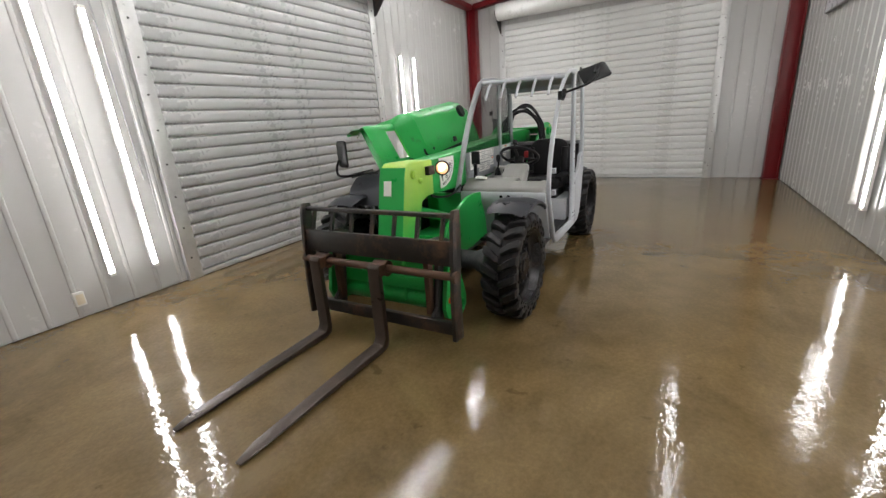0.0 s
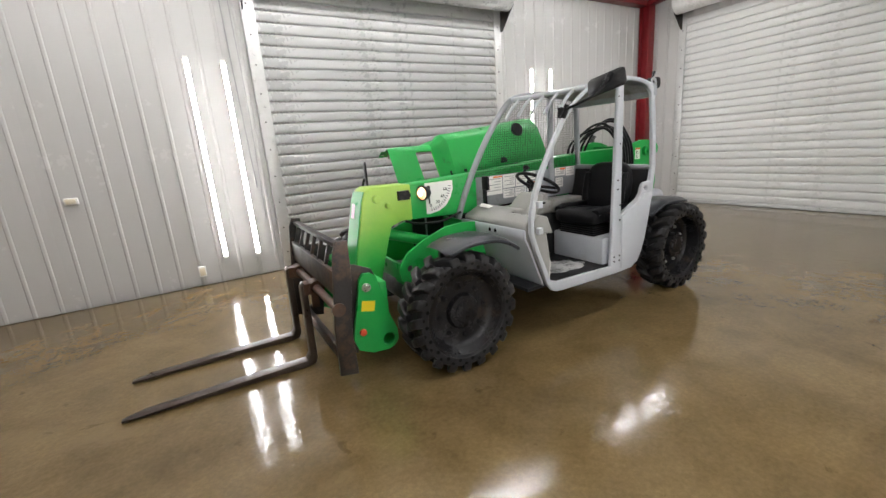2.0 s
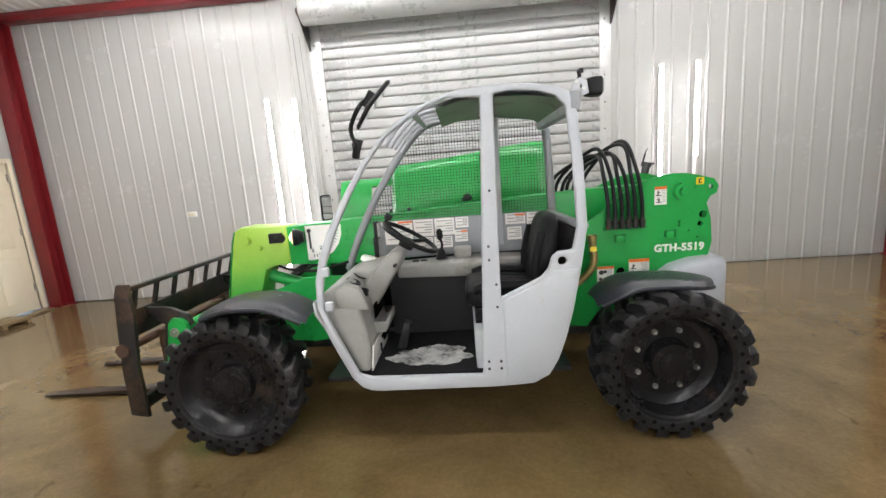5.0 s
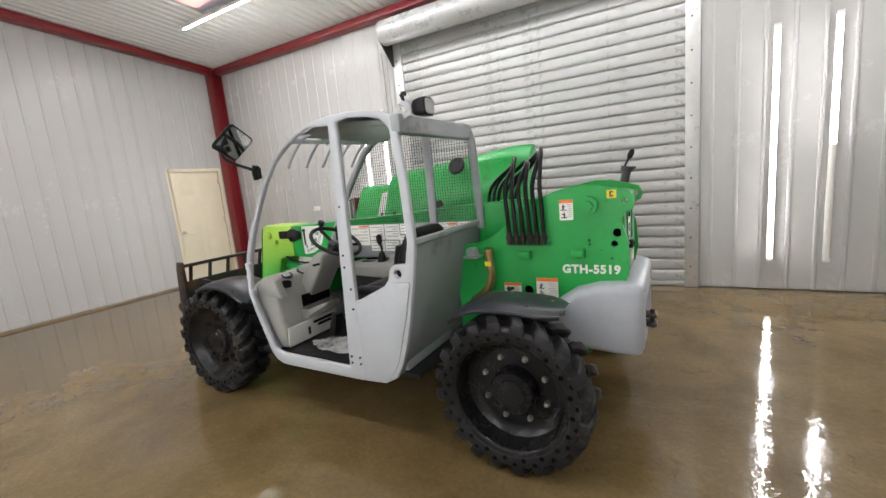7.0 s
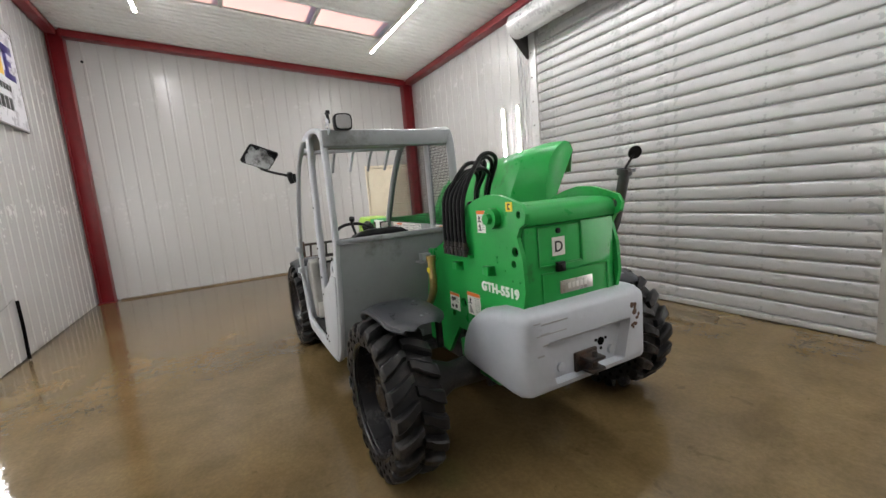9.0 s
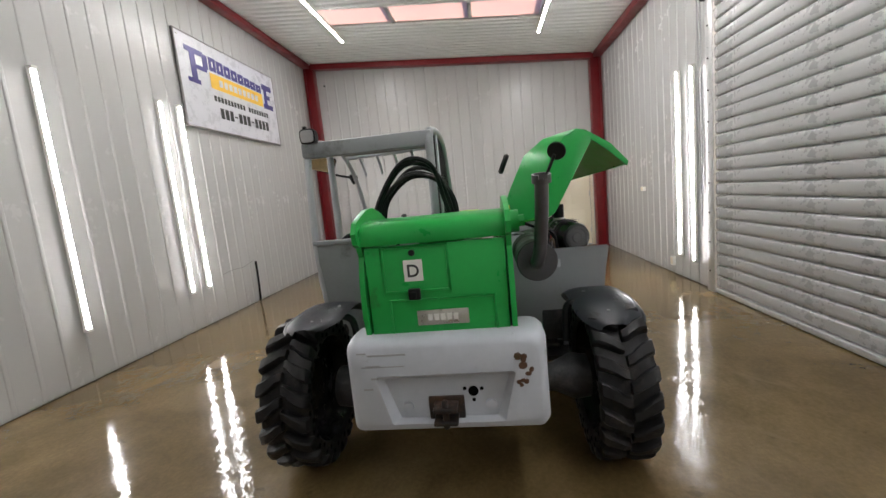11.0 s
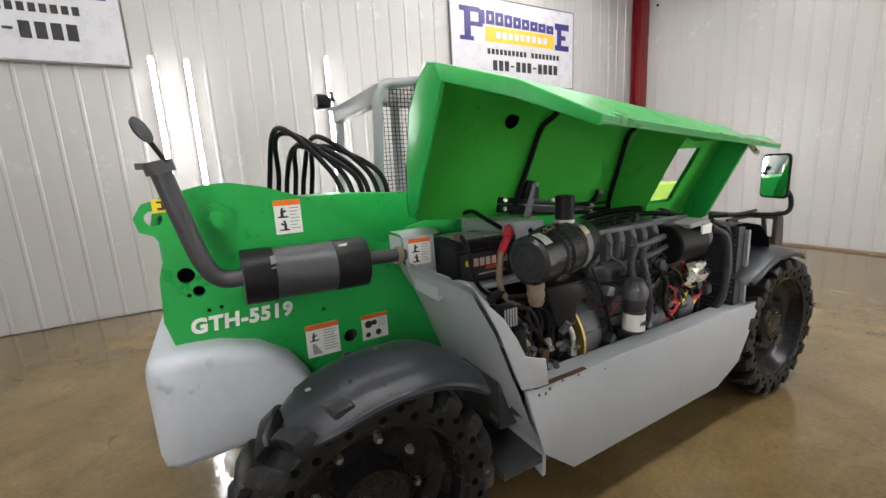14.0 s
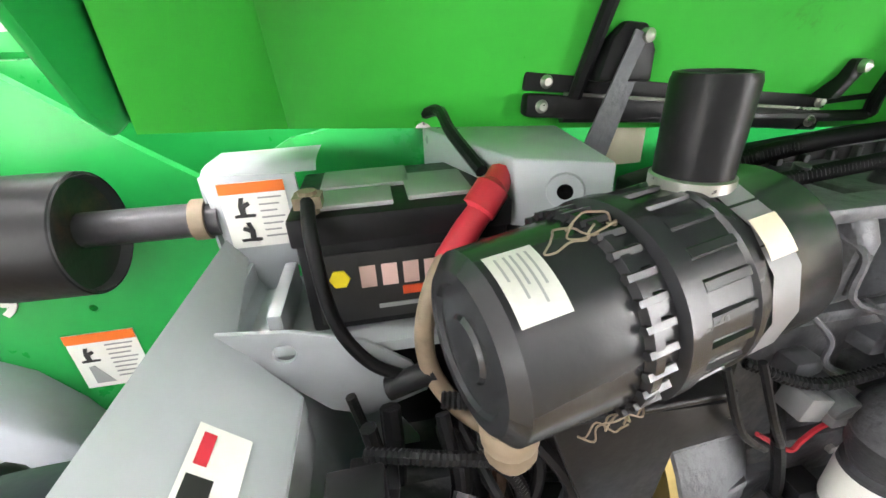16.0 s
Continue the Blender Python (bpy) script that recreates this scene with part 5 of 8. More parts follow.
part("cross_member", bm, GREEN, tele, bevel=0.006)
bm = bmesh.new()
rod(bm, (0.70, 0.0, 0.62), (1.40, 0.0, 0.86), 0.045, seg=16)
rod(bm, (1.10, 0.0, 0.757), (1.42, 0.0, 0.868), 0.028, seg=16)
part("lift_cylinder", bm, GREEN, tele)
bm = bmesh.new()
tube(bm, [(0.68, 0.14, 0.93), (0.9, 0.16, 0.885), (1.1, 0.15, 0.90), (1.2, 0.13, 0.93)], 0.010, 8)
part("hydraulic_line", bm, HOSE, tele)

# quick attach frame with ears
EAR = [(1.695, 0.71), (1.745, 0.715), (1.775, 0.68), (1.79, 0.60), (1.835, 0.40), (1.86, 0.27), (1.83, 0.195), (1.74, 0.15), (1.62, 0.14), (1.55, 0.19), (1.545, 0.27), (1.60, 0.42), (1.635, 0.55), (1.66, 0.68)]
for y0, y1, s in ((0.545, 0.575, 1), (-0.505, -0.475, -1)):
    ear = part("attach_ear", plate(bmesh.new(), EAR, [circle(1.615, 0.215, 0.045)], y0, y1), GREEN, tele, "green coupler ear", smooth=30)
    bm = bmesh.new()
    yo = y1 if s > 0 else y0
    turned(bm, [(0, 0.030), (s * 0.012, 0.030), (s * 0.014, 0.018), (s * 0.03, 0.016), (s * 0.03, 0)], (1.737, yo, 0.622), (0, 1, 0), 16)
    part("pin", bm, ZINC, ear)
    bm = bmesh.new()
    turned(bm, [(0, 0.024), (s * 0.018, 0.022), (s * 0.022, 0.0)], (1.795, yo, 0.318), (0, 1, 0), 16)
    part("pin_cap", bm, ORANGE_PIN, ear, "orange-red pin cap")
    a, b = sorted((yo, yo + s * 0.002))
    part("sticker", plate(bmesh.new(), [(1.70, 0.445), (1.79, 0.465), (1.775, 0.535), (1.685, 0.515)], [], a, b), YELLOW, ear, "yellow sticker", smooth=0)
bm = bmesh.new()
turned(bm, [(-0.50, 0.062), (-0.50, 0.075), (0.57, 0.075), (0.57, 0.058), (0.40, 0.055), (0.40, 0.0)], (1.615, 0, 0.215), (0, 1, 0), 24)
box(bm, 1.60, 1.68, -0.48, 0.55, 0.30, 0.40)
box(bm, 1.58, 1.63, -0.47, 0.54, 0.36, 0.62)
rod(bm, (1.70, -0.48, 0.64), (1.70, 0.55, 0.64), 0.03, seg=14)
for y in (-0.14, 0.125):
    plate(bm, [(1.46, 0.44), (1.66, 0.44), (1.70, 0.20), (1.56, 0.16)], [], y - 0.012, y + 0.012)
part("attach_frame", bm, GREEN, tele, "green quick-attach frame", bevel=0.004)

# fork carriage with load guard
CY = 0.075
part("carriage_plate", boxes((1.935, 1.965, CY - 0.64, CY + 0.64, 0.635, 0.80), (1.93, 1.97, CY - 0.62, CY + 0.62, 0.155, 0.245)), IRON, tele, "worn black carriage bars", bevel=0.006)
for s in (-1, 1):
    y = CY + s * 0.635
    SIDE = [(1.865, 0.985), (1.935, 0.99), (1.962, 0.92), (1.985, 0.70), (2.01, 0.45), (2.015, 0.14), (1.90, 0.12), (1.905, 0.45), (1.865, 0.78)]
    part("carriage_side", plate(bmesh.new(), SIDE, [], y - 0.014, y + 0.014), IRON, tele, "worn black side plate", bevel=0.004)
    bm = plate(bmesh.new(), [(1.94, 0.79), (1.78, 0.775), (1.67, 0.725), (1.645, 0.66), (1.70, 0.615), (1.765, 0.60), (1.81, 0.30), (1.83, 0.16), (1.95, 0.18), (1.95, 0.24), (1.89, 0.30), (1.855, 0.56), (1.83, 0.665), (1.94, 0.73)], [], CY + s * 0.44 - 0.016, CY + s * 0.44 + 0.016)
    part("coupler_arm", bm, IRON, tele, "black coupler arm", bevel=0.004)
bm = boxes((1.88, 1.925, CY - 0.62, CY + 0.62, 0.935, 0.962))
guard = part("guard_rail", bm, IRON, tele, "worn black load guard rail", bevel=0.004)
for k in range(7):
    y = CY - 0.55 + k * 1.10 / 6
    part("guard_bar", plate(bmesh.new(), [(1.888, 0.935), (1.912, 0.935), (1.958, 0.79), (1.934, 0.79)], [], y - 0.011, y + 0.011), IRON, guard)
bm = bmesh.new()
rod(bm, (1.972, CY - 0.66, 0.575), (1.972, CY + 0.655, 0.575), 0.027, seg=18)
rod(bm, (1.972, CY + 0.64, 0.575), (1.972, CY + 0.662, 0.575), 0.042, seg=18)
part("fork_shaft", bm, RUST, tele, "rusty fork shaft")
for y in (CY - 0.40, CY + 0.40):
    part("carriage_rib", boxes((1.86, 1.92, y - 0.02, y + 0.02, 0.25, 0.62)), RUST, tele, bevel=0.004)
for yf in (-0.385, 0.155):
    bm = bmesh.new()
    F = [(2.055, 0.63), (2.077, 0.60), (2.083, 0.09), (2.11, 0.050), (2.60, 0.044), (3.10, 0.030), (3.22, 0.020), (3.22, 0.008), (2.11, 0.004), (2.055, 0.018), (2.038, 0.06), (2.035, 0.60)]
    plate(bm, F, [], yf - 0.045, yf + 0.045)
    vs = [v for v in bm.verts if v.co.x > 3.19]
    for v in vs:
        v.co.y = yf + (v.co.y - yf) * 0.45
    f = part("fork", bm, FORK_STEEL, tele, "worn brown steel fork lying on the floor", bevel=0.005)
    bm = bmesh.new()
    turned(bm, [(-0.055, 0.034), (-0.055, 0.055), (0.055, 0.055), (0.055, 0.034)], (1.972, yf, 0.575), (0, 1, 0), 20, close=True)
    box(bm, 2.01, 2.06, yf - 0.05, yf + 0.05, 0.54, 0.62)
    part("fork_eye", bm, RUST, f)

# ---- cab ----
OUT = [(0.33, 0.355), (-0.29, 0.35), (-0.49, 0.36), (-0.575, 0.405), (-0.625, 0.49), (-0.665, 0.60), (-0.705, 0.75), (-0.755, 1.0), (-0.785, 1.19), (-0.770, 1.5), (-0.740, 1.79),
       (-0.71, 1.84), (-0.65, 1.868), (-0.56, 1.888), (-0.43, 1.90), (-0.29, 1.90), (-0.16, 1.887), (-0.04, 1.852), (0.05, 1.812), (0.14, 1.757), (0.24, 1.675), (0.33, 1.575), (0.43, 1.43),
       (0.54, 1.245), (0.595, 1.12), (0.63, 0.99), (0.638, 0.85), (0.60, 0.72), (0.545, 0.58), (0.485, 0.43), (0.44, 0.38), (0.39, 0.36)]
DOOR_HOLE = [(0.385, 0.432), (0.0, 0.425), (-0.205, 0.425), (-0.235, 1.1), (-0.268, 1.848), (-0.15, 1.838), (-0.05, 1.803), (0.05, 1.75), (0.16, 1.67), (0.26, 1.555), (0.36, 1.405), (0.46, 1.225),
             (0.53, 1.06), (0.567, 0.93), (0.570, 0.84), (0.535, 0.735), (0.47, 0.58), (0.42, 0.46)]
REAR_HOLE = [(-0.345, 0.845), (-0.55, 0.945), (-0.585, 0.985), (-0.605, 1.05), (-0.635, 1.07), (-0.69, 1.075), (-0.715, 1.19), (-0.700, 1.5), (-0.672, 1.78), (-0.64, 1.815), (-0.56, 1.842), (-0.43, 1.855), (-0.355, 1.857), (-0.35, 1.35)]
DOOR_HOLE = [(x - 0.016, z) if x < -0.2 else (x, z + 0.006) if z < 0.44 else (x + 0.031, z + 0.025 if z > 1.0 else z) if x > 0.1 else (x + 0.024, z + 0.020) for x, z in DOOR_HOLE]
REAR_HOLE = [(x + 0.008, z) if x > -0.36 else (x - 0.018 if x < -0.66 else x, z + 0.012 if z > 1.8 else z) for x, z in REAR_HOLE]
bm = plate(bmesh.new(), OUT, [DOOR_HOLE, REAR_HOLE, circle(-0.655, 1.02, 0.022)], 0.926, 0.962)
# the side leans in a little towards the roof
for v in bm.verts:
    v.co.y -= max(0, v.co.z - 0.6) * 0.012
cab = part("cab_frame", bm, GREY, tele, "light grey cab side frame", bevel=0.012, smooth=35)
bm = plate(bmesh.new(), [(-0.345, 0.38), (-0.48, 0.385), (-0.56, 0.43), (-0.61, 0.52), (-0.69, 0.78), (-0.735, 0.98), (-0.61, 0.975), (-0.55, 0.925), (-0.345, 0.828)], [], 0.955, 0.968)
part("door_panel", bm, GREY, cab, "light grey lower door panel", bevel=0.008)
for x, z in ((-0.275, 1.75), (-0.285, 1.12), (-0.285, 1.05), (-0.315, 0.92), (-0.315, 0.80), (-0.255, 0.50), (-0.255, 0.46), (-0.32, 0.50), (-0.32, 0.46), (-0.305, 1.40)):
    bm = bmesh.new()
    rod(bm, (x, 0.955, z), (x, 0.968 - max(0, z - 0.6) * 0.012, z), 0.007, seg=8)
    part("bolt", bm, IRON, cab)
for z in (0.835, 1.02):
    part("hinge", boxes((0.545, 0.585, 0.95, 0.985, z, z + 0.045)), GREY, cab, bevel=0.004)

# inner side arch next to the boom, with guard mesh
YI = 0.11
arch = [(0.69, YI, 0.87), (0.60, YI, 1.08), (0.50, YI, 1.27), (0.37, YI, 1.48), (0.22, YI, 1.68), (0.06, YI, 1.83), (-0.15, YI, 1.87), (-0.40, YI, 1.875), (-0.62, YI, 1.85), (-0.745, YI, 1.80), (-0.775, YI, 1.5), (-0.79, YI, 1.15)]
bm = bmesh.new()
tube(bm, arch, 0.027, 10, 4)
# GREY_MID puts the arch's backlit shade into its colour
inner = part("inner_arch", bm, GREY_MID, tele, "inner cab arch, its backlit shade in a darker grey")
part("mid_post", boxes((-0.44, -0.385, YI - 0.015, YI + 0.015, 0.98, 1.865)), GREY, inner, bevel=0.005)


def arch_top(x):
    for (x0, _, z0), (x1, _, z1) in zip(arch, arch[1:]):
        if min(x0, x1) <= x <= max(x0, x1) and x0 != x1:
            return z0 + (z1 - z0) * (x - x0) / (x1 - x0)
    return 1.2


bm = bmesh.new()
for k in range(66):
    x = -0.755 + k * 0.0205
    zt = arch_top(x)
    if zt > 1.22:
        box(bm, x - 0.0014, x + 0.0014, YI - 0.0014, YI + 0.0014, 1.19, zt)
for k in range(32):
    z = 1.20 + k * 0.0205
    xs = [x / 100 for x in range(-77, 69) if arch_top(x / 100) > z]
    if xs:
        box(bm, min(xs), max(xs), YI - 0.0036, YI - 0.0014, z - 0.0014, z + 0.0014)
part("guard_mesh", bm, BLACK, inner, "black welded wire guard", smooth=0, clean=False)

# label panel with instruction stickers under the mesh
bm = boxes((-0.75, 0.48, YI - 0.012, YI + 0.006, 0.93, 1.20))
panel = part("label_panel", bm, GREY_MID, tele, "grey side panel covered in white instruction labels", bevel=0.004)
for k, (x0, x1, z0, z1) in enumerate(((0.20, 0.40, 1.03, 1.195), (0.05, 0.19, 1.075, 1.195), (-0.10, 0.04, 1.075, 1.195), (-0.20, -0.11, 1.12, 1.195), (-0.60, -0.46, 1.12, 1.195), (-0.72, -0.61, 1.11, 1.195),
                                      (0.06, 0.19, 0.985, 1.065), (-0.08, 0.05, 0.985, 1.065), (-0.19, -0.10, 1.02, 1.105), (-0.57, -0.47, 1.01, 1.10))):
    s = part("sticker", boxes((x0, x1, YI + 0.006, YI + 0.008, z0, z1)), WHITE, panel, "white instruction label", smooth=0)
    bm = bmesh.new()
    n = 5
    for i in range(n):
        z = z1 - (i + 1.2) * (z1 - z0) / (n + 1.5)
        box(bm, x0 + 0.08 * (x1 - x0), x0 + (0.45 if i % 2 else 0.9) * (x1 - x0), YI + 0.008, YI + 0.0088, z, z + 0.006)
    part("print_bar", bm, INK_GREY, s, smooth=0)
    if k % 4 == 0:
        part("sticker_head", boxes((x0, x0 + 0.5 * (x1 - x0), YI + 0.008, YI + 0.0092, z1 - 0.018, z1 - 0.004)), ORANGE, s, smooth=0)

# roof
bm = bmesh.new()
rows = []
for x, z in ((-0.06, 1.842), (-0.16, 1.868), (-0.29, 1.880), (-0.43, 1.880), (-0.56, 1.868), (-0.66, 1.846), (-0.735, 1.80)):
    rows.append([bm.verts.new((x, y, z - 0.012 * abs(2 * (y - YI) / 0.82 - 1) ** 3)) for y in (YI, 0.25, 0.45, 0.65, 0.80, 0.925)])
for a, c in zip(rows, rows[1:]):
    for j in range(5):
        bm.faces.new((a[j], a[j + 1], c[j + 1], c[j]))
bmesh.ops.solidify(bm, geom=bm.faces[:], thickness=0.02)
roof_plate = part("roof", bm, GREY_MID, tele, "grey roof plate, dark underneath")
bm = bmesh.new()
rows = []
for x, z in ((-0.065, 1.812), (-0.16, 1.840), (-0.29, 1.852), (-0.43, 1.852), (-0.56, 1.840), (-0.66, 1.818), (-0.70, 1.79)):
    rows.append([bm.verts.new((x, y, z)) for y in (YI + 0.03, 0.5, 0.90)])
for a, c in zip(rows, rows[1:]):
    for j in range(2):
        bm.faces.new((a[j], a[j + 1], c[j + 1], c[j]))
bmesh.ops.solidify(bm, geom=bm.faces[:], thickness=0.006)
part("headliner", bm, DASH, roof_plate, "dark grey roof lining")
bm = bmesh.new()
rod(bm, (0.055, YI, 1.832), (0.055, 0.93, 1.812), 0.020, seg=12)
part("front_header", bm, GREY, roof_plate)
for k in range(5):
    y = 0.22 + k * 0.15
    bm = bmesh.new()
    tube(bm, [(-0.10, y, 1.846), (0.0, y, 1.838), (0.075, y, 1.808), (0.15, y, 1.745), (0.215, y, 1.665)], 0.012, 8)
    part("roof_bar", bm, GREY, roof_plate)
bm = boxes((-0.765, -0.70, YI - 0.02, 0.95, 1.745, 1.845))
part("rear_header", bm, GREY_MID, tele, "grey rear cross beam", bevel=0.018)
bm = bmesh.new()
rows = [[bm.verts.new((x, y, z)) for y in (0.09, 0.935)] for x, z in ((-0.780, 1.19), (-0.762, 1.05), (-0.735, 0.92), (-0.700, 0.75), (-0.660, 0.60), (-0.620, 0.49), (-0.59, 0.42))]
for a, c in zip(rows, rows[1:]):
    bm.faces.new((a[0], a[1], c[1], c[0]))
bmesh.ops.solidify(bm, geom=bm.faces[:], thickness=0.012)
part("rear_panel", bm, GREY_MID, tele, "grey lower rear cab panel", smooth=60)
# black sheet added so the rear panel's inner side is dark
part("rear_inner_sheet", plate(bmesh.new(), [(-0.762, 1.165), (-0.745, 1.05), (-0.715, 0.92), (-0.66, 0.70), (-0.64, 0.70), (-0.69, 0.92), (-0.728, 1.05), (-0.745, 1.165)], [], 0.12, 0.905), LINER, tele, "black sheet on the rear panel's inner side, behind the seat")
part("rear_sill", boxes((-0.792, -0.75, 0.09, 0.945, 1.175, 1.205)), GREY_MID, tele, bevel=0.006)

# front cowl and floor
bm = bmesh.new()
plate(bm, [(0.665, 0.875), (0.672, 0.86), (0.668, 0.80), (0.625, 0.72), (0.57, 0.58), (0.50, 0.42), (0.488, 0.426), (0.556, 0.585), (0.61, 0.725), (0.652, 0.805), (0.655, 0.865)], [], 0.13, 0.925)
cowl = part("front_cowl", bm, GREY, tele, "grey sloping front cab sheet with two holes", bevel=0.004)
# black discs paint in the dark of the two holes
for y in (0.60, 0.53):
    bm = bmesh.new()
    turned(bm, [(0, 0.016), (0.002, 0.0)], (0.672, y, 0.83), (1, 0, 0), 12)
    part("hole", bm, HOLE, cowl)
part("cab_floor", boxes((-0.70, 0.64, 0.13, 0.915, 0.405, 0.428)), BLACK, tele, "black cab floor with worn patches")
rim_pts = []
for i in range(64):
    a = 2 * math.pi * i / 64
    r = 1 + 0.10 * math.sin(3 * a + 1) + 0.07 * math.sin(7 * a) + random.uniform(-0.09, 0.09)
    rim_pts.append((0.08 + 0.235 * r * math.cos(a), 0.69 + 0.135 * r * math.sin(a)))
part("worn_patch", plate(bmesh.new(), rim_pts, [], 0.4285, 0.4305, 'z'), WORN_FLOOR, tele, "black paint worn to bare light metal", smooth=0)
bm = bmesh.new()
plate(bm, [(0.47, 0.44), (0.40, 0.44), (0.385, 0.60), (0.42, 0.80), (0.47, 0.915), (0.52, 0.955), (0.64, 0.90), (0.635, 0.81), (0.56, 0.65)], [], 0.40, 0.90)
dash = part("dashboard", bm, DASH, tele, "worn grey moulded dashboard", bevel=0.025, segments=3)
part("dash_top", plate(bmesh.new(), [(0.64, 0.86), (0.64, 0.90), (0.50, 0.965), (0.38, 0.96), (0.36, 0.93), (0.48, 0.86)], [], 0.13, 0.62), DASH, dash, bevel=0.02, segments=3)
part("glovebox_edge", boxes((0.378, 0.392, 0.44, 0.86, 0.585, 0.60)), DASH, dash, bevel=0.004)
part("parcel_tray", boxes((0.325, 0.395, 0.42, 0.74, 0.610, 0.628), (0.325, 0.337, 0.42, 0.74, 0.628, 0.675), (0.325, 0.395, 0.728, 0.740, 0.628, 0.675)), DASH, dash, "worn moulded tray", bevel=0.005)
# flat black pieces paint in the shade of a recess and two slots
part("recess_shade", boxes((0.384, 0.392, 0.45, 0.72, 0.690, 0.775)), HOLE, dash, "black patch painted as the shade of a recess above the tray", smooth=0)
for y0, y1, z in ((0.45, 0.66, 0.545), (0.45, 0.62, 0.515)):
    part("slot", boxes((0.368, 0.376, y0, y1, z, z + 0.016)), HOLE, dash, smooth=0)
part("catch", boxes((0.366, 0.376, 0.70, 0.716, 0.48, 0.535)), BLACK, dash, "small black catch", bevel=0.003)
bm = bmesh.new()
turned(bm, [(0, 0.034), (0.030, 0.036), (0.034, 0.032), (0.030, 0.028), (0.004, 0.026), (0.004, 0)], (0.43, 0.80, 0.862), (-0.2, 0, 1), 20)
part("cup_holder", bm, BLACK, dash, "black round cup holder")
part("side_pod", plate(bmesh.new(), [(0.37, 0.80), (0.42, 0.93), (0.50, 0.955), (0.56, 0.92), (0.55, 0.82)], [], 0.845, 0.905), DASH, dash, bevel=0.012, segments=3)
bm = bmesh.new()
turned(bm, [(0, 0.06), (0.02, 0.058), (0.03, 0.05), (0.03, 0)], (0.50, 0.27, 0.95), (-0.35, 0, 0.9), 24)
part("gauge_cluster", bm, WHITE, dash, "pale round gauge")
for y, x in ((0.74, 0.47), (0.60, 0.46)):
    bm = bmesh.new()
    turned(bm, [(0, 0.045), (0.008, 0.043), (0.008, 0.036), (0.002, 0.03), (0.002, 0)], (x + 0.02, y, 0.925), (-0.45, 0, 0.9), 20)
    part("vent", bm, BLACK, dash, "round black air vent")
bm = bmesh.new()
plate(bm, [(0.44, 0.66), (0.52, 0.78), (0.40, 0.96), (0.30, 1.05), (0.255, 1.075), (0.20, 1.05), (0.225, 0.98), (0.34, 0.82)], [], 0.43, 0.65)
column = part("steering_column", bm, DASH, tele, "worn grey steering column", bevel=0.022, segments=3)
part("switch", boxes((0.235, 0.26, 0.40, 0.44, 0.99, 1.02)), BLACK, column, bevel=0.004)
part("switch", boxes((0.24, 0.26, 0.63, 0.70, 0.985, 1.0)), BLACK, column, bevel=0.004)
W_C = Vector((0.165, 0.535, 1.135))
W_N = Vector((-0.52, 0.0, 0.85)).normalized()
d, u, v = frame_of(W_N)
ring = bmesh.new()
loops = []
for i in range(36):
    a = 2 * math.pi * i / 36
    c = W_C + u * (0.178 * math.cos(a)) + v * (0.178 * math.sin(a))
    e = (c - W_C).normalized()
    loops.append([ring.verts.new(c + e * (0.014 * math.cos(2 * math.pi * k / 10)) + d * (0.014 * math.sin(2 * math.pi * k / 10))) for k in range(10)])
for a, c in zip(loops, loops[1:] + loops[:1]):
    for k in range(10):
        j = (k + 1) % 10
        ring.faces.new((a[k], a[j], c[j], c[k]))
wheel_ob = part("steering_wheel", ring, BLACK, tele, "black steering wheel with a spinner knob")
bm = bmesh.new()
for a in (0.5, 2.6, 4.7):
    rod(bm, W_C - d * 0.03, W_C + u * (0.172 * math.cos(a)) + v * (0.172 * math.sin(a)), 0.012, seg=8)
turned(bm, [(-0.05, 0.0), (-0.05, 0.045), (0.0, 0.05), (0.008, 0.03), (0.008, 0.0)], W_C - d * 0.02, d, 20)
part("spokes", bm, BLACK, wheel_ob)
bm = bmesh.new()
turned(bm, [(0, 0.012), (0.03, 0.010), (0.032, 0.024), (0.06, 0.024), (0.066, 0.0)], W_C + Vector((0.145, 0.0, 0.095)), d, 14)
part("spinner_knob", bm, BLACK, wheel_ob)
bm = bmesh.new()
plate(bm, [(0.30, 0.83), (0.30, 0.915), (-0.20, 0.935), (-0.60, 0.925), (-0.68, 0.90), (-0.68, 0.80)], [], 0.13, 0.34)
console = part("side_console", bm, DASH, tele, "worn beige-grey side console", bevel=0.02, segments=3)
part("kick_panel", boxes((-0.40, 0.36, 0.295, 0.315, 0.43, 0.85)), LINER, tele, "dark grey rubber side lining", bevel=0.004)
part("console_box", boxes((-0.21, -0.09, 0.15, 0.28, 0.925, 1.0)), DASH, console, bevel=0.014)
bm = bmesh.new()
for k in range(5):
    turned(bm, [(0, 0.036 - k * 0.004), (0.008, 0.040 - k * 0.004), (0.016, 0.034 - k * 0.004)], (0.0, 0.24, 0.925 + k * 0.014), (0, 0, 1), 16)
tube(bm, [(0.0, 0.24, 0.98), (-0.01, 0.245, 1.03), (0.0, 0.25, 1.07)], 0.009, 8)
turned(bm, [(0, 0.012), (0.02, 0.021), (0.06, 0.022), (0.075, 0.012), (0.078, 0)], (0.0, 0.25, 1.06), (0.05, 0, 1), 14)
part("joystick", bm, BLACK, console, "black ribbed joystick")
for x in (0.10, 0.16):
    part("rocker_switch", boxes((x, x + 0.045, 0.20, 0.25, 0.912, 0.926)), BLACK, console, bevel=0.003)
bm = bmesh.new()
plate(bm, [(0.30, 0.44), (0.24, 0.44), (0.20, 0.60), (0.245, 0.61)], [], 0.52, 0.60)
part("pedal", bm, BLACK, tele, bevel=0.006)
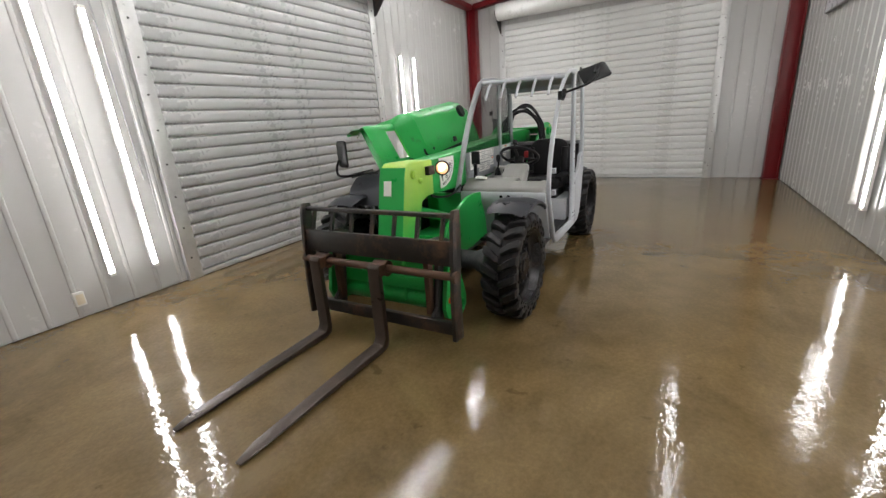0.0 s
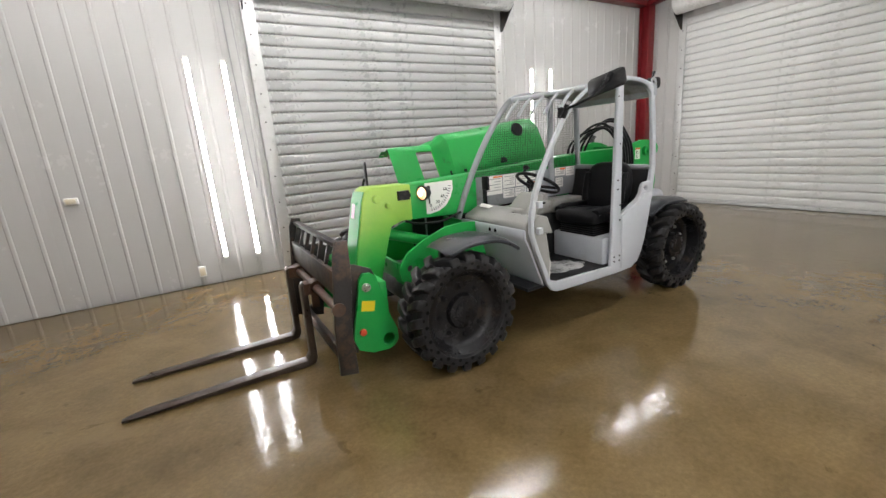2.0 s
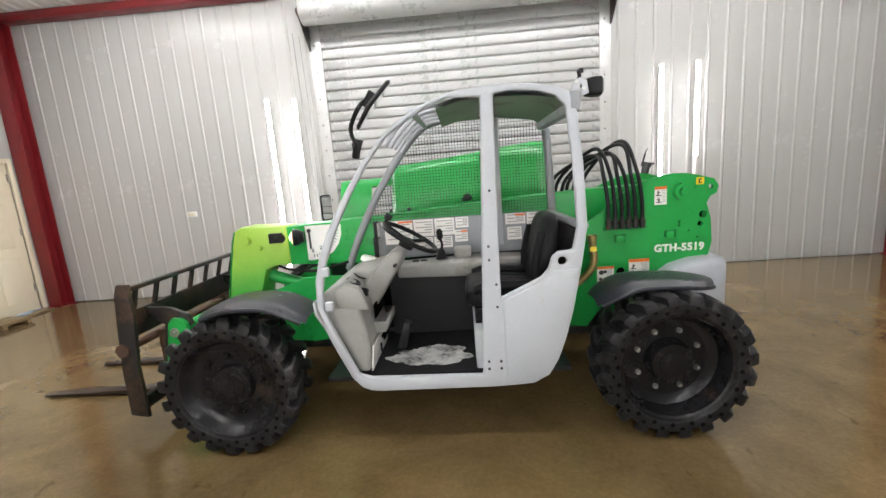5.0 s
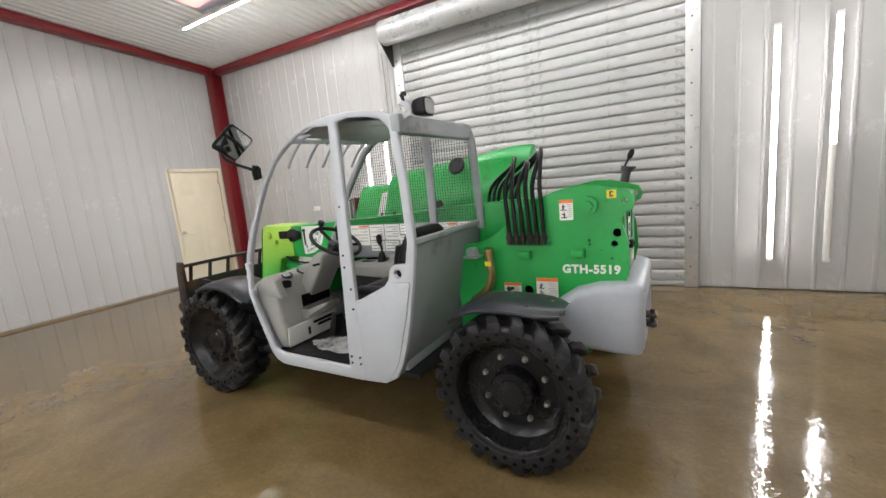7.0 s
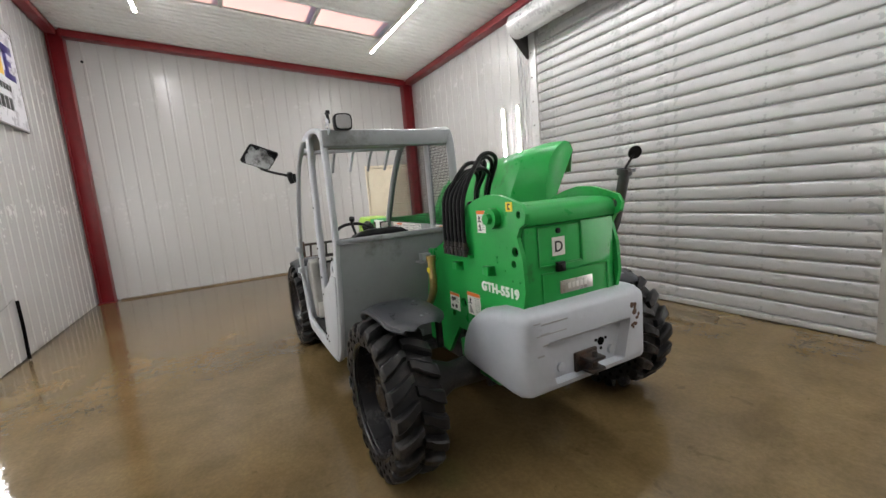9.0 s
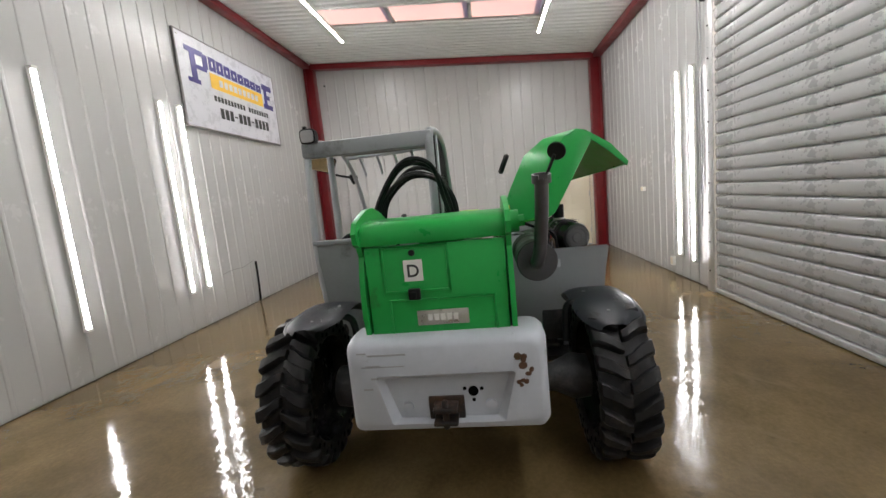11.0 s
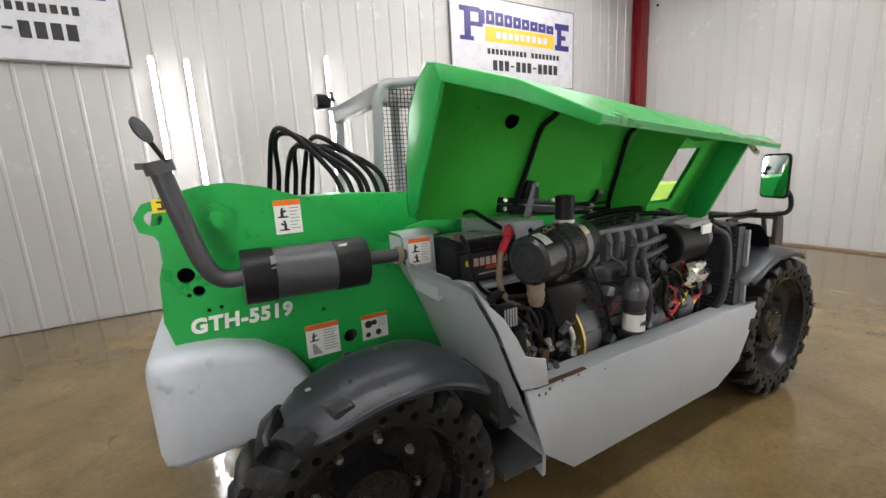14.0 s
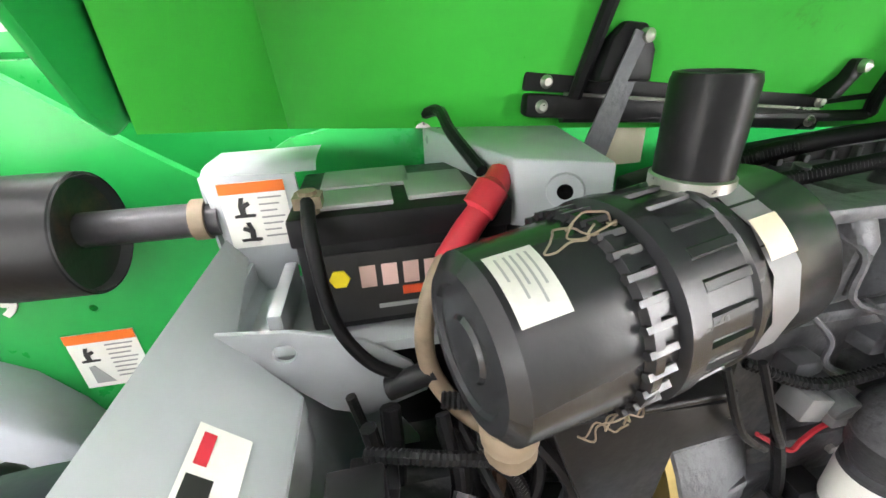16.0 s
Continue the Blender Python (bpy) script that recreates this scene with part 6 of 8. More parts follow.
part("lower_panel", plate(bmesh.new(), [(0.400, 0.44), (0.383, 0.585), (0.374, 0.585), (0.391, 0.44)], [], 0.42, 0.885), LABEL, dash, "pale cream lower dash panel", bevel=0.003)


# seat
def padded(sections):
    """A cushion lofted through rounded sections; each is a centre, two half axes with their lengths, and a squareness."""
    bm = bmesh.new()
    rings = []
    for c, u, v, q in sections:
        c, u, v = Vector(c), Vector(u), Vector(v)
        ring = []
        for k in range(28):
            a = 2 * math.pi * k / 28
            ca, sa = math.cos(a), math.sin(a)
            ring.append(bm.verts.new(c + u * (math.copysign(abs(ca) ** q, ca)) + v * (math.copysign(abs(sa) ** q, sa))))
        rings.append(ring)
    for a, c in zip(rings, rings[1:]):
        for i in range(28):
            j = (i + 1) % 28
            bm.faces.new((a[i], a[j], c[j], c[i]))
    bm.faces.new(rings[0][::-1])
    bm.faces.new(rings[-1])
    return bm


YS = 0.61
cushion = [((x, YS, z), (0, hw, 0), (0, 0, hz), 0.42) for x, z, hw, hz in ((-0.150, 0.795, 0.12, 0.020), (-0.158, 0.800, 0.19, 0.042), (-0.190, 0.808, 0.222, 0.058), (-0.28, 0.812, 0.235, 0.062), (-0.42, 0.803, 0.238, 0.058), (-0.55, 0.795, 0.235, 0.055), (-0.62, 0.795, 0.20, 0.050))]
seat = part("seat_cushion", padded(cushion), SEAT, tele, "black vinyl seat cushion", smooth=60)
for y in (YS - 0.205, YS + 0.205):
    bolster = [((x, y, z), (0, 0.038, 0), (0, 0, 0.028), 0.8) for x, z in ((-0.20, 0.852), (-0.26, 0.872), (-0.42, 0.870), (-0.58, 0.862))]
    part("bolster", padded(bolster), SEAT, seat, smooth=60)
for y in (YS - 0.075, YS + 0.075):
    bm = bmesh.new()
    tube(bm, [(-0.19, y, 0.862), (-0.30, y, 0.874), (-0.42, y, 0.861), (-0.56, y, 0.850)], 0.004, 6)
    part("seam", bm, SEAT, seat)
back = [((x, YS, z), (0, hw, 0), (th, 0, 0.0), 0.5) for z, x, hw, th in ((0.84, -0.575, 0.17, 0.045), (0.88, -0.582, 0.21, 0.055), (0.98, -0.600, 0.232, 0.058), (1.08, -0.617, 0.232, 0.055), (1.15, -0.630, 0.215, 0.050), (1.20, -0.640, 0.185, 0.044), (1.228, -0.645, 0.14, 0.034), (1.238, -0.647, 0.09, 0.020))]
back_part = part("seat_back", padded(back), SEAT, tele, "black vinyl seat backrest", smooth=60)
for y in (YS - 0.185, YS + 0.185):
    bolster = [((x, y, z), (0, 0.034, 0), (0.026, 0, 0), 0.8) for z, x in ((0.90, -0.540), (0.98, -0.545), (1.08, -0.565), (1.15, -0.585))]
    part("bolster", padded(bolster), SEAT, back_part, smooth=60)
bm = bmesh.new()
for k in range(5):
    box(bm, -0.56 + 0.004 * (k % 2), -0.20 - 0.004 * (k % 2), 0.42, 0.80, 0.655 + k * 0.018, 0.670 + k * 0.018)
part("seat_suspension", bm, BLACK, tele, "black bellows under the seat", bevel=0.005)
part("seat_base", boxes((-0.62, -0.19, 0.36, 0.90, 0.43, 0.655)), GREY, tele, "light grey seat base box", bevel=0.01)
bm = boxes((-0.745, -0.69, 0.30, 0.50, 1.0, 1.10))
tube(bm, [(-0.70, 0.36, 1.06), (-0.66, 0.42, 1.04), (-0.68, 0.50, 0.98)], 0.008, 8)
part("extinguisher", bm, RED_CAP, tele, "red box behind the seat", bevel=0.015)
part("display", boxes((0.43, 0.455, 0.155, 0.235, 1.09, 1.21), (0.44, 0.47, 0.18, 0.21, 0.95, 1.10)), BLACK, dash, "small black display", bevel=0.005)
part("display_face", boxes((0.427, 0.430, 0.163, 0.227, 1.105, 1.20)), WHITE, dash, smooth=0)

# left mirror and work lamp
bm = bmesh.new()
tube(bm, [(0.335, 0.965, 1.655), (0.32, 1.03, 1.675), (0.31, 1.12, 1.70), (0.285, 1.20, 1.735), (0.235, 1.235, 1.80), (0.20, 1.215, 1.83)], 0.010, 8)
box(bm, 0.325, 0.35, 0.94, 0.975, 1.61, 1.68)
tube(bm, [(0.34, 0.97, 1.61), (0.325, 0.985, 1.65), (0.31, 0.985, 1.69)], 0.020, 8)
tube(bm, [(0.215, 1.215, 1.80), (0.175, 1.225, 1.855)], 0.019, 8)
arm = part("mirror_arm", bm, BLACK, tele, "black mirror arm")
MC = Vector((0.180, 1.200, 1.800))
def mirror_head(c, along, up, out, w, h, parent):
    """Rounded mirror shell with a glass on its face; along, up, out are its axes."""
    c, along, up, out = (Vector(q) for q in (c, along, up, out))
    def ring_of(scale, o):
        pts = []
        for sx, sy, a0 in ((1, 1, 0), (-1, 1, 90), (-1, -1, 180), (1, -1, 270)):
            for k in range(4):
                a = radians(a0 + k * 30)
                r = 0.025
                pts.append(c + along * ((sx * (w / 2 - r) + r * math.cos(a)) * scale) + up * ((sy * (h / 2 - r) + r * math.sin(a)) * scale) + out * o)
        return pts
    bm = bmesh.new()
    rings = [[bm.verts.new(p) for p in ring_of(s, o)] for s, o in ((1.0, 0.0), (1.02, -0.007), (0.95, -0.016), (0.55, -0.022))]
    for a, b2 in zip(rings, rings[1:]):
        for i in range(16):
            j = (i + 1) % 16
            bm.faces.new((a[i], a[j], b2[j], b2[i]))
    bm.faces.new(rings[0])
    bm.faces.new(rings[-1][::-1])
    part("mirror_shell", bm, BLACK, parent, "black mirror housing")
    bm = bmesh.new()
    bm.faces.new([bm.verts.new(p) for p in ring_of(0.92, 0.002)])
    part("mirror_glass", bm, MIRROR, parent, "mirror glass", smooth=0)


ML = Vector((0.448, -0.852, -0.269)).normalized()
MU = Vector((-0.46, -0.59, 0.66))
MU = (MU - ML * MU.dot(ML)).normalized()
mirror_head(MC, ML, MU, ML.cross(MU), 0.235, 0.165, arm)
lamp_body = [((x, 0.845, 1.865), (0, hy, 0), (0, 0, hz), 0.5) for x, hy, hz in ((-0.885, 0.044, 0.040), (-0.880, 0.050, 0.046), (-0.845, 0.050, 0.046), (-0.815, 0.044, 0.040), (-0.795, 0.026, 0.026))]
lamp = part("work_lamp", padded(lamp_body), BLACK, tele, "black rear work lamp", smooth=40)
part("lens", padded([((-0.8905, 0.845, 1.865), (0, 0.040, 0), (0, 0, 0.036), 0.5), ((-0.8853, 0.845, 1.865), (0, 0.042, 0), (0, 0, 0.038), 0.5)]), INK_GREY, lamp)
bm = plate(bmesh.new(), [(-0.81, 1.83), (-0.74, 1.80), (-0.72, 1.84), (-0.735, 1.885), (-0.765, 1.905), (-0.80, 1.89)], [circle(-0.765, 1.865, 0.012, 12)], 0.905, 0.911)
part("lamp_plate", bm, GREY, lamp, "light grey lamp bracket", bevel=0.002)
for x, z in ((-0.785, 1.85), (-0.745, 1.83), (-0.75, 1.885)):
    bm = bmesh.new()
    rod(bm, (x, 0.911, z), (x, 0.920, z), 0.008, seg=6)
    part("bolt", bm, ZINC, lamp)
bm = bmesh.new()
tube(bm, [(-0.755, 0.895, 1.88), (-0.768, 0.90, 1.91), (-0.762, 0.905, 1.935)], 0.009, 8)
box(bm, -0.785, -0.765, 0.89, 0.91, 1.925, 1.945)
part("lamp_plug", bm, BLACK, lamp)
bm = bmesh.new()
tube(bm, [(-0.83, 0.405, 0.72), (-0.895, 0.415, 0.765), (-0.955, 0.425, 0.83), (-0.975, 0.428, 0.90), (-0.968, 0.426, 0.97), (-0.965, 0.425, 1.03)], 0.024, 14)
turned(bm, [(0, 0.03), (0.03, 0.03), (0.035, 0.0)], (-0.965, 0.425, 1.025), (0, 0, 1), 12, mat=1)
filler = part("filler_pipe", bm, [GOLD, GOLD], tele, "brass-coloured filler pipe with a cap")
part("tag", boxes((-0.985, -0.945, 0.449, 0.4505, 0.955, 0.985)), YELLOW, filler, "yellow tag", smooth=0)
part("bracket", boxes((-0.90, -0.80, 0.36, 0.46, 1.0, 1.012), (-0.88, -0.82, 0.38, 0.44, 1.012, 1.06)), GREY_MID, tele, bevel=0.006)

# right-hand headlamp beside the boom, and the front right guard rail
bm = bmesh.new()
turned(bm, [(-0.07, 0.0), (-0.07, 0.035), (-0.03, 0.058), (0.0, 0.062), (0.0, 0.052)], (1.05, 0.165, 1.135), (1, 0.25, 0), 24)
head = part("headlamp", bm, BLACK, tele, "round headlamp, lit")
bm = bmesh.new()
turned(bm, [(0.0, 0.050), (0.012, 0.042), (0.018, 0.022), (0.020, 0)], (1.05, 0.165, 1.135), (1, 0.25, 0), 24)
part("lens", bm, HEADLIGHT, head, "glowing warm lens")
bm = bmesh.new()
turned(bm, [(0.018, 0.0), (0.018, 0.024), (0.025, 0.018), (0.029, 0)], (1.05, 0.165, 1.135), (1, 0.25, 0), 16)
part("bulb", bm, BULB, head, "bright bulb")

# ---- hood, open over the engine on the right side ----
HOOD_X = [-0.93, -0.79, -0.50, -0.15, 0.25, 0.385, 0.45, 0.64, 0.80, 0.87, 0.92]


def hood_sections(x):
    """Points (x, y, z) across the raised hood: hinge, main panel, ridge, outer edge of the side panel."""
    t = (x - HOOD_X[0]) / (HOOD_X[-1] - HOOD_X[0])
    rear = [(-0.285, 1.215), (-0.36, 1.43), (-0.46, 1.625), (-0.58, 1.715), (-0.70, 1.745), (-0.80, 1.725)]
    front = [(-0.315, 1.085), (-0.345, 1.135), (-0.50, 1.495), (-0.60, 1.555), (-0.70, 1.530), (-0.77, 1.490)]
    pts = [(x, *Vector(r).lerp(Vector(f), t)) for r, f in zip(rear, front)]
    # in front of the engine the panel steps out towards the opening
    step = min(1, max(0, (x - 0.385) / 0.065))
    nose = [(-0.50, 1.05), (-0.535, 1.18), (-0.685, 1.455), (-0.72, 1.505), (-0.745, 1.510), (-0.775, 1.490)]
    pts = [tuple(Vector(p).lerp(Vector((x, *q)), step)) for p, q in zip(pts, nose)]
    if x == HOOD_X[0]:
        pts = [(x, y, z) for y, z in ((-0.54, 1.25), (-0.55, 1.42), (-0.60, 1.60), (-0.68, 1.69), (-0.75, 1.727), (-0.80, 1.715))]
    if x == HOOD_X[-1]:
        pts = [(px, y - 0.006, z - 0.012) for px, y, z in pts]
    e = Vector(pts[-1])
    o = Vector((-0.61, -1.13, 1.53)).lerp(Vector((0.93, -0.925, 1.44)), t)
    mid = e.lerp(o, 0.5) + Vector((0, -0.012, 0.018))
    return [Vector(p) for p in pts] + [mid, o, o + Vector((0, 0.006, -0.022))]


bm = bmesh.new()
rows = [[bm.verts.new(p) for p in hood_sections(x)] for x in HOOD_X]
for i, (r0, r1) in enumerate(zip(rows, rows[1:])):
    for j in range(len(r0) - 1):
        if i == 6 and j in (1, 4):
            continue  # the window in the main panel and the slit in the crown
        bm.faces.new((r0[j], r0[j + 1], r1[j + 1], r1[j]))
bmesh.ops.solidify(bm, geom=bm.faces[:], thickness=0.012)
hood = part("hood", bm, GREEN, tele, "glossy green engine hood, raised open", smooth=50)
# inner skin, slightly dirty, in a lighter green that carries the underside's light
bm = bmesh.new()
rows = []
for x in HOOD_X[:-1]:
    pts = [p + Vector((0.022 if x == HOOD_X[0] else 0, 0, 0)) for p in hood_sections(x)[:8]]
    rows.append([bm.verts.new(p + (Vector((0, -0.017, -0.012)) if k < 4 else Vector((0, 0.002, -0.018)))) for k, p in enumerate(pts)])
for i, (r0, r1) in enumerate(zip(rows, rows[1:])):
    for j in range(7):
        if i == 6 and j in (1, 4):
            continue
        bm.faces.new((r0[j], r0[j + 1], r1[j + 1], r1[j]))
part("inner_skin", bm, GREEN_IN_LIT, hood, "dusty green underside, its brightness put into the colour", smooth=50)


def hood_cap(x, inner, thick):
    sec = [(p.y, p.z) for p in hood_sections(x)[:6]]
    return plate(bmesh.new(), sec + inner, [], x, x + thick, 'x')


part("hood_end", hood_cap(-0.93, [(-0.835, 1.66), (-0.61, 1.265), (-0.575, 1.24)], 0.015), GREEN, hood, "green rear end of the hood", bevel=0.006)
part("hood_end", hood_cap(0.80, [(-0.85, 1.47), (-0.66, 1.08), (-0.58, 1.03)], 0.02), GREEN, hood, "green front end of the hood", bevel=0.006)
# deep rear rim of the side panel
e, o = Vector((-0.932, -0.80, 1.715)), Vector((-0.612, -1.132, 1.53))
bm = bmesh.new()
ring = []
for d in (Vector((0, 0, 0)), Vector((0.016, 0, 0))):
    ring.append([bm.verts.new(q + d) for q in (e, e.lerp(o, 0.5) + Vector((0, -0.012, 0.018)), o, o + Vector((0, 0.01, -0.03)), e.lerp(o, 0.5) + Vector((0, -0.002, -0.03)), e + Vector((0, -0.03, -0.058)))])
bm.faces.new(ring[0])
bm.faces.new(ring[1][::-1])
for i in range(6):
    bm.faces.new((ring[0][i], ring[1][i], ring[1][(i + 1) % 6], ring[0][(i + 1) % 6]))
part("rim", bm, GREEN, hood, "green rear rim", bevel=0.004)
bm = bmesh.new()
lip = [hood_sections(x)[7] + Vector((0, -0.0015, 0.0)) for x in (0.02, 0.20, 0.38, 0.56, 0.74, 0.90)]
tube(bm, lip, 0.0055, 6, 4)
part("worn_lip", bm, WORN_GREEN, hood, "pale worn edge of the hood")
bm = bmesh.new()
tube(bm, [(0.84, -0.83, 1.45), (0.86, -0.84, 1.42), (0.85, -0.86, 1.405)], 0.012, 8)
part("catch", bm, ZINC, hood, "bent steel hood catch")
# rubber stop inside
bm = bmesh.new()
turned(bm, [(0.0, 0.0), (0.0, 0.066), (0.02, 0.074), (0.036, 0.062), (0.036, 0.0)], (-0.40, -0.372, 1.595), (0.0, 1, 0.45), 20)
part("rubber_stop", bm, BLACK, hood, "round black rubber stop")
bm = bmesh.new()


def under_hood(x, k, out=0.03):
    """A point just inside the raised hood; k counts the section's points and may fall between two."""
    pts = hood_sections(x)
    i = min(int(k), len(pts) - 2)
    return pts[i].lerp(pts[i + 1], k - i) + Vector((0, -out, -out * 0.7))


for x0, x1 in ((-0.28, -0.22), (0.385, 0.25)):
    tube(bm, [under_hood(x0 + (x1 - x0) * j / 6, 0.45 + 3.1 * j / 6) for j in range(7)], 0.013, 8)
tube(bm, [under_hood(0.385, 0.45), under_hood(0.30, 0.35), (-0.30, -0.345, 1.185)], 0.012, 8)
part("hood_brace", bm, BLACK, hood, "black bent support frame")
# sloping hinge rail of two bars, with bolts and upright lugs
bm = plate(bmesh.new(), [(-0.375, 1.268), (0.275, 1.190), (0.275, 1.160), (-0.375, 1.234)], [], -0.350, -0.318)
hrail = part("hinge_rail", bm, BLACK, tele, "black hinge rail", bevel=0.005)
bm = plate(bmesh.new(), [(-0.372, 1.230), (0.265, 1.157), (0.262, 1.118), (-0.372, 1.190)], [], -0.358, -0.322)
part("lower_bar", bm, BLACK, hrail, bevel=0.006)
bm = bmesh.new()
rod(bm, (-0.30, -0.350, 1.2245), (0.26, -0.350, 1.1595), 0.0035, seg=8)
part("bright_line", bm, ZINC, hrail, "thin bright line between the rail's two bars")
for x, z, y in ((-0.335, 1.247, -0.350), (-0.345, 1.207, -0.358), (0.255, 1.175, -0.350), (0.235, 1.140, -0.358), (-0.03, 1.222, -0.350)):
    bm = bmesh.new()
    turned(bm, [(0, 0.011), (0.003, 0.012), (0.006, 0.008), (0.010, 0.007), (0.010, 0)], (x, y, z), (0, -1, 0), 12)
    part("bolt", bm, ZINC, hrail, "zinc bolt head")
part("lug", plate(bmesh.new(), [(-0.265, 1.245), (-0.165, 1.24), (-0.165, 1.29), (-0.185, 1.330), (-0.225, 1.335), (-0.245, 1.31)], [], -0.400, -0.340), BLACK, hrail, "black hinge lug", bevel=0.006)
part("lug", plate(bmesh.new(), [(0.225, 1.185), (0.250, 1.185), (0.290, 1.235), (0.285, 1.255), (0.258, 1.255), (0.258, 1.225)], [], -0.392, -0.345), BLACK, hrail, "black hinge lug", bevel=0.004)
for x, z in ((-0.19, 1.312), (0.272, 1.242)):
    bm = bmesh.new()
    turned(bm, [(0, 0.012), (0.012, 0.011), (0.014, 0.006), (0.020, 0.0)], (x, -0.400 if x < 0 else -0.392, z), (0.2, -1, 0), 10)
    part("bolt", bm, ZINC, hrail, "zinc bolt head")
bm = bmesh.new()
tube(bm, [(0.26, -0.34, 1.175), (0.34, -0.345, 1.180), (0.40, -0.352, 1.185), (0.425, -0.365, 1.215), (0.428, -0.375, 1.25)], 0.010, 8)
part("stay_rod", bm, BLACK, hrail)
part("data_card", boxes((-0.17, -0.08, -0.290, -0.272, 1.065, 1.150)), CREAM, tele, "pale card on the inner wing", bevel=0.004)
# black disc stands for the dark inside the hood's hole
bm = bmesh.new()
turned(bm, [(0, 0.0), (0, 0.032), (0.006, 0.034), (0.006, 0)], under_hood(-0.42, 2.2, 0.022), (0, -1, -0.6), 16)
part("vent_hole_shade", bm, HOLE, hood, "black disc painted as the shade in a round hole")
bm = bmesh.new()
for x0, x1, y in ((-0.285, -0.200, -0.408), (-0.245, -0.180, -0.392)):
    a, c = Vector((x0, y, 1.10)), Vector((x1, y, 1.318))
    side = Vector((0.012, 0, -0.004))
    vs = [bm.verts.new(p) for p in (a - side, a + side, c + side, c - side)]
    us = [bm.verts.new(v.co + Vector((0, 0.004, 0))) for v in vs]
    bm.faces.new(vs)
    bm.faces.new(us[::-1])
    for i in range(4):
        bm.faces.new((vs[i], us[i], us[(i + 1) % 4], vs[(i + 1) % 4]))
part("hood_stay", bm, ENGINE_GREY, tele, "worn flat steel hood stay", smooth=0)

# green inner wing between boom and engine
bm = plate(bmesh.new(), [(-1.0, 1.06), (-0.80, 1.17), (-0.55, 1.215), (0.4, 1.14), (0.95, 1.06), (0.95, 0.97), (-1.0, 0.97)], [], -0.270, -0.255)
part("inner_wing", bm, GREEN, tele, "green inner wing plate", bevel=0.003)
# black sheet added to darken the bay below the green wing
part("bay_back_sheet", boxes((-0.88, 0.95, -0.276, -0.262, 0.33, 0.97)), BLACK, tele, "black sheet behind the engine, below the green inner wing")

# right-hand side sheets round the engine bay
CURVE = [(-0.893, 1.044), (-0.865, 0.99), (-0.815, 0.90), (-0.775, 0.80), (-0.745, 0.72), (-0.715, 0.65), (-0.67, 0.52), (-0.60, 0.38)]


def curved_sheet(line, y_of, thick):
    """A sheet bent along a line in x and z, each station with its own reach in y."""
    bm = bmesh.new()
    rows = [[bm.verts.new((x, y, z)) for y in y_of(k)] for k, (x, z) in enumerate(line)]
    for r0, r1 in zip(rows, rows[1:]):
        bm.faces.new((r0[0], r0[1], r1[1], r1[0]))
    bmesh.ops.solidify(bm, geom=bm.faces[:], thickness=thick)
    return bm


bm = curved_sheet([(x - 0.006, z - 0.012) for x, z in CURVE], lambda k: (-0.898, -0.32), 0.006)
bay = part("bay_rear_sheet", bm, GREY, tele, "grey bent sheet behind the engine bay", smooth=50)
bm = curved_sheet([(-0.897, 1.048), (-0.872, 1.010), (-0.850, 0.983), (-0.812, 0.944), (-0.778, 0.908)], lambda k: ((-0.900, -0.902, -0.904, -0.902, -0.90)[k], (-0.431, -0.431, -0.63, -0.645, -0.655)[k]), 0.006)
part("shelf", bm, GREY, bay, "light grey sloping shelf", smooth=50)
part("recess_wall", boxes((-0.872, -0.866, -0.628, -0.432, 0.93, 1.002)), GREY, bay)
part("shelf_lip", boxes((-0.782, -0.776, -0.895, -0.657, 0.82, 0.906)), GREY, bay, "dusty turned-down lip")
bm = bmesh.new()
upper = [(-0.884, 1.036), (-0.842, 0.982), (-0.785, 0.925), (-0.732, 0.843), (-0.695, 0.768), (-0.655, 0.752), (-0.605, 0.735), (-0.592, 0.628)]
plate(bm, CURVE[:6] + upper[::-1], [], -0.910, -0.900)
part("curved_edge", bm, GREY, bay, "light grey curved edge flange", bevel=0.003)
SILL = [(-0.695, 0.635), (0.93, 0.635), (0.74, 0.33), (0.55, 0.245), (-0.46, 0.235), (-0.615, 0.36)]
sill = part("side_sill", plate(bmesh.new(), SILL, [], -0.908, -0.888), GREY, tele, "light grey lower side panel", bevel=0.004)
part("sill_lip", boxes((-0.60, 0.93, -0.90, -0.80, 0.612, 0.628)), GREY, sill, bevel=0.004)
part("sill_end", plate(bmesh.new(), [(-0.898, 0.62), (-0.70, 0.60), (-0.66, 0.30), (-0.88, 0.24)], [], -0.60, -0.585, 'x'), GREY, sill)
bm = bmesh.new()
for k in range(10):
    x = -0.64 + 0.09 * random.random() + (0 if k < 5 else random.uniform(0, 0.5))
    turned(bm, [(0, random.uniform(0.002, 0.007)), (0.0015, 0.0)], (x, -0.908, random.uniform(0.600, 0.628)), (0, -1, 0), 6)
part("chipped_paint", bm, RUST, sill, "rust spots")
part("worn_edge", plate(bmesh.new(), [(-0.66, 0.634), (-0.60, 0.6325), (-0.52, 0.6345), (-0.47, 0.633), (-0.40, 0.6355), (-0.40, 0.6375), (-0.53, 0.6385), (-0.66, 0.6375)], [], -0.9105, -0.890), RUST, sill, "brown worn edge", smooth=0)
part("bay_floor", boxes((-0.78, 0.92, -0.88, -0.25, 0.30, 0.33)), ENGINE, tele, "oily dark engine bay floor")
part("bay_front_sheet", boxes((0.80, 0.82, -0.88, -0.26, 0.33, 1.02)), GREY_MID, tele, bevel=0.003)
bm = bmesh.new()
rows = []
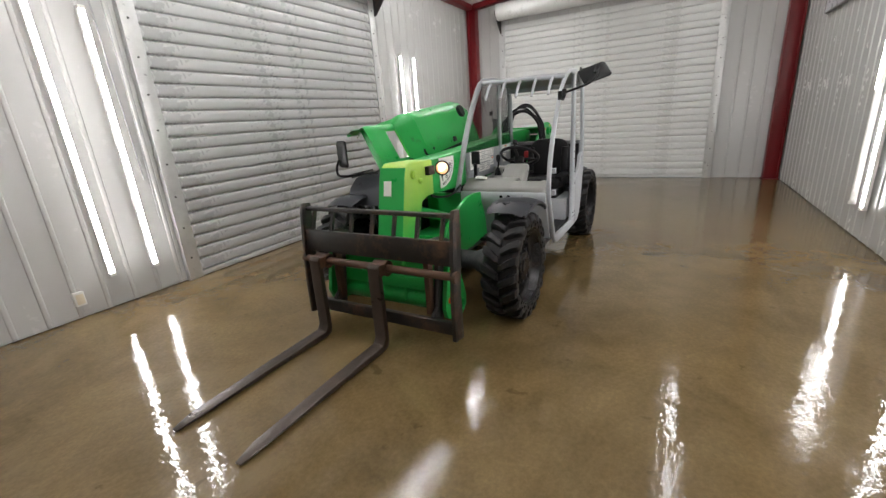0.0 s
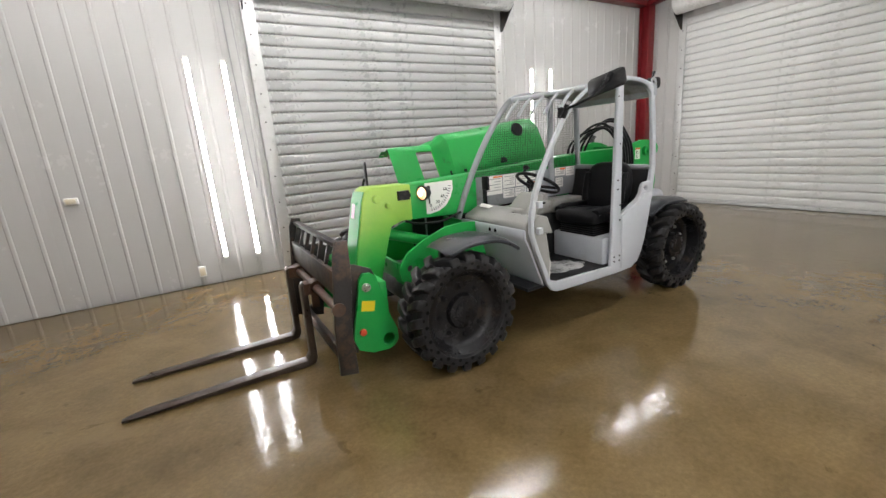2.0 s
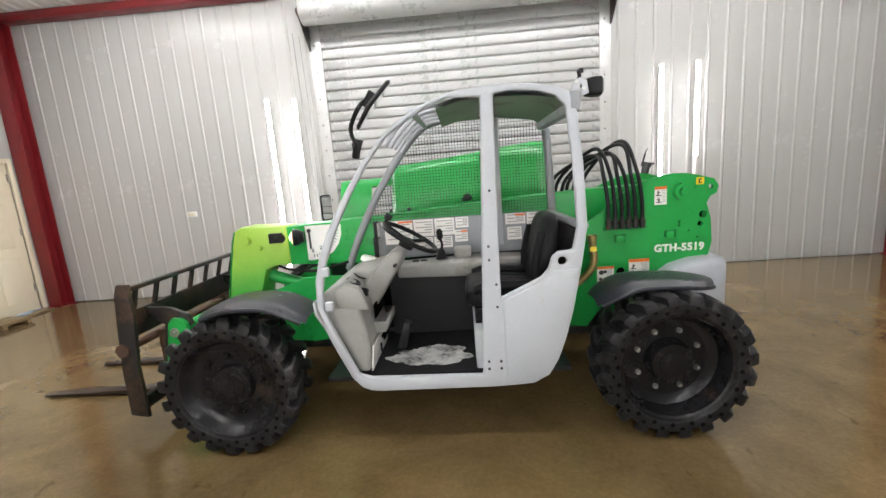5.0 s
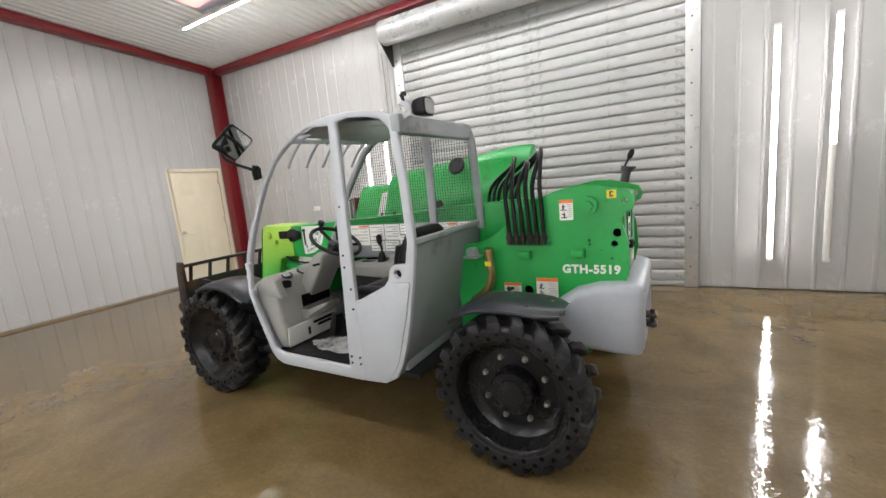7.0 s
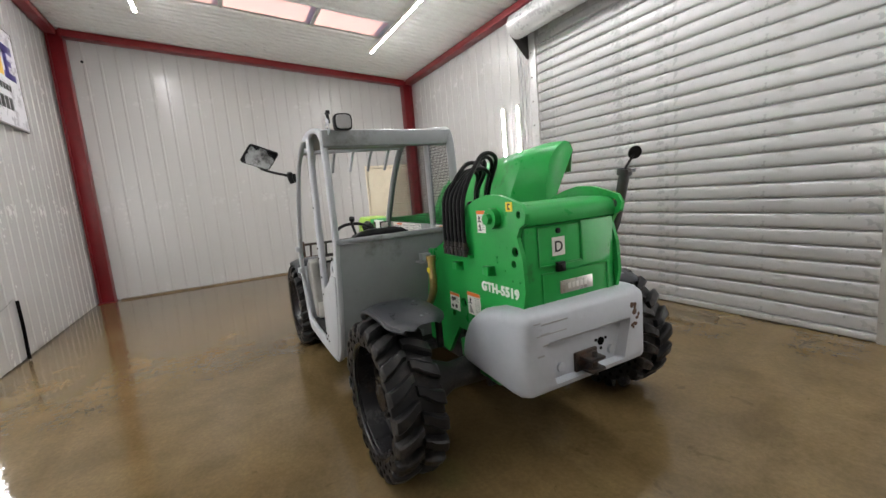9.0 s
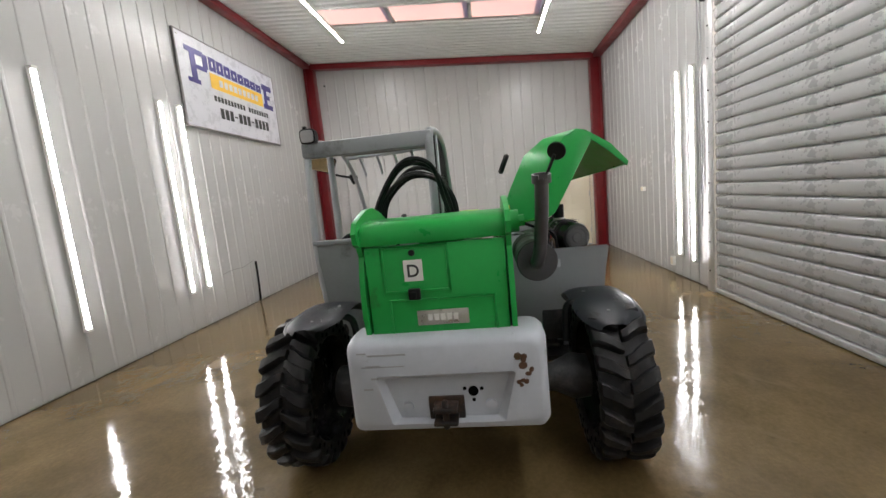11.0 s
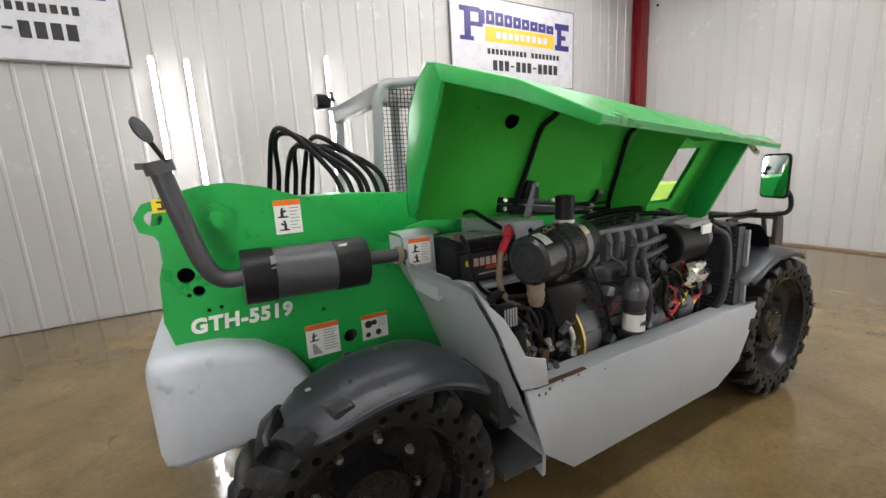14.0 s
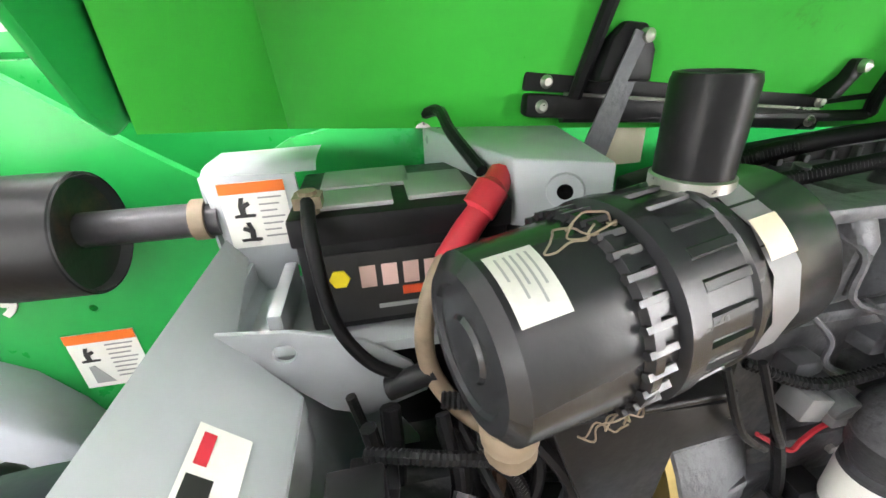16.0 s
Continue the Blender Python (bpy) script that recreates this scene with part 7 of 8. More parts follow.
for x, z, dy in ((0.66, 1.055, 0.0), (0.80, 1.06, 0.0), (0.95, 1.03, 0.0), (1.05, 0.95, 0.0), (1.12, 0.80, 0.01)):
    rows.append([bm.verts.new((x, y, z)) for y in (-0.86, -0.70, -0.50, -0.30)])
for a, c in zip(rows, rows[1:]):
    for j in range(3):
        bm.faces.new((a[j], a[j + 1], c[j + 1], c[j]))
bmesh.ops.solidify(bm, geom=bm.faces[:], thickness=0.012)
part("front_wing", bm, FENDER, tele, "dark grey front wing cover")

# exhaust on the right tail plate
bm = bmesh.new()
turned(bm, [(0.0, 0.030), (0.0, 0.088), (0.004, 0.092), (0.085, 0.092), (0.090, 0.089), (0.30, 0.089), (0.305, 0.092), (0.415, 0.092), (0.42, 0.088), (0.40, 0.085), (0.36, 0.030)], (-1.495, -0.425, 1.088), (1, -0.01, -0.015), 36)
muf = part("muffler", bm, MUFFLER, tele, "dark grey muffler drum")
bm = bmesh.new()
turned(bm, [(0.404, 0.0835), (0.398, 0.074), (0.396, 0.04), (0.400, 0.0)], (-1.495, -0.425, 1.088), (1, -0.01, -0.015), 36)
part("end_cap", bm, IRON, muf, "dark rusty sunken end cap")
for s0, s1 in ((0.002, 0.100), (0.300, 0.4195)):
    bm = bmesh.new()
    turned(bm, [(s0, 0.0915), (s0 + 0.002, 0.0932), (s1 - 0.002, 0.0932), (s1, 0.0915)], (-1.495, -0.425, 1.088), (1, -0.01, -0.015), 36)
    part("end_band", bm, BLACK, muf, "blackened end of the drum")
for z, h in ((1.135, 0.030), (1.115, 0.012)):
    part("scuff", plate(bmesh.new(), [(-1.41, z), (-1.395, z + 0.004), (-1.398, z + h), (-1.412, z + h - 0.003)], [], -0.512, -0.5085), INK_GREY, muf, smooth=0)
part("scuff", plate(bmesh.new(), [(-1.18, 1.165), (-1.15, 1.168), (-1.155, 1.12), (-1.185, 1.115)], [], -0.482, -0.478), WHITE, muf, smooth=0)
bm = bmesh.new()
tube(bm, [(-1.48, -0.425, 1.09), (-1.555, -0.42, 1.095), (-1.60, -0.43, 1.16), (-1.635, -0.44, 1.30), (-1.67, -0.445, 1.455)], 0.029, 16)
turned(bm, [(0, 0.030), (0, 0.040), (0.035, 0.040), (0.035, 0.030)], (-1.665, -0.445, 1.440), (-0.22, 0, 1), 18, close=True)
box(bm, -1.725, -1.69, -0.462, -0.428, 1.452, 1.470)
part("exhaust_pipe", bm, MUFFLER, muf, "grey bent exhaust pipe")
bm = bmesh.new()
rod(bm, (-1.648, -0.47, 1.470), (-1.685, -0.50, 1.545), 0.007, seg=8)
turned(bm, [(0, 0.0), (0, 0.036), (0.006, 0.038), (0.010, 0.0)], (-1.692, -0.505, 1.555), (0.75, -0.35, 0.35), 18)
part("rain_cap", bm, BLACK, muf, "black rain flap standing open")
bm = bmesh.new()
tube(bm, [(-1.12, -0.42, 1.085), (-1.0, -0.418, 1.083), (-0.90, -0.415, 1.080)], 0.027, 16)
part("inlet_pipe", bm, MUFFLER, muf, "grey exhaust inlet pipe")
bm = bmesh.new()
turned(bm, [(0, 0.027), (0, 0.033), (0.022, 0.033), (0.022, 0.027)], (-0.938, -0.417, 1.082), (1, 0.01, -0.01), 18, close=True)
part("pipe_collar", bm, TAN, muf, "tan scorched pipe collar")

# battery on its tray
bm = plate(bmesh.new(), [(-0.912, 1.152), (-0.772, 1.146), (-0.765, 0.940), (-0.868, 0.940), (-0.900, 1.030)], [circle(-0.801, 0.975, 0.013, 14)], -0.430, -0.422)
shield = part("heat_shield", bm, GREY, tele, "grey heat shield with a warning sticker", bevel=0.002)
bm = bmesh.new()
rows = [[bm.verts.new((x, y, z)) for x in (-0.912, -0.74)] for y, z in ((-0.424, 1.146), (-0.408, 1.157), (-0.38, 1.160), (-0.30, 1.160))]
for r0, r1 in zip(rows, rows[1:]):
    bm.faces.new((r0[0], r0[1], r1[1], r1[0]))
bmesh.ops.solidify(bm, geom=bm.faces[:], thickness=0.006)
part("shield_top", bm, GREY, shield, smooth=60)
part("shield_side", boxes((-0.916, -0.9125, -0.421, -0.30, 1.03, 1.148)), GREY, shield)
s = sticker(-0.840, -0.4305, 1.085, 0.098, 0.108, -1, shield, style=0)
tray = part("battery_tray", boxes((-0.865, -0.43, -0.622, -0.432, 0.930, 0.950), (-0.764, -0.43, -0.432, -0.34, 0.930, 0.950)), GREY, tele, "grey battery tray", bevel=0.003)
GUSSET = [(-0.872, 1.006), (-0.78, 0.995), (-0.69, 0.965), (-0.63, 0.915), (-0.61, 0.86), (-0.70, 0.83), (-0.75, 0.852), (-0.785, 0.892)]
part("tray_gusset", plate(bmesh.new(), GUSSET, [circle(-0.793, 0.962, 0.015, 14)], -0.634, -0.626), GREY, tray, bevel=0.002)
part("shelf_step", boxes((-0.815, -0.795, -0.60, -0.44, 0.93, 1.0)), GREY, tray, bevel=0.003)
bat = part("battery", boxes((-0.79, -0.51, -0.635, -0.43, 0.952, 1.10)), BLACK, tele, "black battery with a red label", bevel=0.006)
part("battery_lid", boxes((-0.795, -0.505, -0.640, -0.425, 1.085, 1.125)), BLACK, bat, bevel=0.005)
part("battery_label", boxes((-0.775, -0.525, -0.6375, -0.635, 0.965, 1.07)), INK, bat, smooth=0)
for k in range(6):
    x = -0.715 + k * 0.029
    part("label_shape", boxes((x, x + 0.021, -0.6395, -0.6375, 1.018, 1.050)), LABEL_PINK, bat, "pale pink block", smooth=0)
part("label_shape", boxes((-0.66, -0.575, -0.6395, -0.6375, 1.000, 1.013)), ORANGE_PIN, bat, "red print", smooth=0)
bm = bmesh.new()
rod(bm, (-0.742, -0.6375, 1.035), (-0.742, -0.640, 1.035), 0.014, seg=6)
part("label_shape", bm, YELLOW, bat, "yellow emblem", smooth=0)
part("label_shape", boxes((-0.695, -0.56, -0.6395, -0.6375, 0.982, 0.988)), INK_GREY, bat, smooth=0)
for y0, y1, x0, x1 in ((-0.62, -0.55, -0.77, -0.66), (-0.54, -0.45, -0.76, -0.63), (-0.61, -0.50, -0.64, -0.55)):
    part("cover_strap", boxes((x0, x1, y0, y1, 1.125, 1.132)), INK_GREY, bat, "clear dusty cap strip", bevel=0.002)
bm = bmesh.new()
rod(bm, (-0.765, -0.62, 1.12), (-0.765, -0.62, 1.155), 0.012, seg=8)
box(bm, -0.782, -0.748, -0.635, -0.605, 1.135, 1.150)
part("terminal", bm, TAN, bat, "corroded brown terminal clamp")
bat.location += Vector((0.03, 0.045, 0.005))
bm = bmesh.new()
tube(bm, [(-0.735, -0.585, 1.15), (-0.732, -0.625, 1.11), (-0.722, -0.640, 1.01), (-0.69, -0.648, 0.945), (-0.645, -0.652, 0.912), (-0.60, -0.66, 0.905)], 0.009, 10)
part("battery_cable", bm, HOSE, bat, "black cable")
bm = bmesh.new()
rod(bm, (-0.665, -0.655, 0.895), (-0.60, -0.665, 0.925), 0.017, seg=12)
part("cable_sleeve", bm, BLACK, bat, "black foam cable sleeve")
bm = bmesh.new()
tube(bm, [(-0.565, -0.615, 1.075), (-0.595, -0.645, 1.04), (-0.612, -0.66, 0.98), (-0.605, -0.668, 0.92), (-0.575, -0.69, 0.875), (-0.53, -0.72, 0.85)], 0.013, 12)
part("battery_cable", bm, TAN, bat, "dusty tan sheathed cable")
bm = bmesh.new()
tube(bm, [(-0.480, -0.555, 1.150), (-0.500, -0.58, 1.135), (-0.535, -0.60, 1.10), (-0.572, -0.622, 1.060)], 0.019, 12)
turned(bm, [(-0.026, 0.012), (-0.018, 0.024), (0.018, 0.024), (0.028, 0.014)], (-0.51, -0.585, 1.128), (0.6, 0.35, 0.6), 14)
part("terminal_cap", bm, RED_CAP, bat, "red rubber terminal cover")
bm = bmesh.new()
vs = [bm.verts.new((x, y, z)) for z in (1.082, 1.178) for x, y in ((-0.555, -0.30), (-0.472, -0.580), (-0.360, -0.640), (-0.325, -0.385))]
for q in ((3, 2, 1, 0), (4, 5, 6, 7), (0, 1, 5, 4), (1, 2, 6, 5), (2, 3, 7, 6), (3, 0, 4, 7)):
    bm.faces.new([vs[i] for i in q])
part("relay_box", bm, GREY, tele, "grey steel relay box", bevel=0.006)
bm = bmesh.new()
turned(bm, [(0, 0.025), (0.004, 0.023), (0.004, 0.0)], (-0.412, -0.613, 1.138), (-0.475, -0.88, 0), 16)
part("grommet", bm, GREY, tele)
# small black disc as the shade inside the grommet
bm = bmesh.new()
turned(bm, [(0.004, 0.0105), (0.0055, 0.010), (0.0055, 0.0)], (-0.412, -0.613, 1.138), (-0.475, -0.88, 0), 16)
part("hole", bm, HOLE, tele)
bm = bmesh.new()
turned(bm, [(0, 0.024), (0.02, 0.022), (0.024, 0.0)], (-0.552, -0.29, 1.178), (0, 0, 1), 12)
part("bolt", bm, ZINC, tele)
bm = bmesh.new()
tube(bm, [(-0.552, -0.30, 1.20), (-0.53, -0.36, 1.212), (-0.525, -0.44, 1.19), (-0.50, -0.53, 1.15)], 0.010, 8)
part("battery_cable", bm, HOSE, bat, "black cable")

# air cleaner
AX = Vector((1.0, 0.235, 0.05)).normalized()
A0 = Vector((-0.588, -0.795, 1.062))
bm = bmesh.new()
turned(bm, [(0.0, 0.0), (0.0, 0.030), (0.004, 0.034), (0.004, 0.060), (0.0, 0.064), (0.0, 0.078), (0.012, 0.092), (0.115, 0.096), (0.118, 0.104), (0.128, 0.104), (0.131, 0.098),
            (0.150, 0.098), (0.153, 0.108), (0.175, 0.108), (0.178, 0.101), (0.235, 0.102), (0.238, 0.106), (0.246, 0.106), (0.250, 0.102), (0.36, 0.102), (0.385, 0.090), (0.39, 0.05), (0.39, 0.0)], A0, AX, 44)
cleaner = part("air_cleaner", bm, CLEANER, tele, "round black air cleaner drum")
d, u, v = frame_of(AX)
clip_mesh = mesh_of("clip", rod(bmesh.new(), Vector((0, 0, 0)), AX * 0.03, 0.005, seg=5), CLEANER, smooth=0)
for k in range(30):
    a = 2 * math.pi * k / 30
    p = A0 + AX * 0.112 + (u * math.cos(a) + v * math.sin(a)) * 0.1005
    shared("clip", clip_mesh, cleaner, pose(*(p - base_of(cleaner))))
# short grey bars painted in as highlights on the drum
bm = bmesh.new()
for k in range(4):
    p = A0 + AX * (0.192 + 0.013 * k)
    for a in (3.45, 3.75, 4.05, 2.7):
        e = u * math.cos(a) + v * math.sin(a)
        q = p + e * 0.101
        rod(bm, q - (v * math.cos(a) - u * math.sin(a)) * 0.014, q + (v * math.cos(a) - u * math.sin(a)) * 0.014, 0.0035, seg=5)
part("painted_glint", bm, INK_GREY, cleaner, smooth=0)


def band(s0, s1, r, a0, a1, mat, nm, lab):
    bm = bmesh.new()
    n = 14
    rows = []
    for k in range(n + 1):
        a = a0 + (a1 - a0) * k / n
        e = u * math.cos(a) + v * math.sin(a)
        rows.append([bm.verts.new(A0 + AX * s0 + e * r), bm.verts.new(A0 + AX * s1 + e * r)])
    for r0, r1 in zip(rows, rows[1:]):
        bm.faces.new((r0[0], r0[1], r1[1], r1[0]))
    bmesh.ops.solidify(bm, geom=bm.faces[:], thickness=0.002)
    return part(nm, bm, mat, cleaner, lab)


def drum_angle(direction):
    w = Vector(direction)
    return math.atan2(w.dot(v), w.dot(u))


top_a, out_a = drum_angle((0, -0.35, 1)), drum_angle((0, -1, 0.35))
lo, hi = sorted((top_a, out_a))
lab_a, lab_b = sorted((drum_angle((0, -0.12, 1)), drum_angle((0, -0.74, 0.67))))
label = band(0.016, 0.062, 0.0968, lab_a, lab_b, LABEL, "filter_label", "white part label")
for s0, share in ((0.022, 0.35), (0.030, 0.6), (0.036, 0.45), (0.043, 0.7), (0.050, 0.5)):
    band(s0, s0 + 0.0025, 0.0992, lab_a + (lab_b - lab_a) * 0.12, lab_a + (lab_b - lab_a) * (0.12 + share), INK_GREY, "label_print", "")
band(0.258, 0.296, 0.1045, 0, 2 * math.pi, STRAP, "mounting_strap", "grey steel strap")
mid_a = (lo + hi) / 2
band(0.256, 0.292, 0.1075, mid_a - 0.15, mid_a + 0.22, CREAM, "strap_tag", "pale tag on the strap")
HB = Vector((-0.332, -0.725, 1.168))
bm = bmesh.new()
turned(bm, [(0.0, 0.037), (0.105, 0.038), (0.112, 0.036), (0.113, 0.031), (0.10, 0.028), (0.10, 0.0)], HB, (0.02, 0, 1), 28)
stub = part("intake_hose", bm, BLACK, cleaner, "black rubber intake stub")
bm = bmesh.new()
turned(bm, [(0.0, 0.0400), (0.016, 0.0405), (0.018, 0.038)], HB, (0.02, 0, 1), 28)
part("hose_clamp", bm, ZINC, stub, "steel hose clamp")
bm = bmesh.new()
turned(bm, [(0.0, 0.034), (0.025, 0.036), (0.034, 0.030), (0.044, 0.034), (0.062, 0.033), (0.070, 0.028), (0.082, 0.031), (0.100, 0.022), (0.100, 0)], A0 + AX * 0.048 + Vector((0, 0, -0.082)), (0.08, 0.02, -1), 16)
part("dust_valve", bm, TAN, cleaner, "brown rubber dust valve")
# loops of tie wire, and ribs moulded into the drum
rng = random.Random(5)
for s0, facing in ((0.10, (0, -0.72, -0.69)), (0.125, (0, -0.70, -0.72)), (0.085, (0, -0.30, 0.95)), (0.11, (0, -0.25, 0.97))):
    e = Vector(facing)
    e = (e - AX * e.dot(AX)).normalized()
    across = AX.cross(e)
    c = A0 + AX * s0 + e * 0.108
    bm = bmesh.new()
    pts = []
    for k in range(13):
        a = 2 * math.pi * k / 11 + rng.uniform(-0.2, 0.2)
        pts.append(c + AX * (0.022 * math.cos(a) + rng.uniform(-0.006, 0.006)) + across * (0.011 * math.sin(a)) + e * rng.uniform(-0.006, 0.010))
    tube(bm, pts, 0.0010, 5, 4)
    part("tie_wire", bm, TAN, cleaner, "tan twisted tie wire")
for k in range(22):
    a = 2 * math.pi * k / 22
    e = u * math.cos(a) + v * math.sin(a)
    w = v * math.cos(a) - u * math.sin(a)
    bm = bmesh.new()
    p0, p1 = A0 + AX * 0.1795, A0 + AX * 0.234
    vs = [bm.verts.new(p + e * (0.100 + h) + w * t) for p in (p0, p1) for t, h in ((-0.006, 0.0), (-0.004, 0.005), (0.004, 0.005), (0.006, 0.0))]
    for q in ((0, 1, 5, 4), (1, 2, 6, 5), (2, 3, 7, 6), (0, 3, 2, 1), (4, 5, 6, 7)):
        bm.faces.new([vs[i] for i in q])
    part("rib", bm, CLEANER, cleaner)

# engine
eng = part("engine_block", boxes((-0.16, 0.56, -0.70, -0.34, 0.46, 0.93)), ENGINE, tele, "dirty black diesel engine", bevel=0.012)
part("block_rail", boxes((-0.14, 0.55, -0.72, -0.69, 0.60, 0.70)), ENGINE, eng, bevel=0.010)
part("oil_sump", boxes((-0.05, 0.50, -0.66, -0.36, 0.36, 0.465)), ENGINE, eng, "oily black sump", bevel=0.012)
part("cylinder_head", boxes((-0.15, 0.56, -0.66, -0.36, 0.93, 1.02)), ENGINE_GREY, eng, bevel=0.008)
for k in range(4):
    x = -0.125 + k * 0.168
    part("rocker_cover", boxes((x, x + 0.145, -0.645, -0.42, 1.02, 1.095)), ENGINE_GREY, eng, "dusty dark rocker cover", bevel=0.010)
    bm = bmesh.new()
    turned(bm, [(0, 0.018), (0.02, 0.018), (0.022, 0.011), (0.05, 0.011), (0.05, 0)], (x + 0.07, -0.600, 1.09), (0, -0.2, 1), 10)
    part("injector", bm, ENGINE, eng)
for k in range(9):
    x = -0.140 + k * 0.082
    bm = plate(bmesh.new(), [(-0.655, 0.945), (-0.690, 0.950), (-0.712, 0.975), (-0.715, 1.060), (-0.700, 1.092), (-0.655, 1.10)], [], x, x + 0.040, 'x')
    runner = part("intake_runner", bm, ENGINE_GREY, eng, "dusty cast intake runner", bevel=0.008)
    for z in (0.965, 1.075):
        bm = bmesh.new()
        turned(bm, [(0, 0.0085), (0.008, 0.0085), (0.010, 0.005), (0.010, 0)], (x + 0.061, -0.668, z), (0, -1, 0), 6)
        part("bolt", bm, ENGINE, runner)
    bm = boxes((x + 0.010, x + 0.030, -0.7175, -0.713, 0.985, 1.045))
    part("raised_pad", bm, ENGINE, runner, bevel=0.002)
for z0, z1, y0 in ((1.085, 1.108, -0.700), (0.928, 0.950, -0.705)):
    part("head_flange", boxes((-0.165, 0.575, y0, -0.650, z0, z1)), ENGINE_GREY, eng, bevel=0.006)


def corrugated(path, r, pitch=0.007):
    """A ribbed wiring conduit."""
    pts = smooth_path(path, 8)
    even = [pts[0]]
    for a, c in zip(pts, pts[1:]):
        n = max(1, round((c - a).length / (pitch / 2)))
        even += [a.lerp(c, (i + 1) / n) for i in range(n)]
    bm = bmesh.new()
    rings, prev = [], None
    for i, p in enumerate(even):
        d = (even[min(i + 1, len(even) - 1)] - even[max(i - 1, 0)]).normalized()
        if prev is None:
            _, uu, vv = frame_of(d)
        else:
            uu = (prev - d * prev.dot(d)).normalized()
            vv = d.cross(uu)
        prev = uu
        rr = r if i % 2 else r * 0.82
        rings.append([bm.verts.new(p + uu * (rr * math.cos(2 * math.pi * k / 8)) + vv * (rr * math.sin(2 * math.pi * k / 8))) for k in range(8)])
    for a, c in zip(rings, rings[1:]):
        for i in range(8):
            j = (i + 1) % 8
            bm.faces.new((a[i], a[j], c[j], c[i]))
    return bm


for path, r in (([(-0.16, -0.62, 1.115), (0.02, -0.61, 1.128), (0.22, -0.60, 1.135), (0.42, -0.61, 1.128), (0.60, -0.66, 1.10)], 0.013),
                ([(-0.18, -0.53, 1.10), (0.0, -0.52, 1.135), (0.25, -0.51, 1.150), (0.50, -0.52, 1.14), (0.66, -0.56, 1.10)], 0.016),
                ([(-0.60, -0.70, 0.905), (-0.52, -0.72, 0.90), (-0.44, -0.73, 0.86), (-0.42, -0.74, 0.76), (-0.46, -0.75, 0.64)], 0.012),
                ([(-0.70, -0.74, 0.88), (-0.62, -0.77, 0.89), (-0.54, -0.765, 0.85), (-0.50, -0.76, 0.74), (-0.52, -0.76, 0.60)], 0.010),
                ([(-0.20, -0.74, 0.92), (-0.10, -0.765, 0.885), (0.04, -0.77, 0.90), (0.20, -0.765, 0.885), (0.36, -0.76, 0.84), (0.46, -0.77, 0.74)], 0.009),
                ([(0.22, -0.75, 0.92), (0.26, -0.785, 0.84), (0.25, -0.79, 0.74), (0.30, -0.78, 0.66), (0.38, -0.775, 0.60)], 0.012)):
    part("wiring_conduit", corrugated(path, r), HOSE, eng, "ribbed black wiring conduit")
bm = plate(bmesh.new(), [(-0.20, 1.075), (-0.05, 1.108), (0.30, 1.135), (0.62, 1.12), (0.62, 1.03), (-0.20, 1.03)], [], -0.47, -0.39)
part("intake_manifold", bm, BLACK, eng, "dusty black intake manifold", bevel=0.006)
for k in range(12):
    x = -0.06 + k * 0.055
    part("manifold_rib", boxes((x, x + 0.012, -0.482, -0.468, 1.04, 1.10 + 0.02 * min(1, (x + 0.06) / 0.36))), ENGINE, eng, bevel=0.003)
bm = bmesh.new()
tube(bm, [(-0.10, -0.49, 1.095), (0.05, -0.485, 1.118), (0.25, -0.48, 1.128), (0.45, -0.475, 1.130), (0.65, -0.46, 1.11)], 0.007, 8)
part("wiring_loom", bm, STRAP, eng, "dusty cable along the manifold")
for k in range(4):
    bm = bmesh.new()
    x = -0.06 + k * 0.168
    tube(bm, [(x, -0.665, 1.07), (x + 0.01, -0.72, 1.05), (x + 0.02, -0.73, 0.98), (0.20 + k * 0.02, -0.72, 0.90)], 0.005, 6)
    part("fuel_line", bm, ENGINE_GREY, eng)
bm = bmesh.new()
for x, dx in ((0.02, 0.0), (0.085, 0.02)):
    tube(bm, [(x + 0.16, -0.70, 0.985), (x + 0.08, -0.735, 0.99), (x + dx, -0.775, 0.955), (x + 0.02 + dx, -0.785, 0.86), (x + 0.06 + dx, -0.78, 0.72), (x + 0.06 + dx, -0.76, 0.60)], 0.0145, 12)
part("coolant_pipe", bm, ENGINE, eng, "grey-black coolant pipes")
bm = bmesh.new()
tube(bm, [(0.10, -0.71, 1.0), (0.22, -0.73, 1.02), (0.34, -0.72, 1.03)], 0.014, 10)
tube(bm, [(0.14, -0.72, 0.95), (0.24, -0.74, 0.965), (0.36, -0.73, 0.985)], 0.013, 10)
part("coolant_pipe", bm, ENGINE_GREY, eng)
bm = bmesh.new()
turned(bm, [(0, 0.0), (0, 0.040), (0.006, 0.046), (0.10, 0.046), (0.105, 0.040), (0.13, 0.050), (0.16, 0.050), (0.16, 0)], (0.0, -0.815, 0.655), (0, 0, 1), 28)
oil = part("oil_filter", bm, ENGINE, eng, "black oil filter")
bm = bmesh.new()
turned(bm, [(0.015, 0.0472), (0.092, 0.0472)], (0.0, -0.815, 0.655), (0, 0, 1), 28)
part("filter_label", bm, WHITE, oil, "white filter label")
bm = bmesh.new()
for k in range(6):
    a = -1.9 + k * 0.13
    p = Vector((0.0478 * math.cos(a), -0.815 + 0.0478 * math.sin(a), 0.695 + 0.008 * (k % 2)))
    rod(bm, p, p + Vector((0, 0, 0.014)), 0.0025, seg=5)
part("label_print", bm, INK, oil, smooth=0)
bm = bmesh.new()
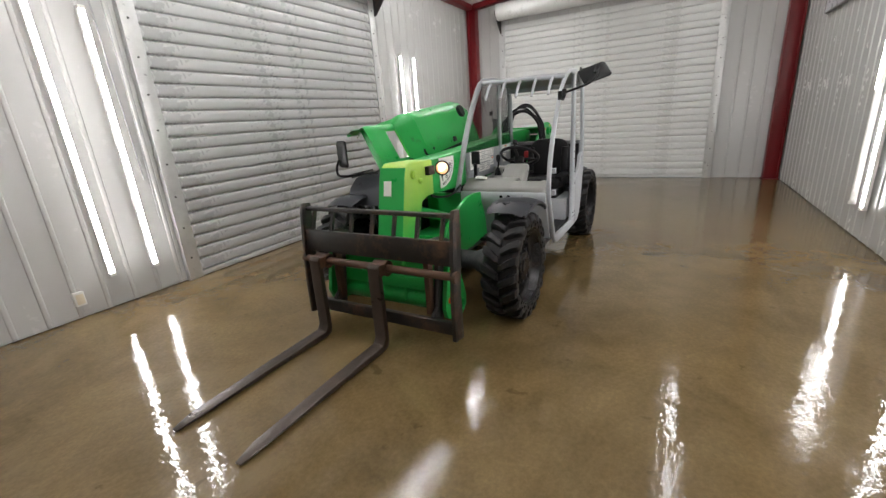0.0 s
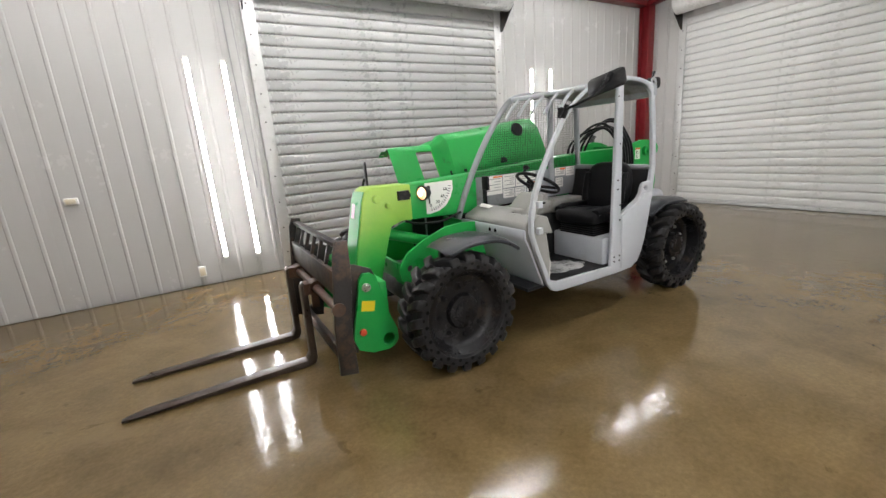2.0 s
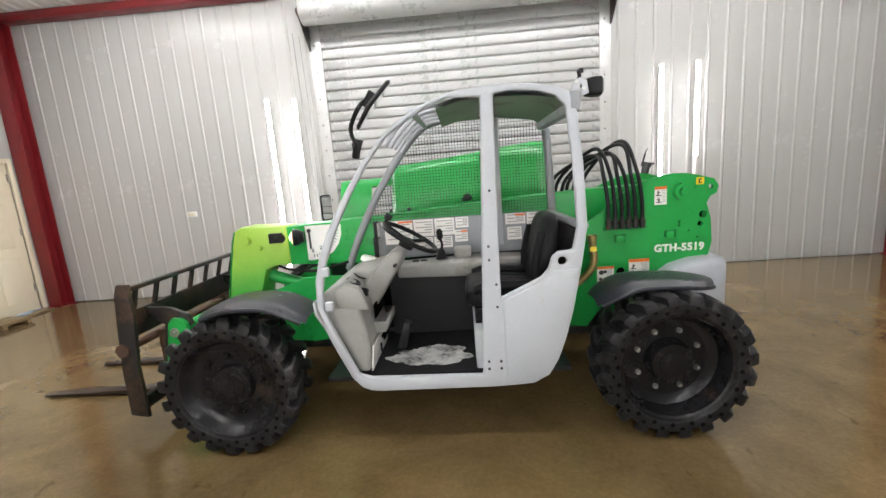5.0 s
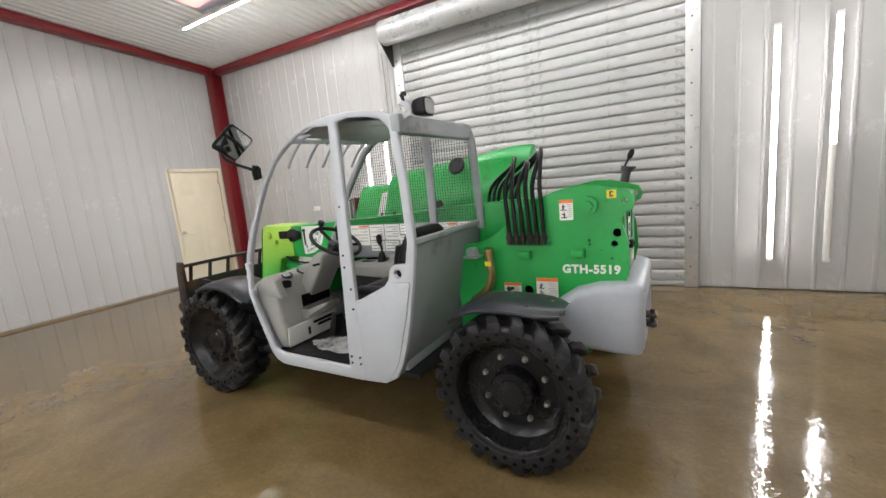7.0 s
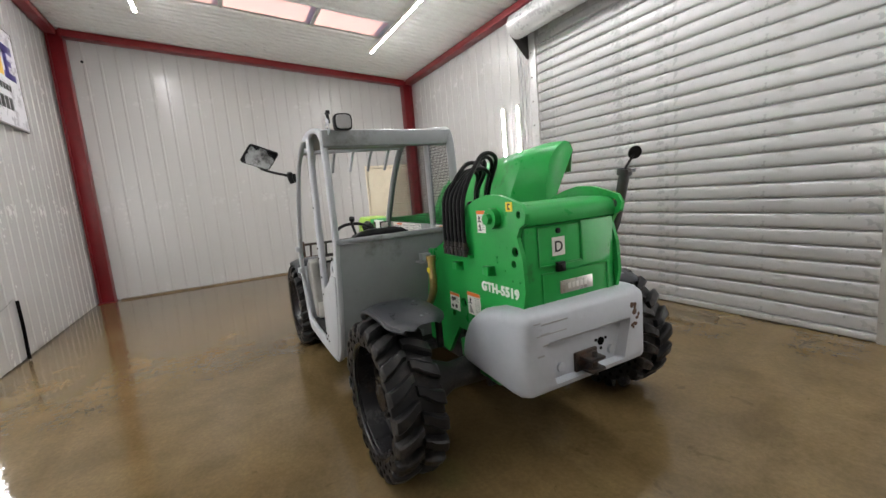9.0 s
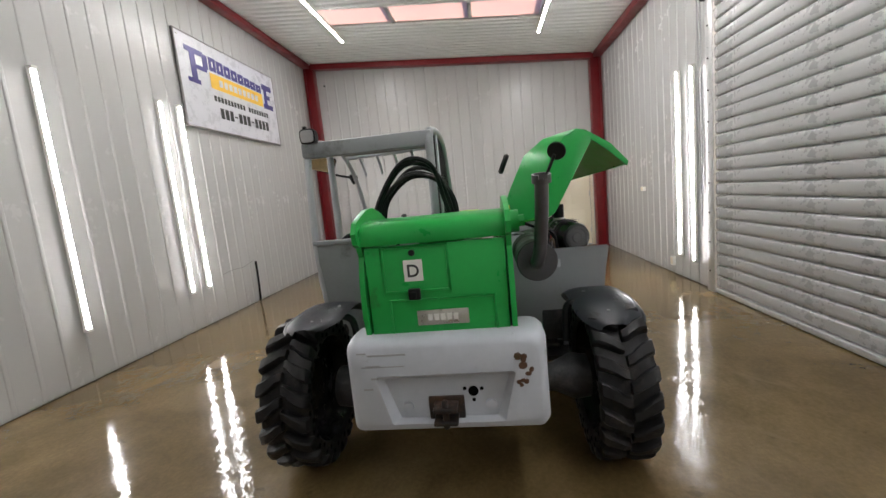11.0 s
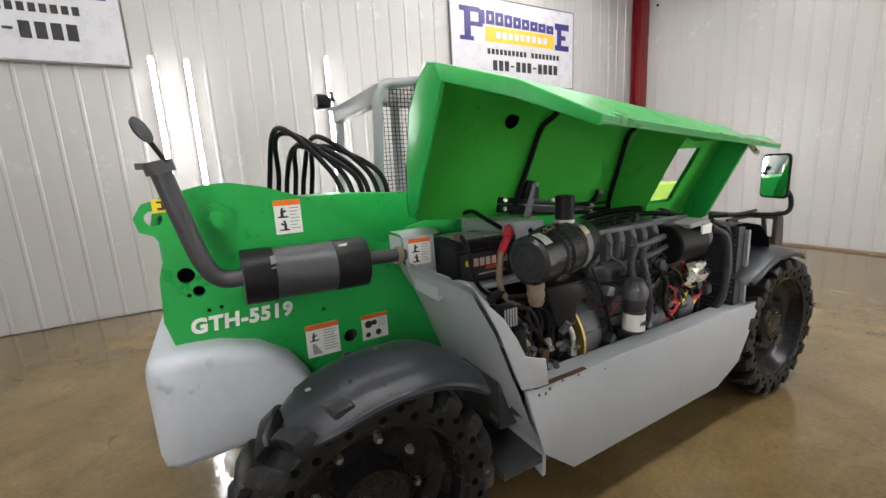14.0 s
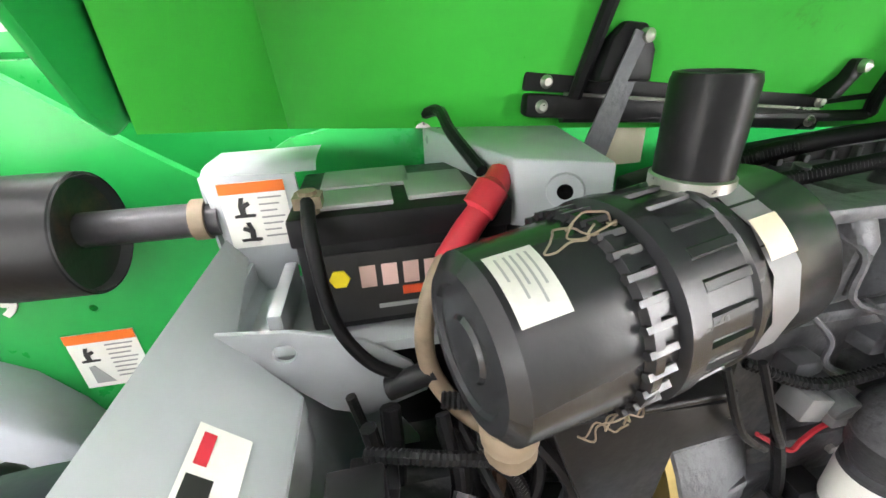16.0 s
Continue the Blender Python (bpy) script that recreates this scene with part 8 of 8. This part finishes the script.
turned(bm, [(0, 0.052), (0.03, 0.056), (0.05, 0.050), (0.07, 0.036), (0.085, 0.036), (0.085, 0)], (0.0, -0.815, 0.812), (0, 0, 1), 24)
box(bm, 0.02, 0.12, -0.785, -0.70, 0.825, 0.870)
rod(bm, (-0.055, -0.785, 0.84), (-0.055, -0.70, 0.855), 0.020, seg=14)
head_part = part("filter_head", bm, ENGINE_GREY, eng, bevel=0.004)
for x, y, z in ((0.055, -0.788, 0.84), (0.105, -0.788, 0.86), (0.08, -0.788, 0.85)):
    bm = bmesh.new()
    rod(bm, (x, y + 0.004, z), (x, y - 0.008, z), 0.009, seg=6)
    part("bolt", bm, ENGINE, head_part)
# flywheel housing and pump
bm = bmesh.new()
turned(bm, [(0, 0.0), (0, 0.185), (0.014, 0.190), (0.014, 0.172), (0.10, 0.165), (0.16, 0.14), (0.20, 0.10), (0.20, 0.0)], (-0.30, -0.62, 0.655), (1, 0, 0), 40)
fly = part("flywheel_housing", bm, ENGINE_GREY, eng, "round flywheel housing")
bm = bmesh.new()
turned(bm, [(-0.006, 0.150), (-0.006, 0.193), (0.006, 0.193)], (-0.30, -0.62, 0.655), (1, 0, 0), 40)
part("gold_ring", bm, GOLD, fly, "brassy mounting ring")
for k in range(10):
    a = 2 * math.pi * k / 10
    bm = bmesh.new()
    rod(bm, (-0.306, -0.62 + 0.164 * math.cos(a), 0.655 + 0.164 * math.sin(a)), (-0.318, -0.62 + 0.164 * math.cos(a), 0.655 + 0.164 * math.sin(a)), 0.008, seg=6)
    part("bolt", bm, ZINC, fly)
for k in range(12):
    a = 2 * math.pi * (k + 0.5) / 12
    e, w = Vector((0, math.cos(a), math.sin(a))), Vector((0, -math.sin(a), math.cos(a))) * 0.006
    c = Vector((-0.30, -0.62, 0.655))
    bm = bmesh.new()
    tri = [c + Vector((0.012, 0, 0)) + e * 0.186, c + Vector((0.012, 0, 0)) + e * 0.150, c + Vector((0.165, 0, 0)) + e * 0.130, c + Vector((0.150, 0, 0)) + e * 0.152]
    fa, fb = [bm.verts.new(p - w) for p in tri], [bm.verts.new(p + w) for p in tri]
    bm.faces.new(fa)
    bm.faces.new(fb[::-1])
    for i in range(4):
        bm.faces.new((fa[i], fb[i], fb[(i + 1) % 4], fa[(i + 1) % 4]))
    part("gusset", bm, ENGINE_GREY, fly, bevel=0.003)
bm = bmesh.new()
turned(bm, [(0, 0.07), (0.12, 0.07), (0.13, 0.05), (0.22, 0.05), (0.22, 0)], (-0.31, -0.60, 0.655), (-1, 0, 0), 24)
for k in range(5):
    turned(bm, [(0, 0.075), (0.01, 0.075)], (-0.33 - 0.022 * k, -0.60, 0.655), (-1, 0, 0), 24)
part("hydraulic_pump", bm, ENGINE, eng, "black hydraulic pump")
bm = plate(bmesh.new(), [(-0.50, 0.945), (-0.28, 0.93), (-0.25, 0.87), (-0.335, 0.86), (-0.345, 0.775), (-0.44, 0.775)], [], -0.800, -0.790)
box(bm, -0.50, -0.27, -0.80, -0.66, 0.935, 0.945)
part("cleaner_bracket", bm, BLACK, eng, "black air cleaner bracket", bevel=0.003)
bm = bmesh.new()
tube(bm, [(-0.385, -0.745, 0.765), (-0.355, -0.765, 0.755), (-0.345, -0.785, 0.715), (-0.35, -0.79, 0.655)], 0.012, 12)
turned(bm, [(0, 0.013), (0, 0.019), (0.03, 0.019), (0.03, 0.013)], (-0.35, -0.79, 0.635), (0, 0, 1), 6, close=True)
turned(bm, [(0, 0.013), (0, 0.019), (0.028, 0.019), (0.028, 0.013)], (-0.40, -0.735, 0.772), (0.8, -0.5, -0.3), 6, close=True)
part("elbow_fitting", bm, ZINC, eng, "bright steel elbow fitting")
rng = random.Random(11)
for k in range(14):
    bm = bmesh.new()
    x = -0.74 + rng.random() * 0.34
    pts = [(x, -0.62 - rng.random() * 0.14, 0.90 - rng.random() * 0.05)]
    for i in range(3):
        x += rng.uniform(-0.04, 0.07)
        pts.append((x, -0.64 - rng.random() * 0.18, 0.78 - i * 0.14 + rng.uniform(-0.03, 0.03)))
    tube(bm, pts, rng.choice((0.008, 0.011, 0.015)), 8)
    part("hose", bm, HOSE, eng, "black hose")
for k in range(7):
    p = Vector((-0.70 + rng.random() * 0.3, -0.74 - rng.random() * 0.08, 0.50 + rng.random() * 0.33))
    bm = bmesh.new()
    turned(bm, [(0, 0.012), (0, 0.017), (0.03, 0.017), (0.032, 0.013), (0.055, 0.013), (0.055, 0)], p, (rng.uniform(-0.5, 0.5), -0.4, rng.uniform(-1, 1)), 6)
    part("fitting", bm, ENGINE if k % 2 else ENGINE_GREY, eng)
bm = boxes((-0.72, -0.46, -0.78, -0.52, 0.42, 0.62), (-0.70, -0.58, -0.80, -0.70, 0.62, 0.76))
part("valve_block", bm, ENGINE, eng, "oily black valve block", bevel=0.01)
# fuse holders on the curved sheet
fuse = part("fuse_holder", boxes((-0.735, -0.675, -0.845, -0.79, 0.855, 0.93), (-0.70, -0.645, -0.855, -0.80, 0.76, 0.84)), BLACK, tele, "black fuse holders", bevel=0.004)
for k in range(5):
    part("fuse_rib", boxes((-0.735 + k * 0.012, -0.729 + k * 0.012, -0.848, -0.845, 0.86, 0.925)), INK_GREY, fuse, smooth=0)


def on_shelf(y0, y1, a, b, lift):
    """A thin patch lying on the sloping shelf; a and b run down the slope from 0 to 1."""
    top, low = Vector((-0.850, 0, 0.983)), Vector((-0.812, 0, 0.944))
    out = Vector((0.716, 0, 0.698)) * lift
    bm = bmesh.new()
    ring = [bm.verts.new(top.lerp(low, t) + Vector((0, y, 0)) + out) for y, t in ((y0, a), (y1, a), (y1, b), (y0, b))]
    bm.faces.new(ring)
    bmesh.ops.solidify(bm, geom=bm.faces[:], thickness=0.0012)
    return bm


s = part("sticker", on_shelf(-0.880, -0.752, -0.05, 1.0, 0.0035), WHITE, bay, "white part sticker", smooth=0)
for y0, y1 in ((-0.868, -0.840), (-0.835, -0.807)):
    part("sticker_print", on_shelf(y0, y1, 0.04, 0.52, 0.0052), INK, s, smooth=0)
part("sticker_print", on_shelf(-0.797, -0.762, 0.08, 0.32, 0.0052), RED_CAP, s, smooth=0)
# front end: air box, radiator pipes, loose wiring
bm = bmesh.new()
turned(bm, [(0, 0.0), (0, 0.085), (0.01, 0.095), (0.22, 0.098), (0.235, 0.08), (0.235, 0)], (0.34, -0.72, 0.985), (1, 0, 0), 28)
abox = part("air_box", bm, BLACK, eng, "black drum at the engine's front end")
bm = plate(bmesh.new(), [(0.42, 1.085), (0.56, 1.10), (0.62, 1.06), (0.62, 0.99), (0.60, 0.96), (0.585, 1.04), (0.53, 1.07), (0.42, 1.065)], [], -0.80, -0.66)
part("cover_plate", bm, INK_GREY, abox, "grey bent cover plate", bevel=0.003)
part("label", boxes((0.50, 0.58, -0.812, -0.802, 1.03, 1.075)), WHITE, abox, smooth=0)
bm = bmesh.new()
tube(bm, [(0.60, -0.80, 1.05), (0.66, -0.84, 1.0), (0.68, -0.85, 0.85), (0.66, -0.84, 0.68), (0.64, -0.80, 0.60)], 0.017, 12)
tube(bm, [(0.64, -0.78, 1.08), (0.72, -0.82, 1.02), (0.74, -0.83, 0.85), (0.72, -0.82, 0.66)], 0.013, 12)
part("radiator_pipe", bm, ENGINE, eng, "dirty black radiator pipes")
part("radiator", boxes((0.74, 0.80, -0.86, -0.30, 0.40, 1.04)), ENGINE, eng, "black radiator core", smooth=0)
me = mesh_of("fin", boxes((0.725, 0.7405, -0.85, -0.31, 0.42, 0.428)), ENGINE, smooth=0)
for k in range(24):
    shared("fin", me, eng, pose(0, 0, k * 0.025))
for k, (mat, lab) in enumerate(((RED_CAP, "red cable"), (RED_CAP, "red cable"), (YELLOW, "yellow connector wire"), (HOSE, "black cable"), (YELLOW, "yellow connector wire"), (RED_CAP, "red cable"))):
    bm = bmesh.new()
    x, z = 0.24 + 0.05 * k, 0.66 + 0.03 * (k % 3)
    tube(bm, [(x, -0.74, z), (x + 0.06, -0.775, z - 0.03), (x + 0.12, -0.77, z + 0.02 * (k % 2)), (x + 0.17, -0.75, z + 0.05)], 0.010 if mat is RED_CAP else 0.008, 8)
    part("cable", bm, mat, eng, lab)
bm = bmesh.new()
turned(bm, [(0, 0.0), (0, 0.06), (0.02, 0.075), (0.10, 0.075), (0.12, 0.05), (0.12, 0)], (0.40, -0.72, 0.66), (1, 0, 0), 24)
part("alternator", bm, ENGINE_GREY, eng, "dusty alternator", bevel=0)
rng = random.Random(21)
bm = bmesh.new()
n, m = 9, 7
g = [[bm.verts.new((0.40 + 0.022 * i + rng.uniform(-0.006, 0.006), -0.80 + rng.uniform(-0.02, 0.015), 0.79 + 0.018 * j + rng.uniform(-0.008, 0.008))) for j in range(m)] for i in range(n)]
for i in range(n - 1):
    for j in range(m - 1):
        bm.faces.new((g[i][j], g[i + 1][j], g[i + 1][j + 1], g[i][j + 1]))
part("foil_wrap", bm, ZINC, eng, "crumpled bright foil wrap", smooth=0)
for k in range(10):
    bm = bmesh.new()
    x = -0.1 + rng.random() * 0.7
    tube(bm, [(x, -0.71, 0.90 - rng.random() * 0.1), (x + rng.uniform(-0.05, 0.08), -0.76, 0.80), (x + rng.uniform(-0.05, 0.08), -0.77, 0.68), (x + rng.uniform(-0.05, 0.1), -0.74, 0.52)], rng.choice((0.006, 0.009, 0.012)), 7)
    part("hose", bm, HOSE, eng, "black hose")
bm = boxes((0.16, 0.30, -0.78, -0.70, 0.48, 0.70), (0.04, 0.14, -0.77, -0.70, 0.50, 0.60))
part("injection_pump", bm, ENGINE_GREY, eng, "dusty injection pump", bevel=0.012)

# injection pipes, brackets and loose wires along the block
rng = random.Random(33)
for k in range(6):
    x = -0.08 + k * 0.10
    bm = bmesh.new()
    tube(bm, [(x, -0.70, 0.96), (x + 0.015, -0.735, 0.93), (x + 0.03, -0.74, 0.88), (0.14 + k * 0.022, -0.745, 0.79), (0.16 + k * 0.02, -0.75, 0.71)], 0.0045, 6)
    part("injection_pipe", bm, ENGINE_GREY, eng)
for x, z, w, h in ((-0.10, 0.84, 0.05, 0.05), (0.02, 0.88, 0.09, 0.03), (0.30, 0.86, 0.07, 0.06), (0.42, 0.90, 0.06, 0.04), (0.12, 0.62, 0.06, 0.05), (-0.12, 0.58, 0.07, 0.08)):
    part("casting_boss", boxes((x, x + w, -0.735, -0.69, z, z + h)), ENGINE_GREY, eng, bevel=0.008)
for k in range(9):
    bm = bmesh.new()
    p = Vector((rng.uniform(-0.15, 0.45), -0.745, rng.uniform(0.66, 0.95)))
    pts = [p]
    for i in range(4):
        p = p + Vector((rng.uniform(0.01, 0.07), rng.uniform(-0.02, 0.012), rng.uniform(-0.05, 0.05)))
        pts.append(p)
    tube(bm, pts, rng.choice((0.003, 0.004, 0.006)), 6)
    part("wire", bm, (HOSE, RED_CAP, HOSE, GOLD, HOSE)[k % 5], eng, "thin loose wire")
for k in range(8):
    bm = bmesh.new()
    turned(bm, [(0, 0.008), (0.008, 0.008), (0.010, 0.005), (0.010, 0)], (rng.uniform(-0.12, 0.5), -0.722, rng.uniform(0.55, 0.9)), (0, -1, 0), 6)
    part("bolt", bm, ZINC, eng)
for k in range(5):
    bm = bmesh.new()
    x = -0.60 + k * 0.055
    tube(bm, [(x, -0.70, 0.88), (x + 0.01, -0.745, 0.80), (x - 0.01, -0.76, 0.72), (x + 0.02, -0.74, 0.62)], 0.010, 8)
    turned(bm, [(0, 0.011), (0, 0.016), (0.03, 0.016), (0.03, 0.011)], (x - 0.01, -0.76, 0.705), (0.1, -0.1, 1), 6, close=True)
    part("hose", bm, (HOSE, RUST, HOSE, ENGINE_GREY, HOSE)[k], eng, "hydraulic hose with a crimped end")

# small brackets, clamps and fittings crowding the low part of the bay
rng = random.Random(57)
for k in range(26):
    p = Vector((rng.uniform(-0.70, -0.36), rng.uniform(-0.80, -0.70), rng.uniform(0.44, 0.86)))
    w, h, d = rng.uniform(0.012, 0.04), rng.uniform(0.01, 0.035), rng.uniform(0.01, 0.03)
    bm = boxes((p.x - w, p.x + w, p.y - d, p.y + d, p.z - h, p.z + h))
    bmesh.ops.rotate(bm, verts=bm.verts, cent=p, matrix=Matrix.Rotation(rng.uniform(-0.6, 0.6), 3, 'Y'))
    part("clamp", bm, (ENGINE, ENGINE_GREY, BLACK, RUST, STRAP)[k % 5], eng, bevel=0.004)
for k in range(18):
    p = Vector((rng.uniform(-0.68, -0.36), rng.uniform(-0.825, -0.76), rng.uniform(0.46, 0.84)))
    d = Vector((rng.uniform(-0.6, 0.6), -0.3, rng.uniform(-1, 1)))
    bm = bmesh.new()
    turned(bm, [(0, 0.009), (0, 0.014), (0.018, 0.014), (0.020, 0.011), (0.034, 0.011), (0.036, 0.014), (0.050, 0.014), (0.050, 0)], p, d, 6)
    part("hose_fitting", bm, (ENGINE_GREY, ENGINE, ZINC, RUST, ENGINE)[k % 5], eng)
for k in range(16):
    p = Vector((rng.uniform(-0.12, 0.62), rng.uniform(-0.80, -0.755), rng.uniform(0.56, 0.86)))
    bm = bmesh.new()
    w, h = rng.uniform(0.010, 0.03), rng.uniform(0.008, 0.022)
    box(bm, p.x - w, p.x + w, p.y - 0.012, p.y + 0.03, p.z - h, p.z + h)
    bmesh.ops.rotate(bm, verts=bm.verts, cent=p, matrix=Matrix.Rotation(rng.uniform(-0.7, 0.7), 3, 'Y'))
    part("connector", bm, (BLACK, ENGINE_GREY, BLACK, STRAP, ENGINE)[k % 5], eng, bevel=0.003)
for k in range(14):
    bm = bmesh.new()
    p = Vector((rng.uniform(0.20, 0.62), -0.775, rng.uniform(0.58, 0.86)))
    pts = [p]
    for i in range(5):
        p = p + Vector((rng.uniform(-0.05, 0.06), rng.uniform(-0.014, 0.012), rng.uniform(-0.05, 0.045)))
        pts.append(p)
    tube(bm, pts, rng.choice((0.003, 0.004, 0.005)), 6)
    part("wire", bm, (HOSE, HOSE, STRAP, HOSE, RED_CAP, HOSE, TAN)[k % 7], eng, "thin loose wire")
for x0, x1 in ((-0.30, -0.20), (-0.255, -0.175)):
    bm = bmesh.new()
    tube(bm, [(x0, -0.80, 0.985), (x0 + 0.03, -0.815, 0.90), (x1, -0.80, 0.83), (x1 + 0.03, -0.77, 0.80)], 0.005, 7)
    part("hose", bm, HOSE, eng, "thin black hose")

# right mirror on its long arm over the front wing
bm = bmesh.new()
tube(bm, [(0.86, -0.66, 1.07), (1.0, -0.76, 1.075), (1.10, -0.86, 1.07), (1.14, -0.905, 1.09), (1.145, -0.905, 1.16), (1.135, -0.87, 1.23)], 0.012, 10)
rarm = part("mirror_arm", bm, BLACK, tele, "black mirror arm")
mirror_head((1.117, -0.835, 1.275), (-0.30, -0.954, 0.0), (0.0, 0.0, 1.0), (-0.954, 0.30, 0.0), 0.155, 0.235, rarm)
bm = bmesh.new()
for z in (1.065, 1.09):
    tube(bm, [(0.78, -0.78, z), (0.95, -0.78, z - 0.002), (1.12, -0.76, z - 0.004)], 0.008, 8, 0)
part("wing_rail", bm, BLACK, tele, "thin black rail")
